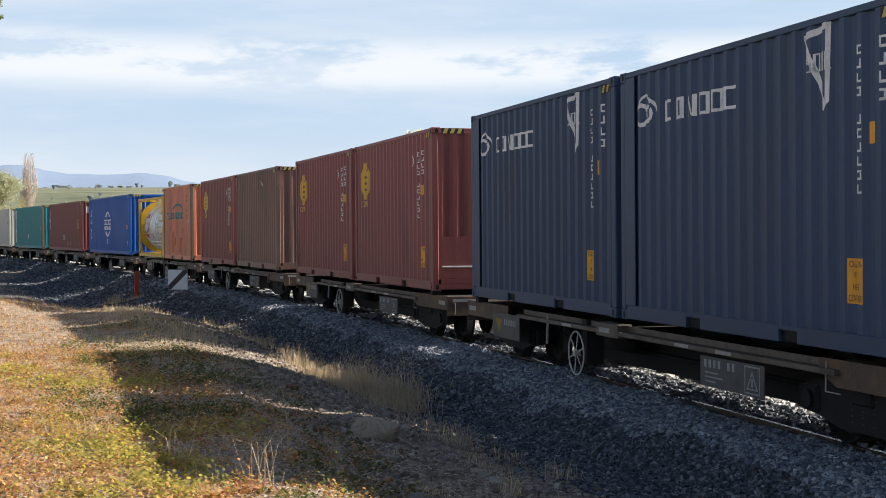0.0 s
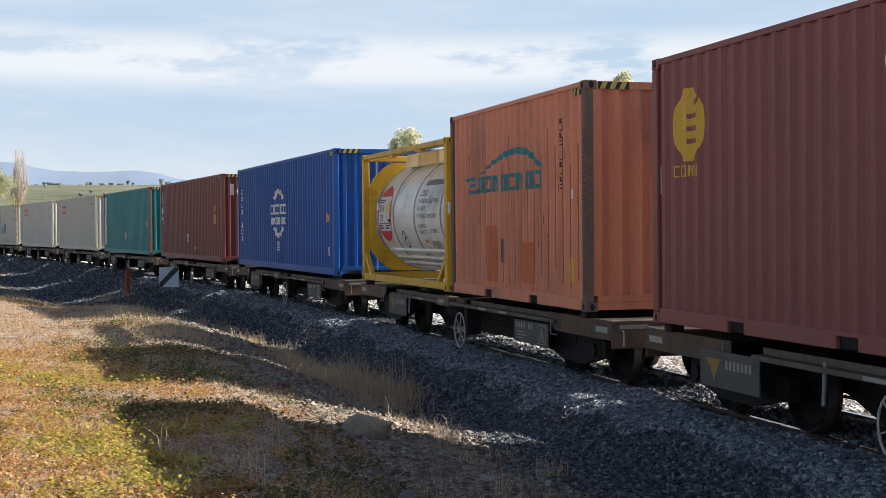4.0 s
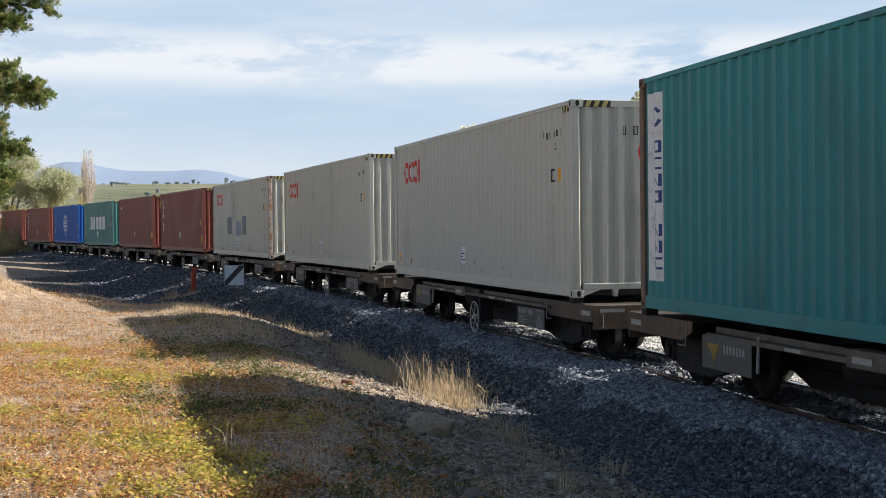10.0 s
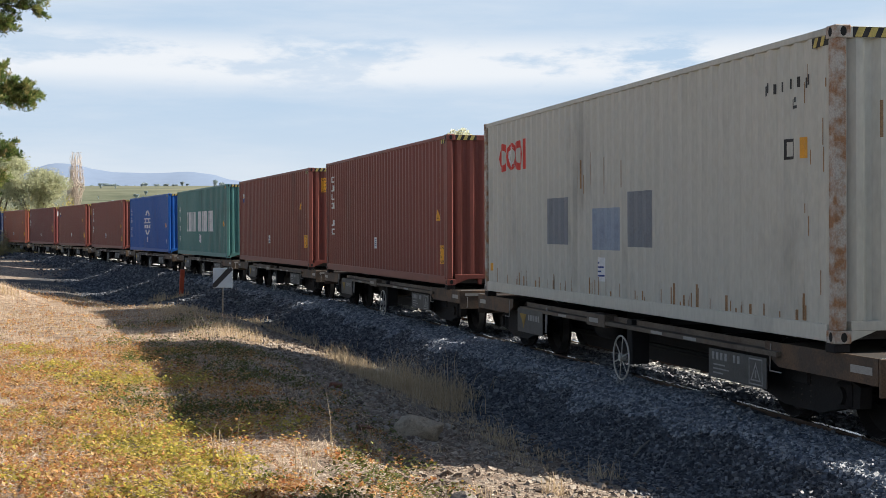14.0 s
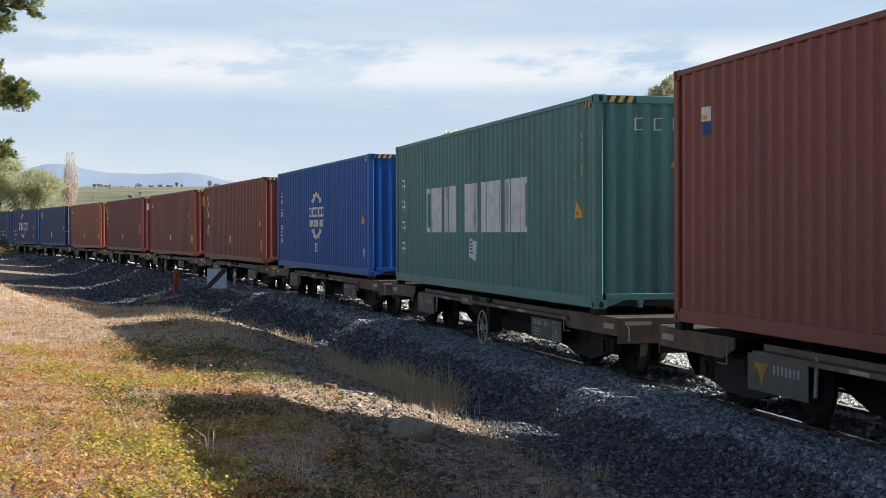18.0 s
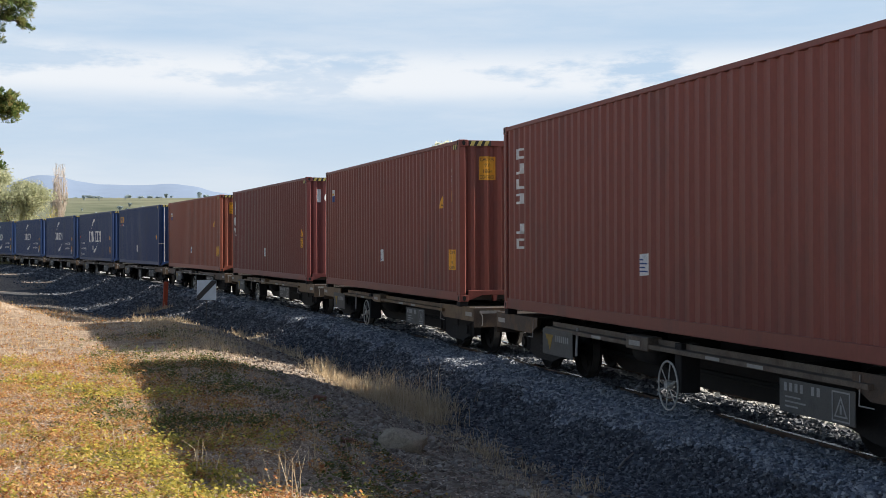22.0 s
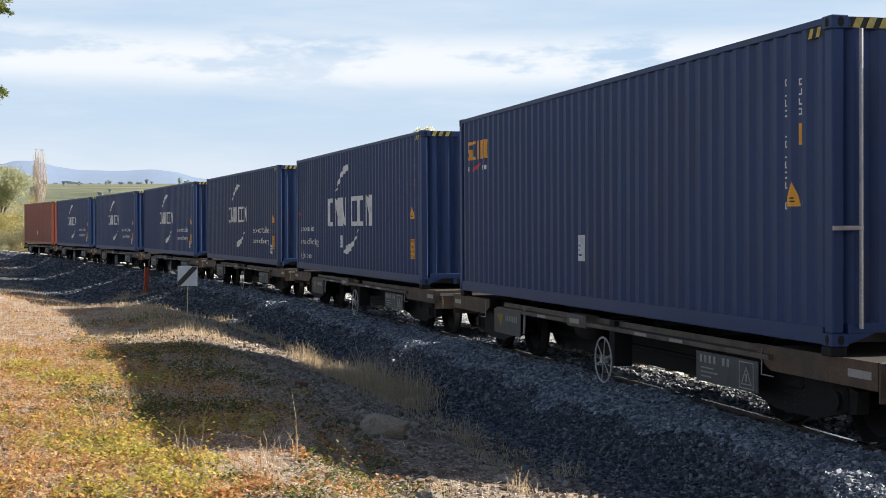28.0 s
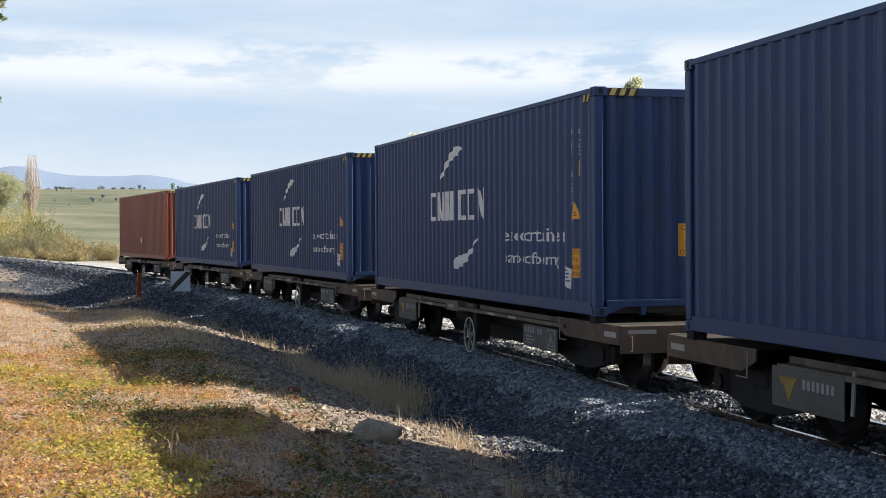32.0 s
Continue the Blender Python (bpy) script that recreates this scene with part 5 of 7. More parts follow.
    wrapped("placard_words", text_polys("2014", -2.08, 1.40, 0.14, 0.36) + text_polys("2P", -2.0, 1.21, 0.13, 0.22) + [rect(-2.08, 1.16, 0.76, 0.012), rect(-2.08, 1.58, 0.3, 0.02), rect(-2.08, 1.62, 0.4, 0.02), rect(-2.08, 1.06, 0.3, 0.03), rect(-2.08, 1.11, 0.26, 0.03), rect(-1.62, 1.06, 0.26, 0.03), rect(-1.62, 1.11, 0.30, 0.03)], m_ink, "black placard writing", 0.012)
    rows = [("22K2", 0.78, 1.66, 0.11, 0.42), ("T14 UN PORTABLE TANK", 0.72, 1.52, 0.075, 1.25), ("RID / ADR", 0.72, 1.39, 0.075, 0.5), ("TC IMPACT APPROVED", 0.72, 1.25, 0.075, 1.2), ("NOMINAL", 0.76, 1.07, 0.07, 0.46), ("CAPACITY", 0.76, 0.96, 0.07, 0.48), ("21 000 L", 1.48, 0.98, 0.075, 0.5), ("4 BAR", 1.28, 0.70, 0.14, 0.5)]
    for w, x, z, hh, wd in rows:
        wrapped("tank_writing", text_polys(w, x, z, hh, wd), m_ink, "", 0.004)
    wrapped("identity_bars", [rect(0.9 + i * 0.115, 1.84, 0.07, 0.10) for i in range(11)], m_ink)
    wrapped("amber_plate", [rect(0.88, 0.66, 0.2, 0.2)], m_amber)
    ring = [[(x + 0, z) for x, z in q] for q in arc(-0.42, 0.86, 0.14, 0.165, 0, 360, 16)] + [[(-0.52, 0.98), (-0.50, 0.99), (-0.32, 0.75), (-0.34, 0.74)], [(-0.47, 0.88), (-0.38, 0.93), (-0.35, 0.88), (-0.44, 0.82)]]
    wrapped("ring_sign", ring, m_ink, "round black pictogram")
    part("ladder", Geo().tube([(-hx + 0.1, -hy + 0.3, 0.2), (-hx + 0.1, -hy + 0.3, H - 0.05)], 0.015).tube([(-hx + 0.1, -hy + 0.6, 0.2), (-hx + 0.1, -hy + 0.6, H - 0.05)], 0.015), m_gasket, t, "thin steel ladder")
    return t


BOXES = [(f, l, tank_container(), st) if st == "tank" else (f, l, o, st) for f, l, o, st in BOXES]

# ---- wagons ----
m_frame = mat("grimy_wagon_steel", (0.034, 0.028, 0.024), 0.75, 0.2, var=0.4, scale=3, col2=(0.060, 0.040, 0.028), amount=0.6, bump=0.2)
m_side = mat("worn_brown_sill", (0.13, 0.105, 0.082), 0.65, 0.2, var=0.4, scale=3, col2=(0.075, 0.055, 0.042), amount=0.7, bump=0.2)
m_ochre = mat("worn_ochre_sill", (0.17, 0.11, 0.058), 0.65, 0.1, var=0.4, scale=3, col2=(0.09, 0.06, 0.038), amount=0.6, bump=0.2)
m_beam = mat("rusty_brown_beam", (0.075, 0.055, 0.042), 0.7, 0.2, var=0.4, scale=2.5, col2=(0.14, 0.085, 0.05), amount=0.7, bump=0.25)
m_under = mat("sooty_running_gear", (0.014, 0.012, 0.012), 0.85, 0.2, var=0.4, scale=6, bump=0.3)
m_wheel = mat("wheel_tread", (0.20, 0.19, 0.18), 0.45, 0.8, var=0.2, scale=6)
m_hand = mat("pale_hand_wheel", (0.46, 0.44, 0.40), 0.6, var=0.2, scale=9)
m_plate = mat("grey_number_plate", (0.085, 0.083, 0.078), 0.65, var=0.3, scale=5)
m_plateink = mat("faded_plate_marks", (0.30, 0.30, 0.29), 0.7, var=0.3)
m_reflect = mat("pale_reflector", (0.32, 0.31, 0.29), 0.5, var=0.2, scale=12)
m_grab = mat("pale_grab_iron", (0.26, 0.25, 0.24), 0.5, var=0.2)
WHEEL_R = 0.42


def handwheel():
    g = Geo()
    n, R = 28, 0.28
    for i in range(n):
        a, b = 2 * math.pi * i / n, 2 * math.pi * (i + 1) / n
        g.cyl((R * math.cos(a), 0, R * math.sin(a)), (R * math.cos(b), 0, R * math.sin(b)), 0.012, 8)
    for i in range(6):
        a = math.pi * i / 3 + 0.3
        g.cyl((0.03 * math.cos(a), 0, 0.03 * math.sin(a)), (R * math.cos(a), 0, R * math.sin(a)), 0.008, 6)
    g.cyl((0, -0.03, 0), (0, 0.05, 0), 0.045, 12)
    return g


def wheelset_mesh():
    g = Geo()
    for s in (-1, 1):
        y = s * 0.535
        pr = [(-0.03, 0.06), (-0.05, 0.10), (-0.02, 0.14), (0.0, 0.34), (-0.045 * s, 0.37), (-0.065, WHEEL_R), (0.05, WHEEL_R), (0.06, 0.36), (0.02, 0.33), (0.02, 0.14), (0.05, 0.10), (0.03, 0.06)]
        g.lathe(pr, 32, "y", (0, y, 0))
        g.lathe([(-s * 0.065 - 0.014, 0.40), (-s * 0.065 - 0.014, WHEEL_R + 0.025), (-s * 0.065 + 0.014, WHEEL_R + 0.025), (-s * 0.065 + 0.014, 0.40)], 32, "y", (0, y, 0))
        for k in range(3):
            a = 2.094 * k
            g.cyl((0.22 * math.cos(a), y - 0.03, 0.22 * math.sin(a)), (0.22 * math.cos(a), y + 0.03, 0.22 * math.sin(a)), 0.05, 8)
    g.cyl((0, -0.72, 0), (0, 0.72, 0), 0.065, 14)
    return g


def wagon(shift=0.0, hand_at=0.50, m_sill=m_side):
    """shift: how far back the plates and the box sit; hand_at: the hand wheel's place."""
    w = thing("container_wagon", "black-brown flat container wagon with two bogies", "wagon", "wagons of the train")
    D = DECK
    # spine and cross members
    for y in (-0.30, 0.30):
        beam = [(y - 0.09, D - 0.53), (y + 0.09, D - 0.53), (y + 0.09, D - 0.50), (y + 0.012, D - 0.50), (y + 0.012, D - 0.13), (y + 0.09, D - 0.13), (y + 0.09, D - 0.10), (y - 0.09, D - 0.10), (y - 0.09, D - 0.13), (y - 0.012, D - 0.13), (y - 0.012, D - 0.50), (y - 0.09, D - 0.50)]
        part("centre_sill", Geo().prism(beam, "x", -6.6, 6.6), m_under, w)
        part("belly_plate", Geo().prism([(-3.9, D - 0.51), (-3.2, D - 0.74), (3.2, D - 0.74), (3.9, D - 0.51)], "y", y - 0.012, y + 0.012), m_under, w)
    for s in (-1, 1):
        a, b = sorted((s * 1.06, s * 1.20))
        part("side_sill", Geo().prism([(s * 1.06, D - 0.215), (s * 1.20, D - 0.215), (s * 1.20, D - 0.165), (s * 1.075, D - 0.165), (s * 1.075, D - 0.10), (s * 1.06, D - 0.10)], "x", -4.0, 4.9), m_sill, w, "grimy worn side sill")
    for x in (-3.2, -1.6, 0.0, 1.6, 3.2):
        part("cross_member", Geo().box(x - 0.06, -1.05, D - 0.24, x + 0.06, 1.05, D - 0.11), m_under, w)
    # end platforms
    for e in (-1, 1):
        a, b = sorted((e * 4.85, e * 6.72))
        pf = part("end_platform", Geo().box(a, -1.13, D - 0.12, b, 1.13, D - 0.085, 0.004), m_frame, w, "grimy end platform over the bogie")
        for s in (-1, 1):
            c, d = sorted((s * 1.132, s * 1.15))
            part("side_beam", Geo().prism([(e * 4.55, D - 0.20), (e * 4.85, D - 0.32), (e * 6.71, D - 0.32), (e * 6.71, D - 0.08), (e * 4.55, D - 0.08)], "y", c, d), m_beam if m_sill is m_side else m_sill, pf)
        c, d = sorted((e * 6.72, e * 6.75))
        part("end_beam", Geo().box(c, -1.15, D - 0.42, d, 1.15, D - 0.08, 0.006), m_beam, pf)
        for s in (-1, 1):
            c, d = sorted((s * 1.152, s * 1.156))
            u, v = sorted((e * 6.25, e * 6.62))
            part("reflector", Geo().box(u, c, D - 0.235, v, d, D - 0.165), m_reflect, pf, "pale side reflector")
        c, d = sorted((e * 6.752, e * 6.756))
        part("reflector", Geo().box(c, -1.05, D - 0.18, d, -0.68, D - 0.13), m_reflect, pf, "pale end reflector")
        # a pale strip takes the place of sunlight along the platform's end
        c, d = sorted((e * 6.70, e * 6.735))
        part("edge_strip", Geo().box(c, -1.12, D - 0.084, d, 1.12, D - 0.074), m_gasket, pf, "bright strip painted as sun on the worn platform edge")
        # twist locks and pads that carry the box
        for s in (-1, 1):
            part("twist_lock", Geo().box(e * 5.98 - 0.09, s * 1.13 - 0.08, D - 0.085, e * 5.98 + 0.09, s * 1.13 + 0.08, D - 0.002, 0.01), m_under, w)
            part("grab_iron", Geo().tube([(e * 6.755, s * 1.02, D - 0.20), (e * 6.81, s * 1.02, D - 0.21), (e * 6.81, s * 1.02, D - 0.38), (e * 6.755, s * 1.02, D - 0.39)], 0.007, 6), m_grab, w, "pale steel grab iron")
            part("step_iron", Geo().tube([(e * 4.70, s * 1.16, D - 0.10), (e * 4.70, s * 1.17, D - 0.37), (e * 4.94, s * 1.17, D - 0.37)], 0.007, 6), m_grab, w, "pale steel step iron")
        # coupler
        g = Geo().box(min(e * 6.7, e * 7.18), -0.10, D - 0.36, max(e * 6.7, e * 7.18), 0.10, D - 0.16, 0.02)
        g.box(min(e * 7.05, e * 7.42), -0.19, D - 0.42, max(e * 7.05, e * 7.42), 0.13, D - 0.10, 0.05)
        part("coupler", g, m_under, w, "black automatic coupler")
        part("brake_hose", Geo().tube([(e * 6.75, 0.38, D - 0.33), (e * 6.95, 0.38, D - 0.42), (e * 7.15, 0.34, D - 0.56), (e * 7.32, 0.28, D - 0.58), (e * 7.42, 0.22, D - 0.50)], 0.025, 8), m_under, w)
        # bogie
        for s in (-1, 1):
            y = s * 0.86
            x = e * 4.9
            zc = WHEEL_R
            g = Geo().prism([(x - 1.10, zc - 0.10), (x - 0.75, zc - 0.14), (x - 0.38, zc - 0.22), (x + 0.38, zc - 0.22), (x + 0.75, zc - 0.14), (x + 1.10, zc - 0.10), (x + 1.12, zc + 0.10), (x + 0.70, zc + 0.20), (x + 0.32, zc + 0.22), (x - 0.32, zc + 0.22), (x - 0.70, zc + 0.20), (x - 1.12, zc + 0.10)], "y", y - 0.06, y + 0.06)
            bf = part("bogie_side_frame", g, m_under, w, "cast black bogie side frame")
            for k in (-1, 1):
                part("axle_box", Geo().box(x + k * 0.85 - 0.13, y - 0.10, zc - 0.12, x + k * 0.85 + 0.13, y + 0.10, zc + 0.13, 0.03).cyl((x + k * 0.85, y - 0.14 * 1, zc), (x + k * 0.85, y + 0.14, zc), 0.085, 14), m_under, bf)
            for k in (-0.18, 0.0, 0.18):
                sp = Geo()
                for j in range(6):
                    sp.lathe([(-0.16 + j * 0.055, 0.055), (-0.14 + j * 0.055, 0.068), (-0.12 + j * 0.055, 0.055)], 12, "z", (x + k, y, zc))
                part("bogie_spring", sp, m_frame, bf)
        part("bogie_bolster", Geo().box(e * 4.9 - 0.18, -0.95, WHEEL_R + 0.02, e * 4.9 + 0.18, 0.95, WHEEL_R + 0.20, 0.02), m_under, w)
        for k in (-1, 1):
            ws = part("wheelset", cached("wheelset", wheelset_mesh), m_under, w, "dark solid steel wheelset", at=pose(e * 4.9 + k * 0.85, 0, WHEEL_R))
            for s in (-1, 1):
                part("tyre", cached("tyre%d" % s, lambda: Geo().lathe([(-0.062, WHEEL_R - 0.004), (-0.06, WHEEL_R + 0.002), (0.048, WHEEL_R + 0.002), (0.05, WHEEL_R - 0.004)], 32, "y", (0, s * 0.535, 0))), m_wheel, ws, "bright worn tread")
        part("brake_beam", Geo().cyl((e * 4.9 - 0.36, -0.6, WHEEL_R - 0.02), (e * 4.9 - 0.36, 0.6, WHEEL_R - 0.02), 0.04, 8), m_under, w)
    # plates, boxes and the hand brake on the camera's side; the far side mirrors the plates
    for s in (-1, 1):
        H_ = pose(-shift, 0, 0)
        c, d = sorted((s * 1.19, s * 1.205))
        f = sorted((s * 1.206, s * 1.209))
        p1 = part("number_plate", Geo().box(3.30, c, D - 0.56, 4.69, d, D - 0.25, 0.004), m_plate, w, "grey plate with faded marks", at=H_)
        for i in range(7):
            if i != 4:
                part("plate_figure", Geo().box(3.40 + i * 0.105, f[0], D - 0.36, 3.40 + i * 0.105 + 0.055, f[1], D - 0.28), m_plateink, p1)
        for i in range(3):
            part("plate_line", Geo().box(3.42, f[0], D - 0.42 - i * 0.045, 3.42 + (0.3, 0.4, 0.25)[i], f[1], D - 0.405 - i * 0.045), m_plateink, p1)
        g = Geo()
        for q in (rect(4.30, D - 0.54, 0.31, 0.014), rect(4.30, D - 0.284, 0.31, 0.014), rect(4.30, D - 0.54, 0.014, 0.27), rect(4.596, D - 0.54, 0.014, 0.27), [(4.34, D - 0.50), (4.57, D - 0.50), (4.57, D - 0.486), (4.34, D - 0.486)], [(4.34, D - 0.50), (4.36, D - 0.50), (4.465, D - 0.33), (4.455, D - 0.31)], [(4.55, D - 0.50), (4.57, D - 0.50), (4.455, D - 0.31), (4.445, D - 0.33)], rect(4.44, D - 0.47, 0.03, 0.08)):
            g.prism(q, "y", f[0], f[1])
        part("triangle_frame", g, m_plateink, p1)
        p2 = part("company_plate", Geo().box(-4.10, c, D - 0.56, -2.78, d, D - 0.19, 0.004), m_plate, w, "grey plate with a yellow emblem", at=H_)
        g = Geo()
        for q in ([(-3.96, D - 0.27), (-3.60, D - 0.27), (-3.66, D - 0.34), (-3.90, D - 0.34)], [(-3.86, D - 0.34), (-3.66, D - 0.34), (-3.76, D - 0.50)]):
            g.prism(q, "y", f[0], f[1])
        part("plate_emblem", g, mat("dull_yellow_emblem", (0.30, 0.19, 0.03), 0.7, var=0.3), p2, "dull yellow arrow emblem")
        for i in range(7):
            part("plate_figure", Geo().box(-3.50 + i * 0.085, f[0], D - 0.36, -3.50 + i * 0.085 + 0.05, f[1], D - 0.27), m_plateink, p2)
        b1 = part("equipment_box", Geo().box(-0.74, min(s * 1.02, s * 1.21), D - 0.25, -0.02, max(s * 1.02, s * 1.21), D - 0.08, 0.01), m_sill, w, "small steel equipment box")
        part("reflector", Geo().box(-0.62, min(s * 1.213, s * 1.216), D - 0.20, -0.26, max(s * 1.213, s * 1.216), D - 0.14), m_reflect, b1, "pale side reflector")
        for x in (1.6, -2.0, 2.6):
            part("reflector", Geo().box(x, min(s * 1.201, s * 1.205), D - 0.208, x + 0.35, max(s * 1.201, s * 1.205), D - 0.172), m_reflect, w, "pale side reflector")
        part("hanger_rod", Geo().tube([(-2.68, s * 1.16, D - 0.12), (-2.68, s * 1.18, D - 0.50)], 0.02, 6), m_grab, w)
        part("brake_bracket", Geo().box(hand_at + 0.12, min(s * 0.9, s * 1.14), D - 0.66, hand_at + 0.30, max(s * 0.9, s * 1.14), D - 0.10, 0.01), m_under, w)
    part("hand_wheel", cached("handwheel", handwheel), m_hand, w, "pale six-spoked brake hand wheel", at=pose(hand_at, -1.17, D - (0.60 if shift == 0 else 0.54)))
    part("air_reservoir", Geo().lathe([(-0.55, 0.0), (-0.53, 0.10), (-0.45, 0.16), (0.45, 0.16), (0.53, 0.10), (0.55, 0.0)], 16, "x", (1.9, 0.62, D - 0.38)).mesh("air_reservoir", True), m_under, w)
    part("air_reservoir", Geo().lathe([(-0.45, 0.0), (-0.43, 0.10), (-0.35, 0.15), (0.35, 0.15), (0.43, 0.10), (0.45, 0.0)], 16, "x", (-1.3, -0.62, D - 0.36)).mesh("air_reservoir", True), m_under, w)
    part("brake_cylinder", Geo().cyl((0.2, 0.5, D - 0.42), (0.8, 0.5, D - 0.42), 0.13, 14), m_under, w)
    for y in (-0.45, 0.45):
        part("brake_rod", Geo().cyl((-4.3, y, D - 0.55), (4.3, y, D - 0.52), 0.018, 6), m_under, w)
    return w


WAGONS = []
kinds = (wagon(), wagon(1.05, -1.55), wagon(1.05, -1.55, m_ochre))
used = [False, False, False]
spots = [(f + 6.096, 2 if 79 < f < 96 else 0) for f, l, o, st in BOXES if l > 10]
pairs = [f for f, l, o, st in BOXES if l < 10]
spots += [((pairs[i] + pairs[i + 1] + 6.058) / 2, 0 if i == 8 else 1) for i in range(0, len(pairs), 2)]
for c, k in sorted(spots):
    WAGONS.append((c, copy_thing(kinds[k], Matrix()) if used[k] else kinds[k]))
    used[k] = True

# ---- distance: blue range, trees ----
def hills_backdrop():
    """A far blue range as one solid ridge; its haze is put in by colour and glow."""
    n = 180
    px = [-0.46, -0.40, -0.33, -0.30, -0.285, -0.275, -0.257, -0.247, -0.230, -0.210, -0.176, -0.160, -0.149, -0.12, -0.05, 0.05, 0.2, 0.45]
    pz = [60, 100, 165, 205, 234, 244, 241, 229, 219, 217, 220, 210, 196, 181, 161, 171, 141, 111]
    u = np.linspace(-0.46, 0.45, n)
    D = 4000.0
    top = np.interp(u, px, pz) + 2.5 * wobble(u * D, u * 0, 0.012, 31) + 1.2 * wobble(u * D, u * 0, 0.05, 32)
    rows = [(D - 900, 0.0 * top - 60), (D - 500, top * 0.45), (D - 150, top * 0.86), (D, top), (D + 500, top * 0.2 - 60)]
    vs, fs = [], []
    for y, z in rows:
        vs += [(float(a) * y, y, float(c)) for a, c in zip(u, z)]
    for r in range(len(rows) - 1):
        fs += [(r * n + i, r * n + i + 1, (r + 1) * n + i + 1, (r + 1) * n + i) for i in range(n - 1)]
    g = Geo().add(vs, fs)
    m = mat("forest_painted_haze", (0.10, 0.13, 0.18), 1.0, var=0.10, scale=0.004, fine=0.03, bump=0.0, spec=0.0)
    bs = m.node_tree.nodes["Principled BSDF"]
    # the emission stands in for bright air between here and the ridge
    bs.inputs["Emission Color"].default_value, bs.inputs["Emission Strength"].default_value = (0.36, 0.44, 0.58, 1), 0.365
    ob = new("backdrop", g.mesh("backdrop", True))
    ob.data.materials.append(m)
    tagged(ob, "distant hazy blue mountain range along the skyline", "mountains", kind="structure")


hills_backdrop()


def leaf_cloud(cen, rad, per, size, seed, flat=0.8, up=0.3):
    """Many small four-cornered leaves round the given centres. Returns arrays of corners."""
    r = np.random.RandomState(seed)
    cen, rad = np.asarray(cen, float), np.asarray(rad, float)
    n = len(cen) * per
    c, ra = np.repeat(cen, per, 0), np.repeat(rad, per)
    d = r.normal(size=(n, 3))
    d /= np.linalg.norm(d, axis=1)[:, None]
    p = c + d * (ra * r.uniform(0.25, 1.0, n) ** 0.6)[:, None] * np.array([1, 1, flat])
    a = r.normal(size=(n, 3)) + np.array([0, 0, up])
    a /= np.linalg.norm(a, axis=1)[:, None]
    b = np.cross(a, r.normal(size=(n, 3)))
    b /= np.linalg.norm(b, axis=1)[:, None]
    s = size * r.uniform(0.6, 1.4, n)[:, None]
    q = np.stack([p - a * s, p + b * s * 0.42, p + a * s, p - b * s * 0.42], 1)
    return q


def quads_part(name, q, material, parent, label="", kind=""):
    v = q.reshape(-1, 3)
    f = np.arange(len(v)).reshape(-1, q.shape[1])
    me = big_mesh(name, v, f, material, False)
    ob = part(name, me, material, parent, label)
    if kind:
        ob["kind"] = kind
    return ob


m_bark = mat("grey_brown_bark", (0.13, 0.10, 0.08), 0.9, var=0.4, scale=4, fine=30, bump=0.8)
m_palebark = mat("pale_bare_twigs", (0.52, 0.43, 0.36), 0.9, var=0.3, scale=3)
m_pine = island_mat("pine_needles", [(0.04, 0.075, 0.022), (0.09, 0.14, 0.04), (0.16, 0.22, 0.065), (0.26, 0.30, 0.10), (0.32, 0.24, 0.11)], 0.6, translucent=0.4)
m_gum = island_mat("gum_leaves", [(0.32, 0.34, 0.22), (0.43, 0.45, 0.29), (0.52, 0.53, 0.35), (0.58, 0.56, 0.37)], 0.6, translucent=0.55)
# for the trees behind the train: haze is painted in by paler leaves
m_hazy = island_mat("haze_paled_leaves", [(0.55, 0.57, 0.42), (0.66, 0.67, 0.50), (0.74, 0.73, 0.56)], 0.6, translucent=0.6)
m_olive = island_mat("olive_leaves", [(0.17, 0.18, 0.07), (0.25, 0.25, 0.10), (0.33, 0.30, 0.13)], 0.7, translucent=0.3)
m_gold = island_mat("golden_leaves", [(0.46, 0.34, 0.05), (0.62, 0.46, 0.06), (0.50, 0.40, 0.09)], 0.7, translucent=0.3)
m_scrub = island_mat("dry_scrub", [(0.34, 0.27, 0.13), (0.44, 0.35, 0.18), (0.30, 0.28, 0.13)], 0.8, translucent=0.2)
# leaf colour lightened and blued to paint the haze over the hill
m_fartree_haze = island_mat("haze_tinted_tree_leaves", [(0.36, 0.43, 0.46), (0.46, 0.53, 0.55), (0.40, 0.47, 0.50)], 0.8)


def limbs(g, p, d, length, r, depth, rng, tips, spread=0.6, lift=0.1):
    """Branches that fork and taper; collects the tips."""
    q = p + d * length
    g.cyl(tuple(p), tuple(q), r, 7, r * 0.62, caps=False)
    if depth == 0:
        tips.append(q)
        return
    for _ in range(rng.choice((2, 3))):
        nd = (d + Vector((rng.uniform(-1, 1), rng.uniform(-1, 1), rng.uniform(-0.6, 1) + lift)) * spread).normalized()
        limbs(g, q, nd, length * rng.uniform(0.6, 0.85), r * 0.62, depth - 1, rng, tips, spread, lift)
    tips.append(p + d * length * 0.7)


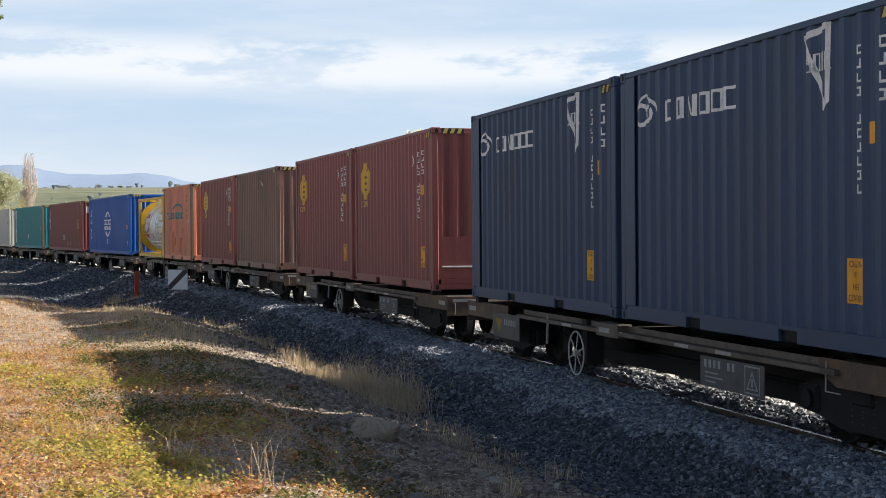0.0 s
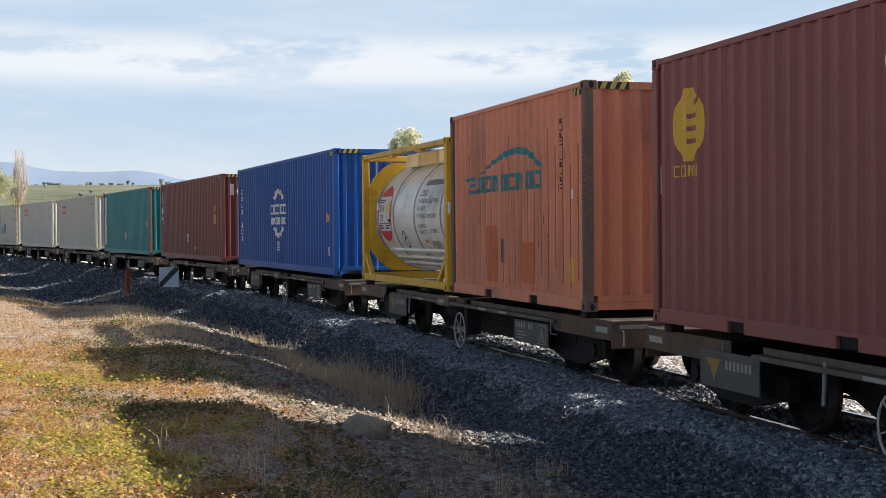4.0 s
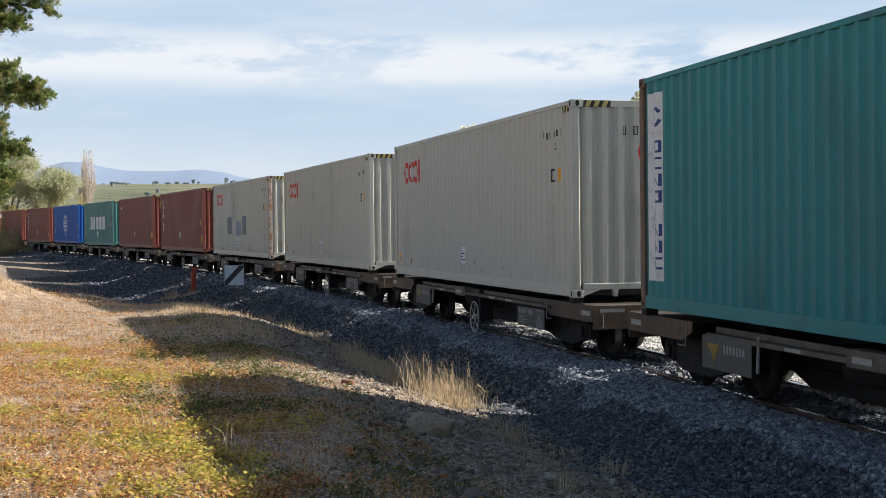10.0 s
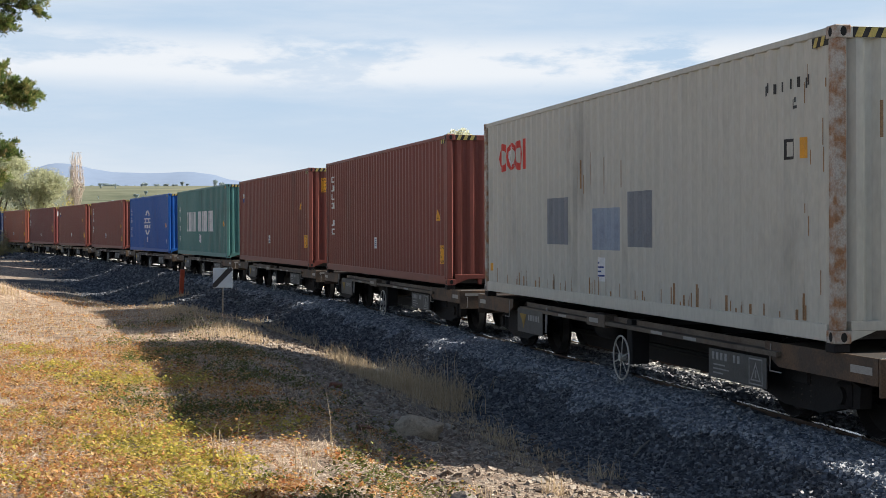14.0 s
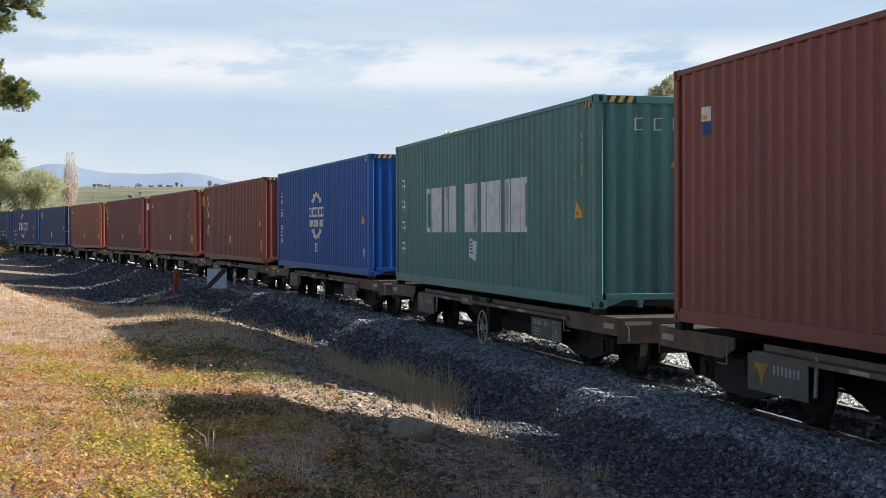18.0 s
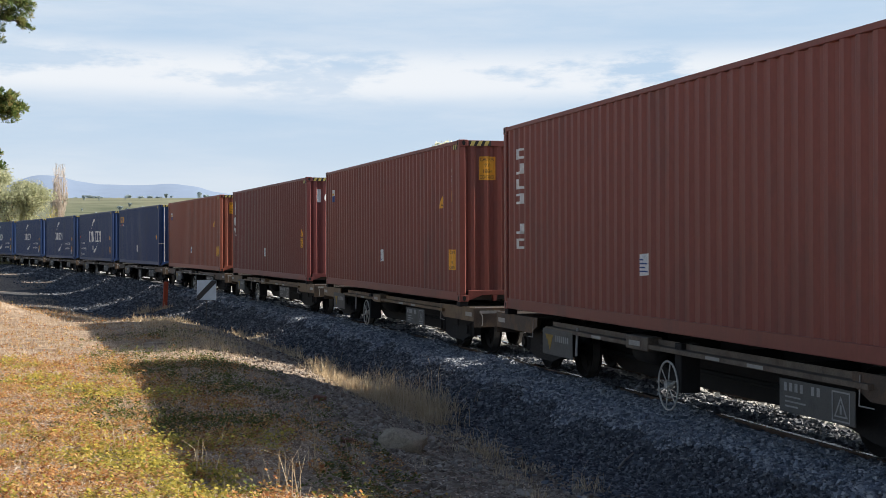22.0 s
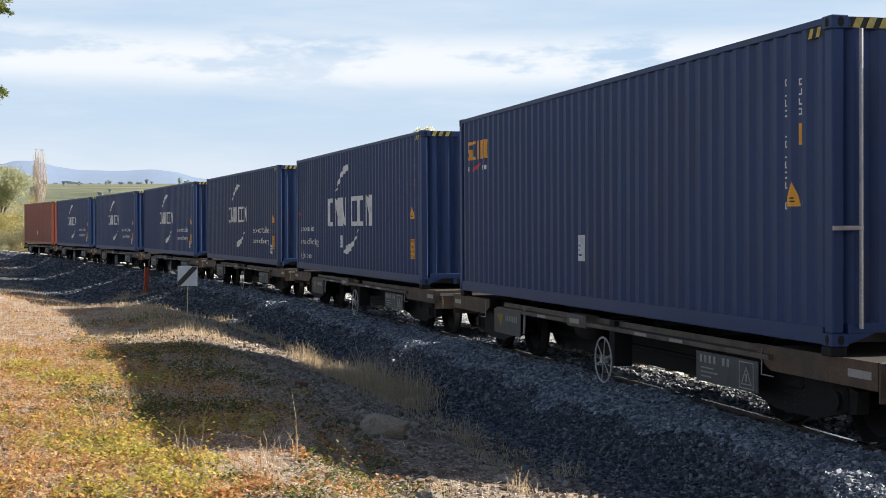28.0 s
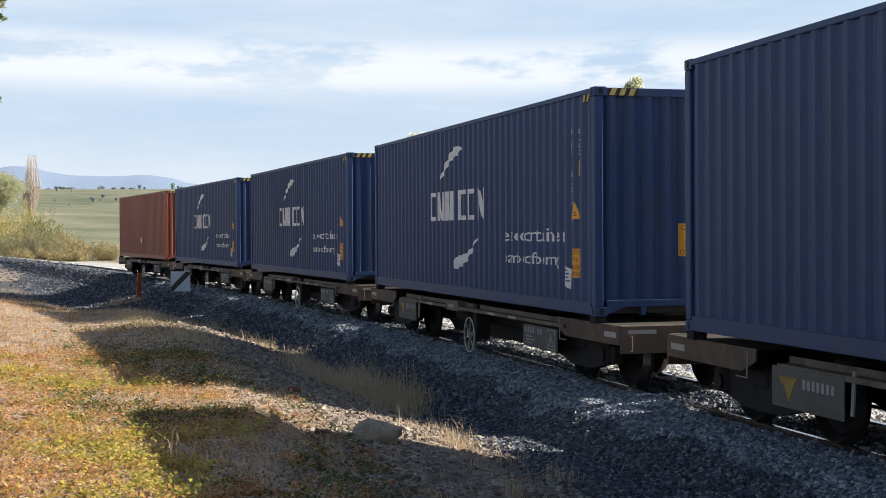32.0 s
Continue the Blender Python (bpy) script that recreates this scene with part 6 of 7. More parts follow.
def tree(label, x, y, height, width, leaf, leaf_size, per, seed, depth=3, trunk=0.25, group="", cat="tree", name="tree", flat=0.75):
    z = float(ground_z(np.array([x]), np.array([y]))[0])
    t = thing(name, label, cat, group, pose(x, y, z - 0.1))
    rng = random.Random(seed)
    g, tips = Geo(), []
    th = height * trunk
    g.cyl((0, 0, 0), (0, 0, th), height * 0.030 + 0.03, 9, height * 0.022 + 0.02, caps=False)
    for _ in range(4):
        a = rng.uniform(0, 6.28)
        limbs(g, Vector((0, 0, th)), Vector((math.cos(a) * 0.5, math.sin(a) * 0.5, 1)).normalized(), height * 0.26, height * 0.014 + 0.015, depth, rng, tips, 0.55, 0.25)
    top = max(p.z for p in tips)
    ex = max(math.hypot(p.x, p.y) for p in tips)
    kz, kx = height * 0.93 / top, width / 2 * 0.85 / ex
    g.v = [(vx * (kx if vz > th else 1), vy * (kx if vz > th else 1), vz * kz) for vx, vy, vz in g.v]
    part("trunk", g, m_bark, t, "branching grey-brown trunk")
    cen = [(p.x * kx, p.y * kx, p.z * kz) for p in tips]
    rad = [width * rng.uniform(0.10, 0.19) for _ in tips]
    quads_part("crown", leaf_cloud(cen, rad, per, leaf_size, seed, flat), leaf, t)
    return t


def pine(x, y, seed):
    """A big pine: whorls of limbs that carry fans of twigs with upturned brushes of needles."""
    z = float(ground_z(np.array([x]), np.array([y]))[0]) - 0.1
    t = thing("pine_tree", "tall green pine with broad fans of needles", "tree", "", pose(x, y, z))
    rng, r = random.Random(seed), np.random.RandomState(seed)
    top = 17.0 - z
    g = Geo().cyl((0, 0, 0), (0.1, 0, top * 0.6), 0.42, 12, 0.22, caps=False).cyl((0.1, 0, top * 0.6), (0, 0.1, top), 0.22, 10, 0.04, caps=False)
    brush, way = [], []
    # height over the ground's datum, reach, twigs at each joint
    for lift, reach, twigs in ((2.3, 1.9, 11), (3.0, 2.3, 11), (3.6, 2.2, 11), (4.25, 3.55, 15), (4.9, 1.8, 10), (5.5, 2.2, 11), (5.95, 3.65, 16), (6.5, 2.3, 10), (7.3, 1.4, 8), (8.2, 2.5, 11), (8.7, 3.7, 16), (9.4, 3.2, 10), (10.6, 3.6, 6), (12.0, 3.0, 6), (13.4, 2.4, 6), (14.8, 1.7, 6), (16.0, 1.0, 6)):
        h = lift - z
        for j in range(9):
            a = j * 0.698 + rng.uniform(-0.30, 0.30)
            ln = reach * rng.uniform(0.70, 1.08)
            bend, sag, rise = rng.uniform(-0.3, 0.3), rng.uniform(0.04, 0.18), rng.uniform(0.10, 0.24)
            pts = [Vector((math.cos(a + bend * i / 7) * ln * i / 7, math.sin(a + bend * i / 7) * ln * i / 7, h + ln * (rise * i / 7 - sag * (i / 7) ** 2))) for i in range(8)]
            for i in range(7):
                g.cyl(tuple(pts[i]), tuple(pts[i + 1]), 0.06 * (1 - i / 8) + 0.012, 6, 0.06 * (1 - (i + 1) / 8) + 0.010, caps=False)
            for i in range(2, 8):
                for _ in range(twigs):
                    b = a + rng.gauss(0, 0.85)
                    tl = rng.uniform(0.2, 0.8) * (1.25 - i / 11)
                    e = pts[i] + Vector((math.cos(b) * tl, math.sin(b) * tl, tl * rng.uniform(-0.75, 0.8)))
                    g.cyl(tuple(pts[i]), tuple(e), 0.010, 3, 0.005, caps=False)
                    for f in (1.0, 0.72, 0.45):
                        brush.append(tuple(pts[i].lerp(e, f)))
                        way.append((math.cos(b) * 0.6, math.sin(b) * 0.6, 0.7))
    part("trunk", g, m_bark, t, "brown trunk and limbs")
    # each brush is one piece: needles that spring from one point
    c, cw = np.array(brush), np.array(way)
    per, n = 18, len(c)
    d = r.normal(size=(n, per, 3)) * 0.6 + cw[:, None]
    d /= np.linalg.norm(d, axis=2)[:, :, None]
    w = np.cross(d, r.normal(size=(n, per, 3)))
    w /= np.linalg.norm(w, axis=2)[:, :, None]
    tip = c[:, None] + d * r.uniform(0.09, 0.18, (n, per, 1))
    v = np.concatenate([c[:, None], np.stack([tip - w * 0.015, tip + w * 0.015], 2).reshape(n, 2 * per, 3)], 1)
    k = (np.arange(n) * (2 * per + 1))[:, None]
    f = np.stack([np.broadcast_to(k, (n, per)), k + 1 + 2 * np.arange(per), k + 2 + 2 * np.arange(per)], -1)
    part("needles", big_mesh("needles", v.reshape(-1, 3), f.reshape(-1, 3), m_pine, False), m_pine, t, "long green needles in brushes")
    return t


pine(-15.1, 41.0, 4)
# broad-leaved trees and scrub beyond the line
tree("pale green gum tree with open crown behind the line", -47.5, 152.0, 11.5, 9.5, m_gum, 0.12, 220, 11, group="gum trees")
tree("pale green gum tree with open crown behind the line", -53.0, 160.0, 10.5, 10.0, m_gum, 0.12, 220, 12, group="gum trees")
tree("pale green gum tree with open crown behind the line", -43.2, 150.0, 9.2, 7.5, m_gum, 0.11, 200, 18, group="gum trees")
tree("tall green tree showing above the wagons, leaves paled for haze", 19.9, 121.0, 17.4, 4.4, m_hazy, 0.13, 110, 13, group="trees behind the train")
tree("tall green tree showing above the wagons, leaves paled for haze", 15.6, 122.0, 15.4, 3.2, m_hazy, 0.13, 100, 14, group="trees behind the train")
tree("green tree showing above the wagons, leaves paled for haze", 1.0, 122.0, 12.0, 4.5, m_hazy, 0.13, 110, 15, group="trees behind the train")
m_pale = island_mat("pale_willow_leaves", [(0.30, 0.28, 0.10), (0.42, 0.38, 0.14), (0.36, 0.35, 0.16), (0.48, 0.40, 0.16)], 0.7, translucent=0.3)
m_grey = island_mat("grey_green_scrub", [(0.22, 0.21, 0.12), (0.31, 0.29, 0.16), (0.38, 0.35, 0.20), (0.27, 0.27, 0.13)], 0.8, translucent=0.25)


def bush(label, x, y, height, width, leaf, seed, leaf_size=0.10, count=2600):
    """A dense shrub: many thin stems from the ground and leaves in uneven lobes of a dome."""
    z = float(ground_z(np.array([x]), np.array([y]))[0])
    t = thing("bush", label, "bush", "bushes beside the line", pose(x, y, z - 0.1))
    rng, r = random.Random(seed), np.random.RandomState(seed)
    g, cen, rad = Geo(), [], []
    for i in range(26):
        a, f = rng.uniform(0, 6.28), rng.uniform(0.1, 1.0) ** 0.6
        top = height * (1.05 - 0.62 * f * f) * rng.uniform(0.62, 1.0)
        e = Vector((math.cos(a) * width / 2 * f, math.sin(a) * width / 2 * f, top))
        g.cyl((e.x * 0.12, e.y * 0.12, 0), tuple(e * 0.6), 0.035, 4, 0.02, caps=False).cyl(tuple(e * 0.6), tuple(e), 0.02, 4, 0.008, caps=False)
        for k in (1.0, 0.78, 0.5, 0.25):
            cen.append((e.x * (0.3 + 0.7 * k), e.y * (0.3 + 0.7 * k), e.z * k))
            rad.append(width * rng.uniform(0.09, 0.17))
    part("stems", g, m_palebark, t)
    quads_part("foliage", leaf_cloud(cen, rad, count // len(cen), leaf_size, seed, 0.8, 0.6), leaf, t)
    return t


SHRUBS = (("pale yellow-green willowy bush in the lineside scrub", m_pale), ("golden yellow autumn bush in the lineside scrub", m_gold), ("dark olive green bush in the lineside scrub", m_olive), ("low grey-green scrub bush beside the line", m_grey), ("low dry brown scrub bush beside the line", m_scrub))
for i, (x, y, hh, ww, k) in enumerate(((-42.6, 150, 5.6, 6.0, 1), (-40.2, 151, 5.5, 5.0, 1), (-44.8, 151, 5.6, 3.8, 1), (-43.6, 150, 5.2, 3.4, 1), (-42.4, 149, 4.6, 3.0, 1), (-38.8, 146, 6.2, 4.4, 0), (-37.2, 147, 5.6, 4.0, 0),
                                       (-35.4, 143, 5.3, 4.0, 2), (-37.0, 144, 4.8, 3.2, 2), (-34.4, 142, 4.3, 3.0, 2),
                                       (-40.4, 140, 5.0, 4.2, 0), (-38.4, 140, 4.7, 3.8, 0), (-43.2, 141, 5.0, 4.6, 0), (-47.0, 142, 5.2, 5.2, 0), (-51.5, 143, 5.0, 5.4, 0), (-45.0, 147, 5.6, 5.0, 1), (-49.5, 149, 5.4, 5.4, 2),
                                       (-38.6, 134, 2.6, 3.6, 3), (-36.8, 133, 2.9, 3.6, 3), (-35.2, 134, 3.2, 3.6, 3), (-33.8, 133, 3.3, 3.4, 3), (-32.6, 134, 3.0, 3.2, 3), (-41.5, 133, 2.6, 4.2, 3), (-44.6, 134, 2.8, 4.4, 3), (-48.2, 135, 3.0, 4.8, 3),
                                       (-31.4, 136, 2.9, 3.0, 4), (-30.2, 137, 2.5, 3.0, 4), (-32.4, 139, 3.4, 3.2, 4), (-28.4, 138, 2.2, 3.4, 4), (-25.6, 139, 2.4, 3.8, 3), (-22.4, 140, 2.2, 4.0, 4), (-19.0, 140, 2.2, 4.4, 3),
                                       (-34.4, 129, 1.2, 3.0, 4), (-32.0, 130, 1.3, 3.0, 4), (-30.0, 131, 1.2, 3.0, 4), (-37.2, 128, 1.2, 3.4, 3), (-40.5, 128, 1.2, 3.6, 4))):
    bush(SHRUBS[k][0], x, y, hh, ww, SHRUBS[k][1], 300 + i, 0.065 if k >= 3 else 0.075, 4600)


def poplar(x, y, height):
    z = float(ground_z(np.array([x]), np.array([y]))[0])
    t = thing("poplar_tree", "tall narrow bare poplar with upright pale twigs", "tree", "", pose(x, y, z - 0.1))
    rng = random.Random(3)
    g = Geo().cyl((0, 0, 0), (0, 0, height * 0.96), 0.22, 8, 0.04, caps=False)
    for i in range(64):
        h0, h1 = height * rng.uniform(0.04, 0.50), height * rng.uniform(0.60, 1.0)
        a, w = rng.uniform(0, 6.28), rng.uniform(0.5, 2.0)
        at = lambda f: Vector((math.cos(a) * w * min(1, f * 2.2) * (1 - 0.45 * f * f), math.sin(a) * w * min(1, f * 2.2) * (1 - 0.45 * f * f), h0 + (h1 - h0) * f))
        for k in range(6):
            p, q = at(k / 6), at((k + 1) / 6)
            g.cyl(tuple(p), tuple(q), 0.058 - 0.007 * k, 4, 0.051 - 0.007 * k, caps=False)
            for _ in range(2):
                b, ln = rng.uniform(0, 6.28), rng.uniform(0.6, 1.5)
                g.cyl(tuple(q), (q.x + math.cos(b) * ln * 0.28, q.y + math.sin(b) * ln * 0.28, min(height, q.z + ln)), 0.024, 3, 0.010, caps=False)
    part("crown", g, m_palebark, t)


poplar(-64.5, 250.0, 15.0)


def hill_trees():
    """Small trees scattered along the hill, each its own thing."""
    rng = random.Random(21)
    base = None
    spots = [(-0.302 + 0.0034 * i + rng.uniform(-0.003, 0.003), 725 + rng.uniform(-20, 30)) for i in range(44)]
    spots += [(-0.24, 560), (-0.255, 480), (-0.20, 600), (-0.23, 640), (-0.27, 400), (-0.18, 680)] + [(rng.uniform(-0.31, -0.12), rng.uniform(380, 690)) for _ in range(34)]
    for i, (u, y) in enumerate(spots):
        x, yy = u * y, y + rng.uniform(-6, 6)
        z = float(ground_z(np.array([x]), np.array([yy]))[0])
        k = rng.choice((0.3, 0.4, 0.45, 0.55, 0.65, 0.8, 1.0)) * (0.8 if i < 44 else 0.42)
        if base is None:
            base = tree("small dark tree on the distant hill", x, yy, 5.0, 5.6, m_fartree_haze, 0.34, 46, 77, depth=2, trunk=0.05, group="trees on the hill")
            base.matrix_basis = pose(x, yy, z - 0.2) @ Matrix.Scale(0.55, 4)
        else:
            o = copy_thing(base, pose(x, yy, z - 0.2, 0, 0, rng.uniform(0, 360)))
            o.scale = (k, k, k * rng.uniform(0.8, 1.2))


hill_trees()

# ---- lineside things ----
def sign():
    x, y = -6.16, 40.0
    z = float(ground_z(np.array([x]), np.array([y]))[0])
    t = thing("track_sign", "white square trackside sign with black diagonal stripe on post", "sign", "", pose(x, y, 0, 0, 0, 8))
    # the board's white is darkened and blued to paint skylit shade on it
    m_sw, m_sb = mat("sign_white_shaded", (0.46, 0.55, 0.63), 0.35, var=0.1, scale=5), mat("sign_black", (0.015, 0.015, 0.018), 0.5, var=0.1)
    b = part("board", Geo().box(-0.27, -0.012, 0.52, 0.27, 0.012, 1.08, 0.006), m_sw, t, "white square board")
    part("stripe", Geo().prism([(-0.266, 0.525), (-0.266, 0.64), (0.14, 1.075), (0.266, 1.075), (0.266, 1.00), (-0.19, 0.525)], "y", -0.016, -0.0125), m_sb, b, "black diagonal stripe")
    part("pole", Geo().cyl((0, 0.035, z - 0.2), (0, 0.035, 1.00), 0.018, 10), m_plate, t, "dull grey steel pole")
    for zz in (0.7, 0.95):
        part("clamp", Geo().box(-0.06, 0.004, zz - 0.02, 0.06, 0.066, zz + 0.02, 0.004), m_gasket, t)


sign()


def marker(x, y, top):
    z = float(ballast_surface(*place_on(np.array([x]), np.array([y])))[2][0])
    t = thing("marker_post", "weathered red-orange wooden marker post in the ditch", "post", "", pose(x, y, z, 3, 2, 20))
    part("post", Geo().box(-0.085, -0.07, -0.2, 0.085, 0.07, top - z, 0.012), mat("red_marker_paint", (0.42, 0.07, 0.025), 0.7, var=0.3, scale=8), t)


marker(-10.3, 56.2, 0.80)


def stone_mesh(name, seed, n=4, rough=0.22, squash=(1, 0.8, 0.55), cuts=7, faces=()):
    """A weathered stone: a lump broken by flat faces, its edges worn and its faces pitted."""
    bm = bmesh.new()
    bmesh.ops.create_icosphere(bm, subdivisions=n, radius=1.0)
    off = Vector((seed * 7.1, seed * 3.3, seed * 1.7))
    rng = random.Random(seed)
    planes = [(Vector((rng.uniform(-1, 1), rng.uniform(-1, 1), rng.uniform(-0.5, 1))).normalized(), rng.uniform(0.58, 0.82)) for _ in range(cuts)]
    planes += [(Vector(f[:3]).normalized(), f[3]) for f in faces]
    for v in bm.verts:
        c = v.co * (1 + noise.noise(v.co * 0.8 + off) * rough)
        for nrm, dist in planes:
            o = c.dot(nrm) - dist
            if o > 0:
                c = c - nrm * o * 0.86
        c = c * (1 + noise.noise(c * 2.0 + off) * 0.08 + noise.noise(c * 6.0 + off) * 0.075 + noise.noise(c * 15.0 + off) * 0.035)
        v.co = Vector((c.x * squash[0], c.y * squash[1], c.z * squash[2]))
    me = bpy.data.meshes.new(name)
    bm.to_mesh(me)
    bm.free()
    return me


m_rock = mat("pale_brown_rock", (0.36, 0.29, 0.21), 0.9, var=0.40, scale=5, fine=22, bump=0.45, col2=(0.22, 0.17, 0.12))
m_grit = mat("grey_field_stone", (0.24, 0.21, 0.18), 0.9, var=0.35, scale=9, bump=0.6)
m_brick = mat("old_red_brick", (0.20, 0.085, 0.055), 0.9, var=0.3, scale=14, bump=0.5)


def rock(label, x, y, size, seed, material, sq=(1, 0.8, 0.55), turn=0.0, sink=0.12, group="", faces=()):
    z = float(ground_z(np.array([x]), np.array([y]))[0])
    me = stone_mesh("rock", seed, 4 if size > 0.1 else 3, 0.34, sq, 3 if faces else 7, faces)
    me.shade_smooth()
    ob = new("rock", me)
    me.materials.append(material)
    ob.matrix_basis = pose(x, y, z + size * sq[2] * (0.5 - sink), 4, -6, turn) @ Matrix.Scale(size, 4)
    return tagged(ob, label, "rock", group)


rock("pale brown angular boulder on the stony bank", -0.25, 13.95, 0.27, 3, m_rock, (1.0, 0.7, 0.66), -20, 0.10, faces=((0.55, -0.15, 0.82, 0.60), (-0.05, -0.9, 0.35, 0.66), (-0.85, -0.2, 0.35, 0.78), (0.95, -0.3, 0.1, 0.9), (0.1, 0.8, 0.6, 0.6)))
rock("flat brown stone beside the boulder", -0.60, 14.05, 0.085, 5, m_rock, (1.3, 0.8, 0.4), 20)
rock("small pale stone beside the boulder", -0.68, 14.9, 0.07, 6, m_grit, (1.2, 0.8, 0.5), 40)
rock("rounded grey stone half sunk in the bank", 0.16, 10.40, 0.105, 8, m_grit, (1.15, 0.9, 0.6), 10)
rock("small grey stone below the boulder", 0.25, 13.3, 0.055, 9, m_grit)
rock("small grey stone below the boulder", 0.45, 13.0, 0.05, 10, m_grit)
for i, (x, y, s) in enumerate(((-0.95, 15.4, 0.06), (-0.4, 15.0, 0.05), (0.7, 12.4, 0.07), (0.9, 11.9, 0.06), (1.3, 11.4, 0.05), (0.5, 11.2, 0.05), (-1.0, 17.4, 0.06), (-1.6, 19.5, 0.07))):
    rock("small brown stone lying on the bank", x, y, s, 20 + i, m_rock, group="small stones on the bank")
bz0 = float(ground_z(np.array([-0.74]), np.array([13.9]))[0])
b = new("brick", Geo().box(-0.075, -0.05, -0.035, 0.075, 0.05, 0.035, 0.008).mesh("brick"))
b.data.materials.append(m_brick)
b.matrix_basis = pose(-0.74, 13.9, bz0 + 0.03, 6, 4, 25)
tagged(b, "broken red brick beside the boulder", "brick")
bz0 = float(ground_z(np.array([-1.33]), np.array([18.0]))[0])
b2 = copy_thing(b, pose(-1.33, 18.0, bz0 + 0.035, 3, 8, -12))
tagged(b2, "dark red brick on the edge of the bank", "brick")
st = new("stick", Geo().cyl((-0.2, 0, 0), (0, 0.03, 0.045), 0.014, 7, 0.013).cyl((0, 0.03, 0.045), (0.2, 0.02, 0.10), 0.013, 7, 0.008).mesh("stick"))
st.data.materials.append(mat("bleached_wood", (0.20, 0.19, 0.17), 0.9, var=0.3, scale=9))
st.matrix_basis = pose(2.0, 14.0, -0.40, 0, 0, 58)
tagged(st, "bleached stick lying on the stones", "stick")


def old_posts():
    """Weathered stumps by the old fence at the edge of the grass."""
    for i, (x, y, hh) in enumerate(((-13.9, 41.2, 0.75), (-13.55, 41.0, 0.55), (-13.2, 40.6, 0.35), (-13.75, 40.4, 0.5))):
        z = float(ground_z(np.array([x]), np.array([y]))[0])
        t = thing("fence_stump", "weathered grey fence stump in dry grass", "post", "old fence stumps", pose(x, y, z, 6 * (i - 1), 8, 30 * i))
        part("stump", Geo().cyl((0, 0, -0.2), (0.03, 0, hh), 0.13, 9, 0.10), m_bark, t)


old_posts()

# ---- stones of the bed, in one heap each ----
# lower stones darker, shoulder stones lighter and bluer: the skylight is in their colours
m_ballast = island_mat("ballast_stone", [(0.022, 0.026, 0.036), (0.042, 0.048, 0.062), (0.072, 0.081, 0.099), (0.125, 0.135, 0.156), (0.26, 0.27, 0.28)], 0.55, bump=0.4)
m_shoulder_skylit = island_mat("shoulder_stone_skylit", [(0.06, 0.074, 0.10), (0.105, 0.125, 0.158), (0.17, 0.192, 0.23), (0.26, 0.28, 0.31), (0.40, 0.41, 0.42)], 0.5, bump=0.4)
# pale road gravel, its base colour raised further to read as sunlit
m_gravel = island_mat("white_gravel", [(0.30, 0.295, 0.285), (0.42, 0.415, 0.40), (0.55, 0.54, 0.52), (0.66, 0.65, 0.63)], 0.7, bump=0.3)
m_clod = island_mat("bank_stones", [(0.13, 0.10, 0.08), (0.23, 0.185, 0.15), (0.33, 0.28, 0.23), (0.43, 0.38, 0.32)], 0.9, bump=0.4)
BLOCK_V = np.array([(x, y, z) for x in (-0.62, 0.62) for y in (-0.62, 0.62) for z in (-0.62, 0.62)])
BLOCK_F = np.array([(0, 1, 3), (0, 3, 2), (4, 6, 7), (4, 7, 5), (0, 4, 5), (0, 5, 1), (2, 3, 7), (2, 7, 6), (0, 2, 6), (0, 6, 4), (1, 5, 7), (1, 7, 3)])


def heap(name, x, y, z, size, seed, material, label, flat=0.7):
    """Loose angular stones at the given points as one mesh."""
    r = np.random.RandomState(seed)
    n = len(x)
    v = np.repeat(BLOCK_V[None], n, 0) * r.uniform(0.62, 1.30, (n, len(BLOCK_V), 1)) + r.uniform(-0.16, 0.16, (n, len(BLOCK_V), 3))
    v = v * r.uniform(0.65, 1.4, (n, 1, 3)) * np.array([1, 1, flat])
    a, b = r.uniform(0, 6.28, n), r.uniform(-0.9, 0.9, n)
    ca, sa, cb, sb = np.cos(a), np.sin(a), np.cos(b), np.sin(b)
    v1 = np.stack([v[:, :, 0] * cb[:, None] + v[:, :, 2] * sb[:, None], v[:, :, 1], -v[:, :, 0] * sb[:, None] + v[:, :, 2] * cb[:, None]], -1)
    v2 = np.stack([v1[:, :, 0] * ca[:, None] - v1[:, :, 1] * sa[:, None], v1[:, :, 0] * sa[:, None] + v1[:, :, 1] * ca[:, None], v1[:, :, 2]], -1)
    v2 = v2 * np.asarray(size)[:, None, None] + np.stack([x, y, z], -1)[:, None]
    f = (BLOCK_F[None] + (np.arange(n) * len(BLOCK_V))[:, None, None]).reshape(-1, 3)
    ob = new(name, big_mesh(name, v2.reshape(-1, 3), f, material, False))
    tagged(ob, label, "stones", kind="stuff")


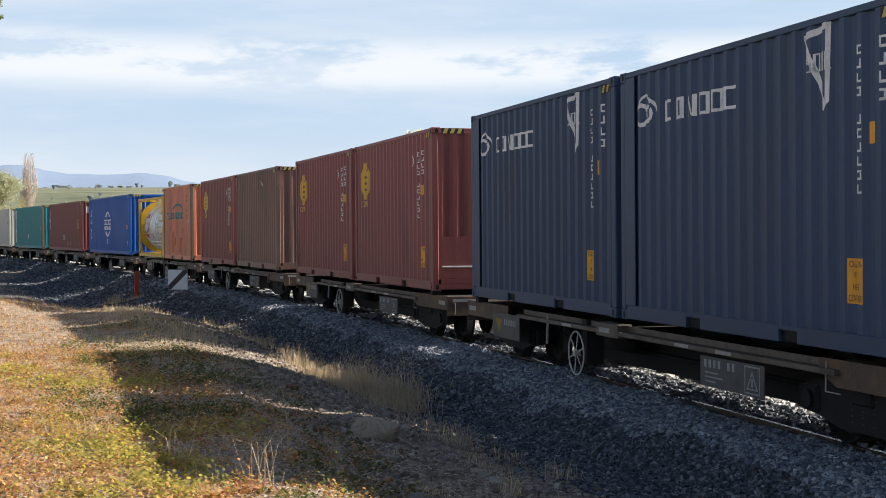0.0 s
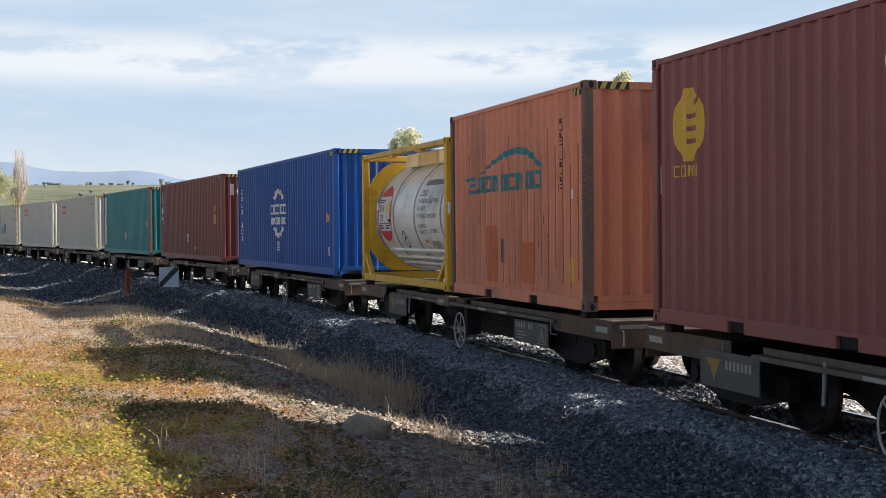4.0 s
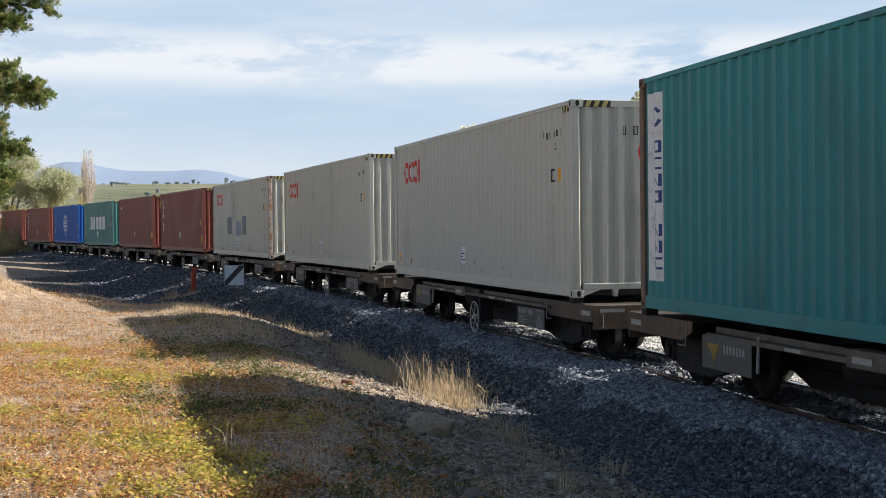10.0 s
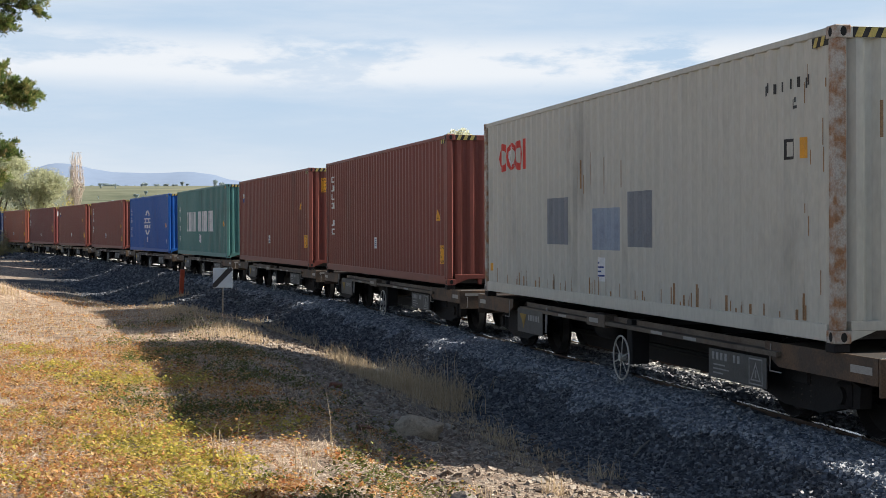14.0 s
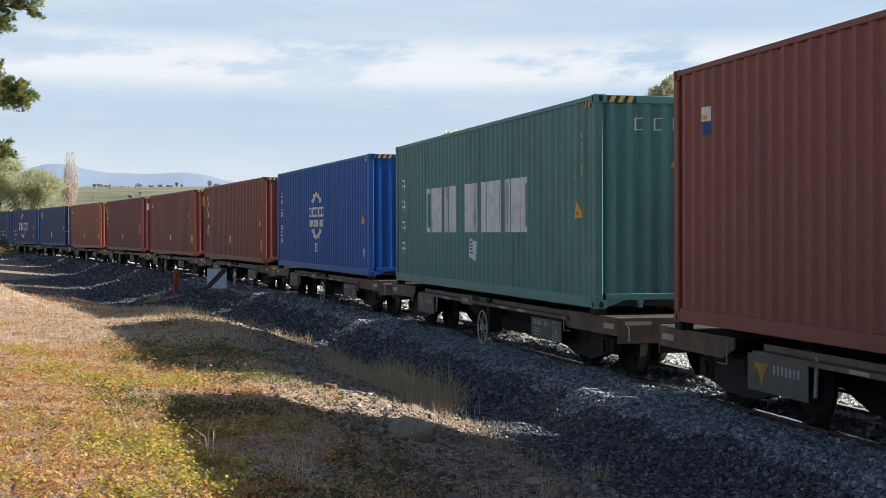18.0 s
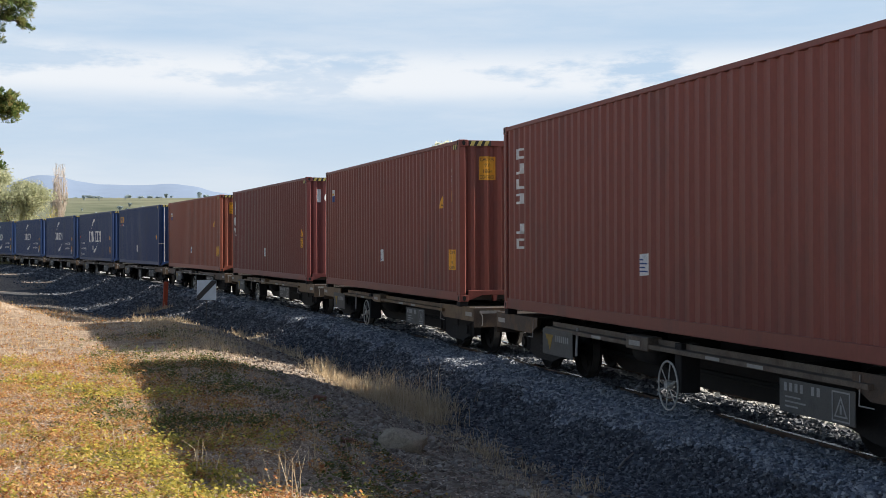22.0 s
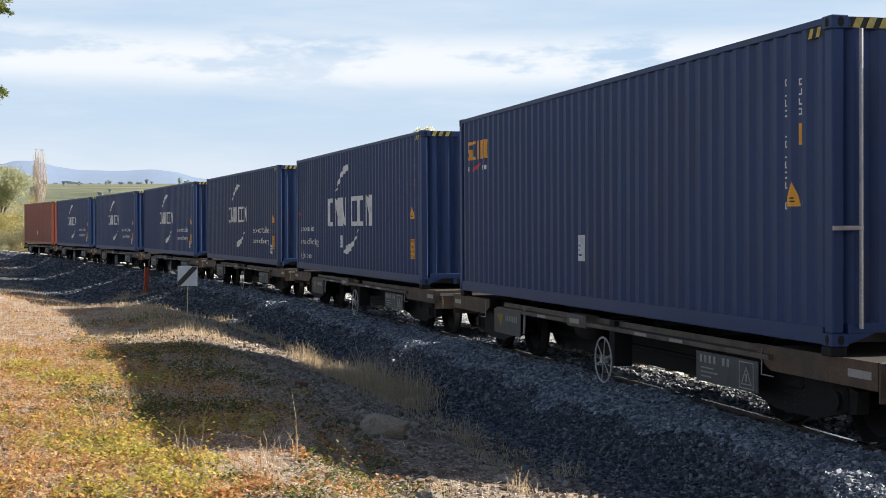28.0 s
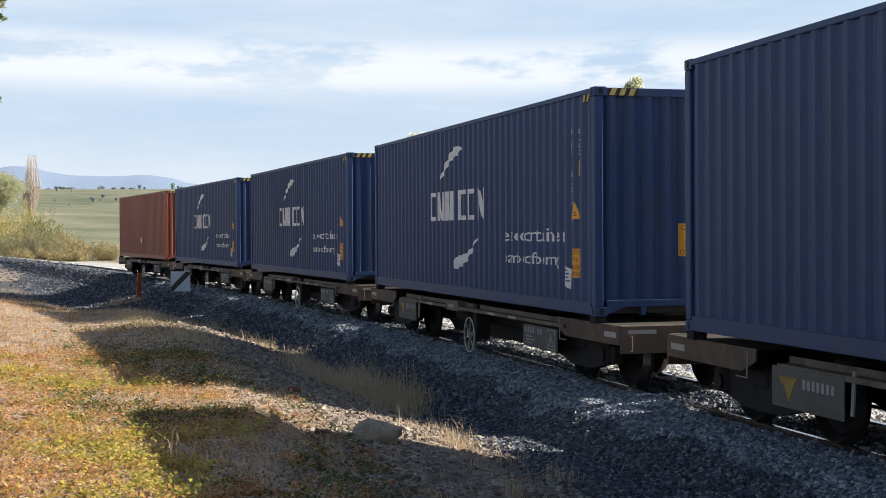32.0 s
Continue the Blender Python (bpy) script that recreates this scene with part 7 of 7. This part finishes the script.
def bed_stones():
    r = np.random.RandomState(5)
    parts_ = []
    for s0, s1, l0, l1, dens, sz in ((4, 16, -0.55, 2.3, 1600, 0.0205), (16, 26, -0.55, 2.3, 1100, 0.0235), (26, 45, -0.55, 2.5, 560, 0.030), (45, 95, -0.5, 4.4, 130, 0.046), (95, 150, -6.0, 3.6, 50, 0.066), (4, 30, -1.70, -0.70, 420, 0.028), (30, 60, -1.70, -0.7, 110, 0.052), (3, 30, -6.0, -1.55, 520, 0.028), (30, 80, -6.0, -1.75, 90, 0.060)):
        n = int((s1 - s0) * (l1 - l0) * dens)
        parts_.append((r.uniform(s0, s1, n), r.uniform(l0, l1, n), sz * r.uniform(0.55, 1.5, n) * np.where(r.uniform(0, 1, n) < 0.02, 1.5, 1.0)))
    s, lat, size = [np.concatenate(k) for k in zip(*parts_)]
    toe = np.interp(s, [4, 10, 16, 26, 38, 48, 70, 84, 95], [1.55, 1.50, 1.45, 1.6, 1.8, 3.0, 3.9, 3.0, 1.3])
    keep = r.uniform(0, 1, len(s)) > np.clip((lat - toe) / 0.55, 0, 0.96)
    s, lat, size = s[keep], lat[keep], size[keep]
    x, y, z = ballast_surface(s, lat)
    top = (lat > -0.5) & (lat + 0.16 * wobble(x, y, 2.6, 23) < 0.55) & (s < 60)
    heap("shoulder_stones", x[top], y[top], (z + size * 0.25)[top], size[top], 9, m_shoulder_skylit, "loose crushed stones along the top of the railway bed, coloured as if skylit")
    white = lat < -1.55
    heap("white_gravel", x[white], y[white], (z + size * 0.25)[white], size[white], 12, m_gravel, "pale gravel beyond the railway track, whitened to look sunlit", 0.4)
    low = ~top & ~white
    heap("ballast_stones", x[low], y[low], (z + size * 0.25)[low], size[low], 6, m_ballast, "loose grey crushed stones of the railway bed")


bed_stones()


def bank_stones():
    r = np.random.RandomState(7)
    n = 30000
    s, lat = 3 + 31 * r.uniform(0, 1, n) ** 1.3, r.uniform(1.5, 4.6, n)
    x, y = line(s, lat)
    size = 0.008 + 0.036 * r.uniform(0, 1, n) ** 6
    heap("bank_stones", x, y, ground_z(x, y) + size * 0.2, size, 8, m_clod, "small brown stones and clods on the bank")


bank_stones()

# ---- grass, weeds ----
m_straw = island_mat("dry_straw_grass", [(0.38, 0.26, 0.17), (0.62, 0.48, 0.34), (0.80, 0.68, 0.53), (0.50, 0.35, 0.235)], 0.75, translucent=0.4)
m_litter = island_mat("dead_leaf_litter", [(0.22, 0.12, 0.075), (0.48, 0.34, 0.235), (0.70, 0.58, 0.45), (0.80, 0.71, 0.60), (0.38, 0.22, 0.13)], 0.85, translucent=0.2)
m_weed_y = island_mat("yellow_green_weed", [(0.17, 0.19, 0.05), (0.48, 0.41, 0.085), (0.76, 0.62, 0.13), (0.33, 0.32, 0.08), (0.68, 0.46, 0.11)], 0.5, translucent=0.5)
m_weed_o = island_mat("orange_brown_weed", [(0.38, 0.13, 0.05), (0.64, 0.33, 0.12), (0.74, 0.50, 0.23), (0.25, 0.095, 0.045), (0.50, 0.38, 0.10)], 0.55, translucent=0.45)
m_tuft = island_mat("bleached_tuft_grass", [(0.42, 0.31, 0.18), (0.66, 0.53, 0.36), (0.54, 0.40, 0.24), (0.76, 0.64, 0.47)], 0.8, translucent=0.35)
m_green = island_mat("short_green_weed", [(0.06, 0.085, 0.02), (0.11, 0.14, 0.03), (0.18, 0.19, 0.045), (0.14, 0.09, 0.035)], 0.65, translucent=0.3)


def blades(x, y, z, length, width, seed, lean=0.7):
    r = np.random.RandomState(seed)
    n = len(x)
    a = r.uniform(0, 6.28, n)
    tilt = r.normal(0, lean, n)
    d = np.stack([np.cos(a) * np.sin(tilt), np.sin(a) * np.sin(tilt), np.abs(np.cos(tilt)) + 0.05], -1)
    b = r.uniform(0, 6.28, n)
    w = np.stack([np.cos(b), np.sin(b), 0 * b], -1) * np.asarray(width)[:, None]
    p = np.stack([x, y, z], -1)
    return np.stack([p - w, p + w, p + d * np.asarray(length)[:, None]], 1)


def leaves(x, y, z, size, seed):
    r = np.random.RandomState(seed)
    n = len(x)
    a = r.uniform(0, 6.28, n)
    t = r.uniform(-0.5, 0.9, n)
    d = np.stack([np.cos(a) * np.cos(t), np.sin(a) * np.cos(t), np.sin(t)], -1)
    w = np.stack([-np.sin(a), np.cos(a), r.uniform(-0.5, 0.5, n)], -1) * 0.42
    p = np.stack([x, y, z], -1)
    s = np.asarray(size)[:, None]
    return np.stack([p, p + d * s * 0.5 + w * s, p + d * s, p + d * s * 0.5 - w * s], 1)


def field(n, y0, y1, seed, u0=-0.40, u1=0.14):
    """Random plan points in the wedge of bank in front of the camera, on the grassed side."""
    r = np.random.RandomState(seed)
    y = np.sqrt(r.uniform(y0 * y0, y1 * y1, n))
    x = y * r.uniform(u0, u1, n)
    s, lat = place_on(x, y)
    e = np.interp(y, [11.5, 14], [5.15, 4.05]) + 0.35 * wobble(x, y, 0.9, 11) + 0.15 * wobble(x, y, 4.0, 12)
    return x, y, s, lat, e, r


def grass_cover():
    sets = {"straw": [], "litter": [], "yellow": [], "orange": [], "green": []}
    for y0, y1, n, k in ((8, 14, 42000, 1.0), (14, 22, 60000, 1.35), (22, 36, 75000, 2.0), (36, 75, 90000, 3.0)):
        x, y, s, lat, e, r = field(n, y0, y1, int(y0))
        thin = 0.8 * wobble(x, y, 1.7, 51) + 0.7 * wobble(x, y, 5.0, 52)
        keep = (lat > e - 0.25) & (lat < 60) & (thin + 0.6 * r.normal(size=n) > -0.15)
        x, y = x[keep], y[keep]
        m = len(x)
        sets["straw"].append(blades(x, y, ground_z(x, y) - 0.005, 0.055 * k**0.5 * r.uniform(0.4, 1.7, m), 0.0021 * k * r.uniform(0.7, 1.3, m), int(y0) + 1, 1.05))
    # dead stalks and leaves that lie flat, also thinly over the bare soil
    for y0, y1, n, k in ((8, 14, 70000, 1.0), (14, 24, 60000, 1.4)):
        x, y, s, lat, e, r = field(n, y0, y1, 300 + int(y0), -0.36, 0.22)
        keep = (lat > 2.3) & (r.uniform(0, 1, n) < np.where(lat > e - 0.2, 0.85, np.where(lat > 3.9, 0.6, 0.25)))
        x, y = x[keep], y[keep]
        m = len(x)
        stalk = r.uniform(0, 1, m) < 0.6
        a, t = r.uniform(0, 6.28, m), r.normal(0, 0.16, m)
        d = np.stack([np.cos(a) * np.cos(t), np.sin(a) * np.cos(t), np.sin(t)], -1)
        w = np.stack([-np.sin(a), np.cos(a), r.uniform(-0.3, 0.3, m)], -1) * np.where(stalk, 0.0022 * k, 0.008 * k**0.5)[:, None]
        ln = np.where(stalk, r.uniform(0.04, 0.17, m), r.uniform(0.02, 0.04, m))[:, None]
        p = np.stack([x, y, ground_z(x, y) + r.uniform(0.003, 0.022, m)], -1)
        sets["litter"].append(np.stack([p, p + d * ln * 0.5 + w, p + d * ln, p + d * ln * 0.5 - w], 1))
    # leafy weeds grow as small plants, each a low dome of leaves, some on taller stems
    for y0, y1, n, per, k in ((8, 14, 4600, 38, 1.0), (14, 22, 9000, 26, 1.2), (22, 36, 11000, 15, 1.7), (36, 60, 9000, 10, 2.6)):
        x, y, s, lat, e, r = field(n, y0, y1, 100 + int(y0))
        patch = 0.6 * wobble(x, y, 1.1, 41) + 0.7 * wobble(x, y, 3.3, 42) + 0.5 * wobble(x, y, 0.4, 43)
        far = np.clip((y - 14) / 12, 0, 1)
        edge_band = np.clip(1 - np.abs(lat - e - 0.4) / 0.9, 0, 1)
        bare = (r.uniform(0, 1, n) < np.clip(0.8 - (lat - e) / 0.5, 0, 0.8)) & (y > 9.2)
        worn = 0.55 * np.clip(1.6 - (lat - e), 0, 1) * np.clip((y - 15) / 2, 0, 1)
        yel = ~bare & (lat > e - 0.15) & (patch + 0.22 * edge_band * (y < 17) - 0.95 * far - worn + 0.35 * r.normal(size=n) > 0.74)
        org = ~bare & (lat > e - 0.3) & ~yel & (patch - 0.1 * far - 0.8 * worn + 0.7 * r.normal(size=n) > 0.05 + 0.75 * far - 0.4 * (y > 34))
        grn = ~bare & (lat > e - 0.4) & (lat < e + 2.4) & (wobble(x, y, 1.4, 47) + 0.4 * r.normal(size=n) > 0.35) & (y > 12) & (y < 30) & ~yel & ~org
        dead = (y < 14) & (lat > 3.7) & (lat < e) & (r.uniform(0, 1, n) < 0.5) & (wobble(x, y, 2.2, 48) > -0.35)
        org = org | (dead & (r.uniform(0, 1, n) < 0.28))
        grn = grn | (dead & ~org & (r.uniform(0, 1, n) < 0.45))
        for key, msk, sz, rad in (("yellow", yel, 0.026, 0.085), ("orange", org, 0.024, 0.08), ("green", grn, 0.025, 0.10)):
            c = np.stack([x[msk], y[msk]], -1)
            rr = np.repeat(rad * k**0.5 * r.uniform(0.45, 1.7, len(c)), per)
            tall = np.repeat(r.uniform(0.5, 1.0, len(c)) + 1.1 * (r.uniform(0, 1, len(c)) < 0.10), per)
            q = len(rr)
            f, a = r.uniform(0, 1, q) ** 0.5, r.uniform(0, 6.28, q)
            cc = np.repeat(c, per, 0) + np.stack([np.cos(a) * f * rr, np.sin(a) * f * rr], -1)
            hgt = (1 - f * f) * rr * tall * r.uniform(0.35, 1.15, q)
            sets[key].append(leaves(cc[:, 0], cc[:, 1], ground_z(cc[:, 0], cc[:, 1]) + hgt, sz * k**0.55 * r.uniform(0.5, 1.5, q), 200 + int(y0) + len(key)))
    for key, nm, mt, lb in (("straw", "dry_grass", m_straw, "short dry straw-coloured grass on the bank"), ("litter", "leaf_litter", m_litter, "dead stalks and leaves lying on the bank"), ("yellow", "yellow_weeds", m_weed_y, "yellow-green leafy weeds on the bank"), ("orange", "brown_weeds", m_weed_o, "orange-brown withered leafy weeds on the bank"), ("green", "green_weeds", m_green, "short green weeds on the bank")):
        q = np.concatenate(sets[key])
        ob = new(nm, big_mesh(nm, q.reshape(-1, 3), np.arange(q.shape[0] * q.shape[1]).reshape(q.shape[0], q.shape[1]), mt, False))
        tagged(ob, lb, "grass", kind="stuff")


grass_cover()


def arching(x, y, z, length, width, seed, lean):
    """Grass stems of two bent pieces that rise, lean over and droop at the tip."""
    r = np.random.RandomState(seed)
    n = len(x)
    a, t = r.uniform(0, 6.28, n), np.abs(r.normal(0, lean, n))
    out = np.stack([np.cos(a), np.sin(a), 0 * a], -1)
    up = np.array([0.0, 0.0, 1.0])
    b = a + r.uniform(0.8, 2.2, n)
    w = np.stack([np.cos(b), np.sin(b), 0 * b], -1) * np.asarray(width)[:, None]
    ln = np.asarray(length)[:, None]
    p0 = np.stack([x, y, z], -1)
    p1 = p0 + (out * np.sin(t * 0.6)[:, None] + up * np.cos(t * 0.6)[:, None]) * ln * 0.6
    t2 = t * 1.5 + r.uniform(0.0, 0.7, n)
    p2 = p1 + (out * np.sin(t2)[:, None] + up * np.cos(t2)[:, None]) * ln * 0.4
    low = np.stack([p0 - w, p0 + w, p1 + w * 0.8, p1 - w * 0.8], 1)
    head = np.stack([p1 - w * 0.8, p1 + w * 0.8, p2 + w * 0.25, p2 - w * 0.25], 1)
    return np.concatenate([low, head])


def ditch_grass():
    """Dry tufts along the ditch, joined."""
    rng, out = random.Random(31), []

    def tuft(x, y, h, w, n, seed, lean=0.42):
        r = np.random.RandomState(seed)
        px, py = x + r.normal(0, w * 0.45, n), y + r.normal(0, w * 0.35, n)
        s_, l_ = place_on(px, py)
        pz = np.maximum(ground_z(px, py), ballast_surface(s_, l_)[2] - 0.03)
        out.append(arching(px, py, pz - 0.01, h * r.uniform(0.15, 1.3, n) * (1 + 0.45 * wobble(px, py, 4.5, 55)), 0.0017 * r.uniform(0.7, 1.5, n) * (1 + y / 25), seed + 1, lean))

    for i, (x, y, h, w) in enumerate(((-0.45, 20.9, 0.46, 0.40), (-0.15, 19.8, 0.44, 0.40), (0.12, 20.6, 0.40, 0.40), (-0.36, 22.2, 0.42, 0.4), (-0.85, 21.6, 0.34, 0.5), (0.05, 18.8, 0.30, 0.35), (-1.1, 22.6, 0.26, 0.5), (-1.5, 24.0, 0.24, 0.5), (0.62, 15.0, 0.26, 0.20), (0.85, 14.7, 0.20, 0.24), (1.13, 14.4, 0.20, 0.20), (1.55, 13.1, 0.18, 0.18))):
        tuft(x, y, h * 1.1, w * 1.25, 400 if y > 17 else 70, 60 + i, 0.85)
    for i in range(90):
        s = 10.5 + i * 0.32 + rng.uniform(-0.3, 0.3)
        lat = np.interp(s, [10, 16, 20, 27, 36], [2.5, 2.15, 1.95, 1.75, 1.9]) + rng.gauss(0, 0.22)
        x, y = line(s, lat)
        tuft(float(x), float(y), rng.uniform(0.08, 0.20) * (0.7 if s < 18 else 1.2), rng.uniform(0.2, 0.55), rng.randint(25, 80) if s < 18 else rng.randint(50, 150), 100 + i, 0.9)
    for i in range(16):
        x, y = line(rng.uniform(3.5, 10.5), rng.uniform(2.4, 3.7))
        tuft(float(x), float(y), rng.uniform(0.08, 0.2), rng.uniform(0.12, 0.3), rng.randint(20, 70), 260 + i, 0.5)
    for i, (x, y) in enumerate(((-1.25, 9.6), (-1.05, 9.9), (-1.6, 10.4), (-0.9, 9.4), (-2.4, 11.5), (-0.85, 10.9), (0.05, 16.0), (-0.6, 12.6))):
        tuft(x, y, 0.34, 0.12, 14, 380 + i, 0.45)
    # grass round the marker post, along the edge of the bank and on the heap under the pine
    for i, (x, y, h, w) in enumerate(((-13.3, 42.4, 0.4, 0.9), (-13.6, 40.0, 0.4, 1.0), (-14.0, 41.6, 0.5, 0.8), (-10.3, 55.7, 0.3, 0.5), (-11.2, 56.4, 0.3, 0.6))):
        tuft(x, y, h, w, 260, 420 + i, 0.6)
    for i in range(60):
        x, y = line(rng.uniform(22, 40), rng.uniform(3.2, 4.8))
        tuft(float(x), float(y), rng.uniform(0.08, 0.22), rng.uniform(0.2, 0.6), rng.randint(30, 90), 500 + i, 0.7)
    q = np.concatenate(out)
    ob = new("ditch_grass", big_mesh("ditch_grass", q.reshape(-1, 3), np.arange(len(q) * 4).reshape(-1, 4), m_tuft, False))
    tagged(ob, "bleached dry grass tufts along the ditch", "grass", kind="stuff")


ditch_grass()

# ---- what moves ----
def train_run(t):
    """How far the train has come at t seconds."""
    u = (t - 16) / 16
    return 16 * u * (9.471421 - 0.037721 * u**1 + 0.050130 * u**2 + 0.352070 * u**3 + 0.042901 * u**4 - 0.366185 * u**5 - 0.063694 * u**6 + 0.134501 * u**7)


TIMES = [i * 0.5 for i in range(65)]


def motions():
    for front, length, ob, _ in BOXES:
        if ob:
            walk(ob, [(t, track_pose(front + length / 2 - train_run(t), DECK)) for t in TIMES])
    for centre, ob in WAGONS:
        walk(ob, [(t, track_pose(centre - train_run(t))) for t in TIMES])
        # the wheels roll while the wagon is near; each row turns them less than a right angle
        near = [i for i in range(961) if 4 < centre - train_run(i / 30) < 34]
        if not near:
            continue
        rows = sorted({0, 960, *near})
        for ws in [o for o in ob.children if o.name.startswith("wheelset")]:
            at = ws.matrix_basis.translation.copy()
            go = lambda i: math.degrees(train_run(min(max(i, near[0]), near[-1]) / 30) / WHEEL_R) % 360
            walk(ws, [(i / 30, pose(at.x, at.y, at.z, 0, go(i), 0)) for i in rows])


motions()
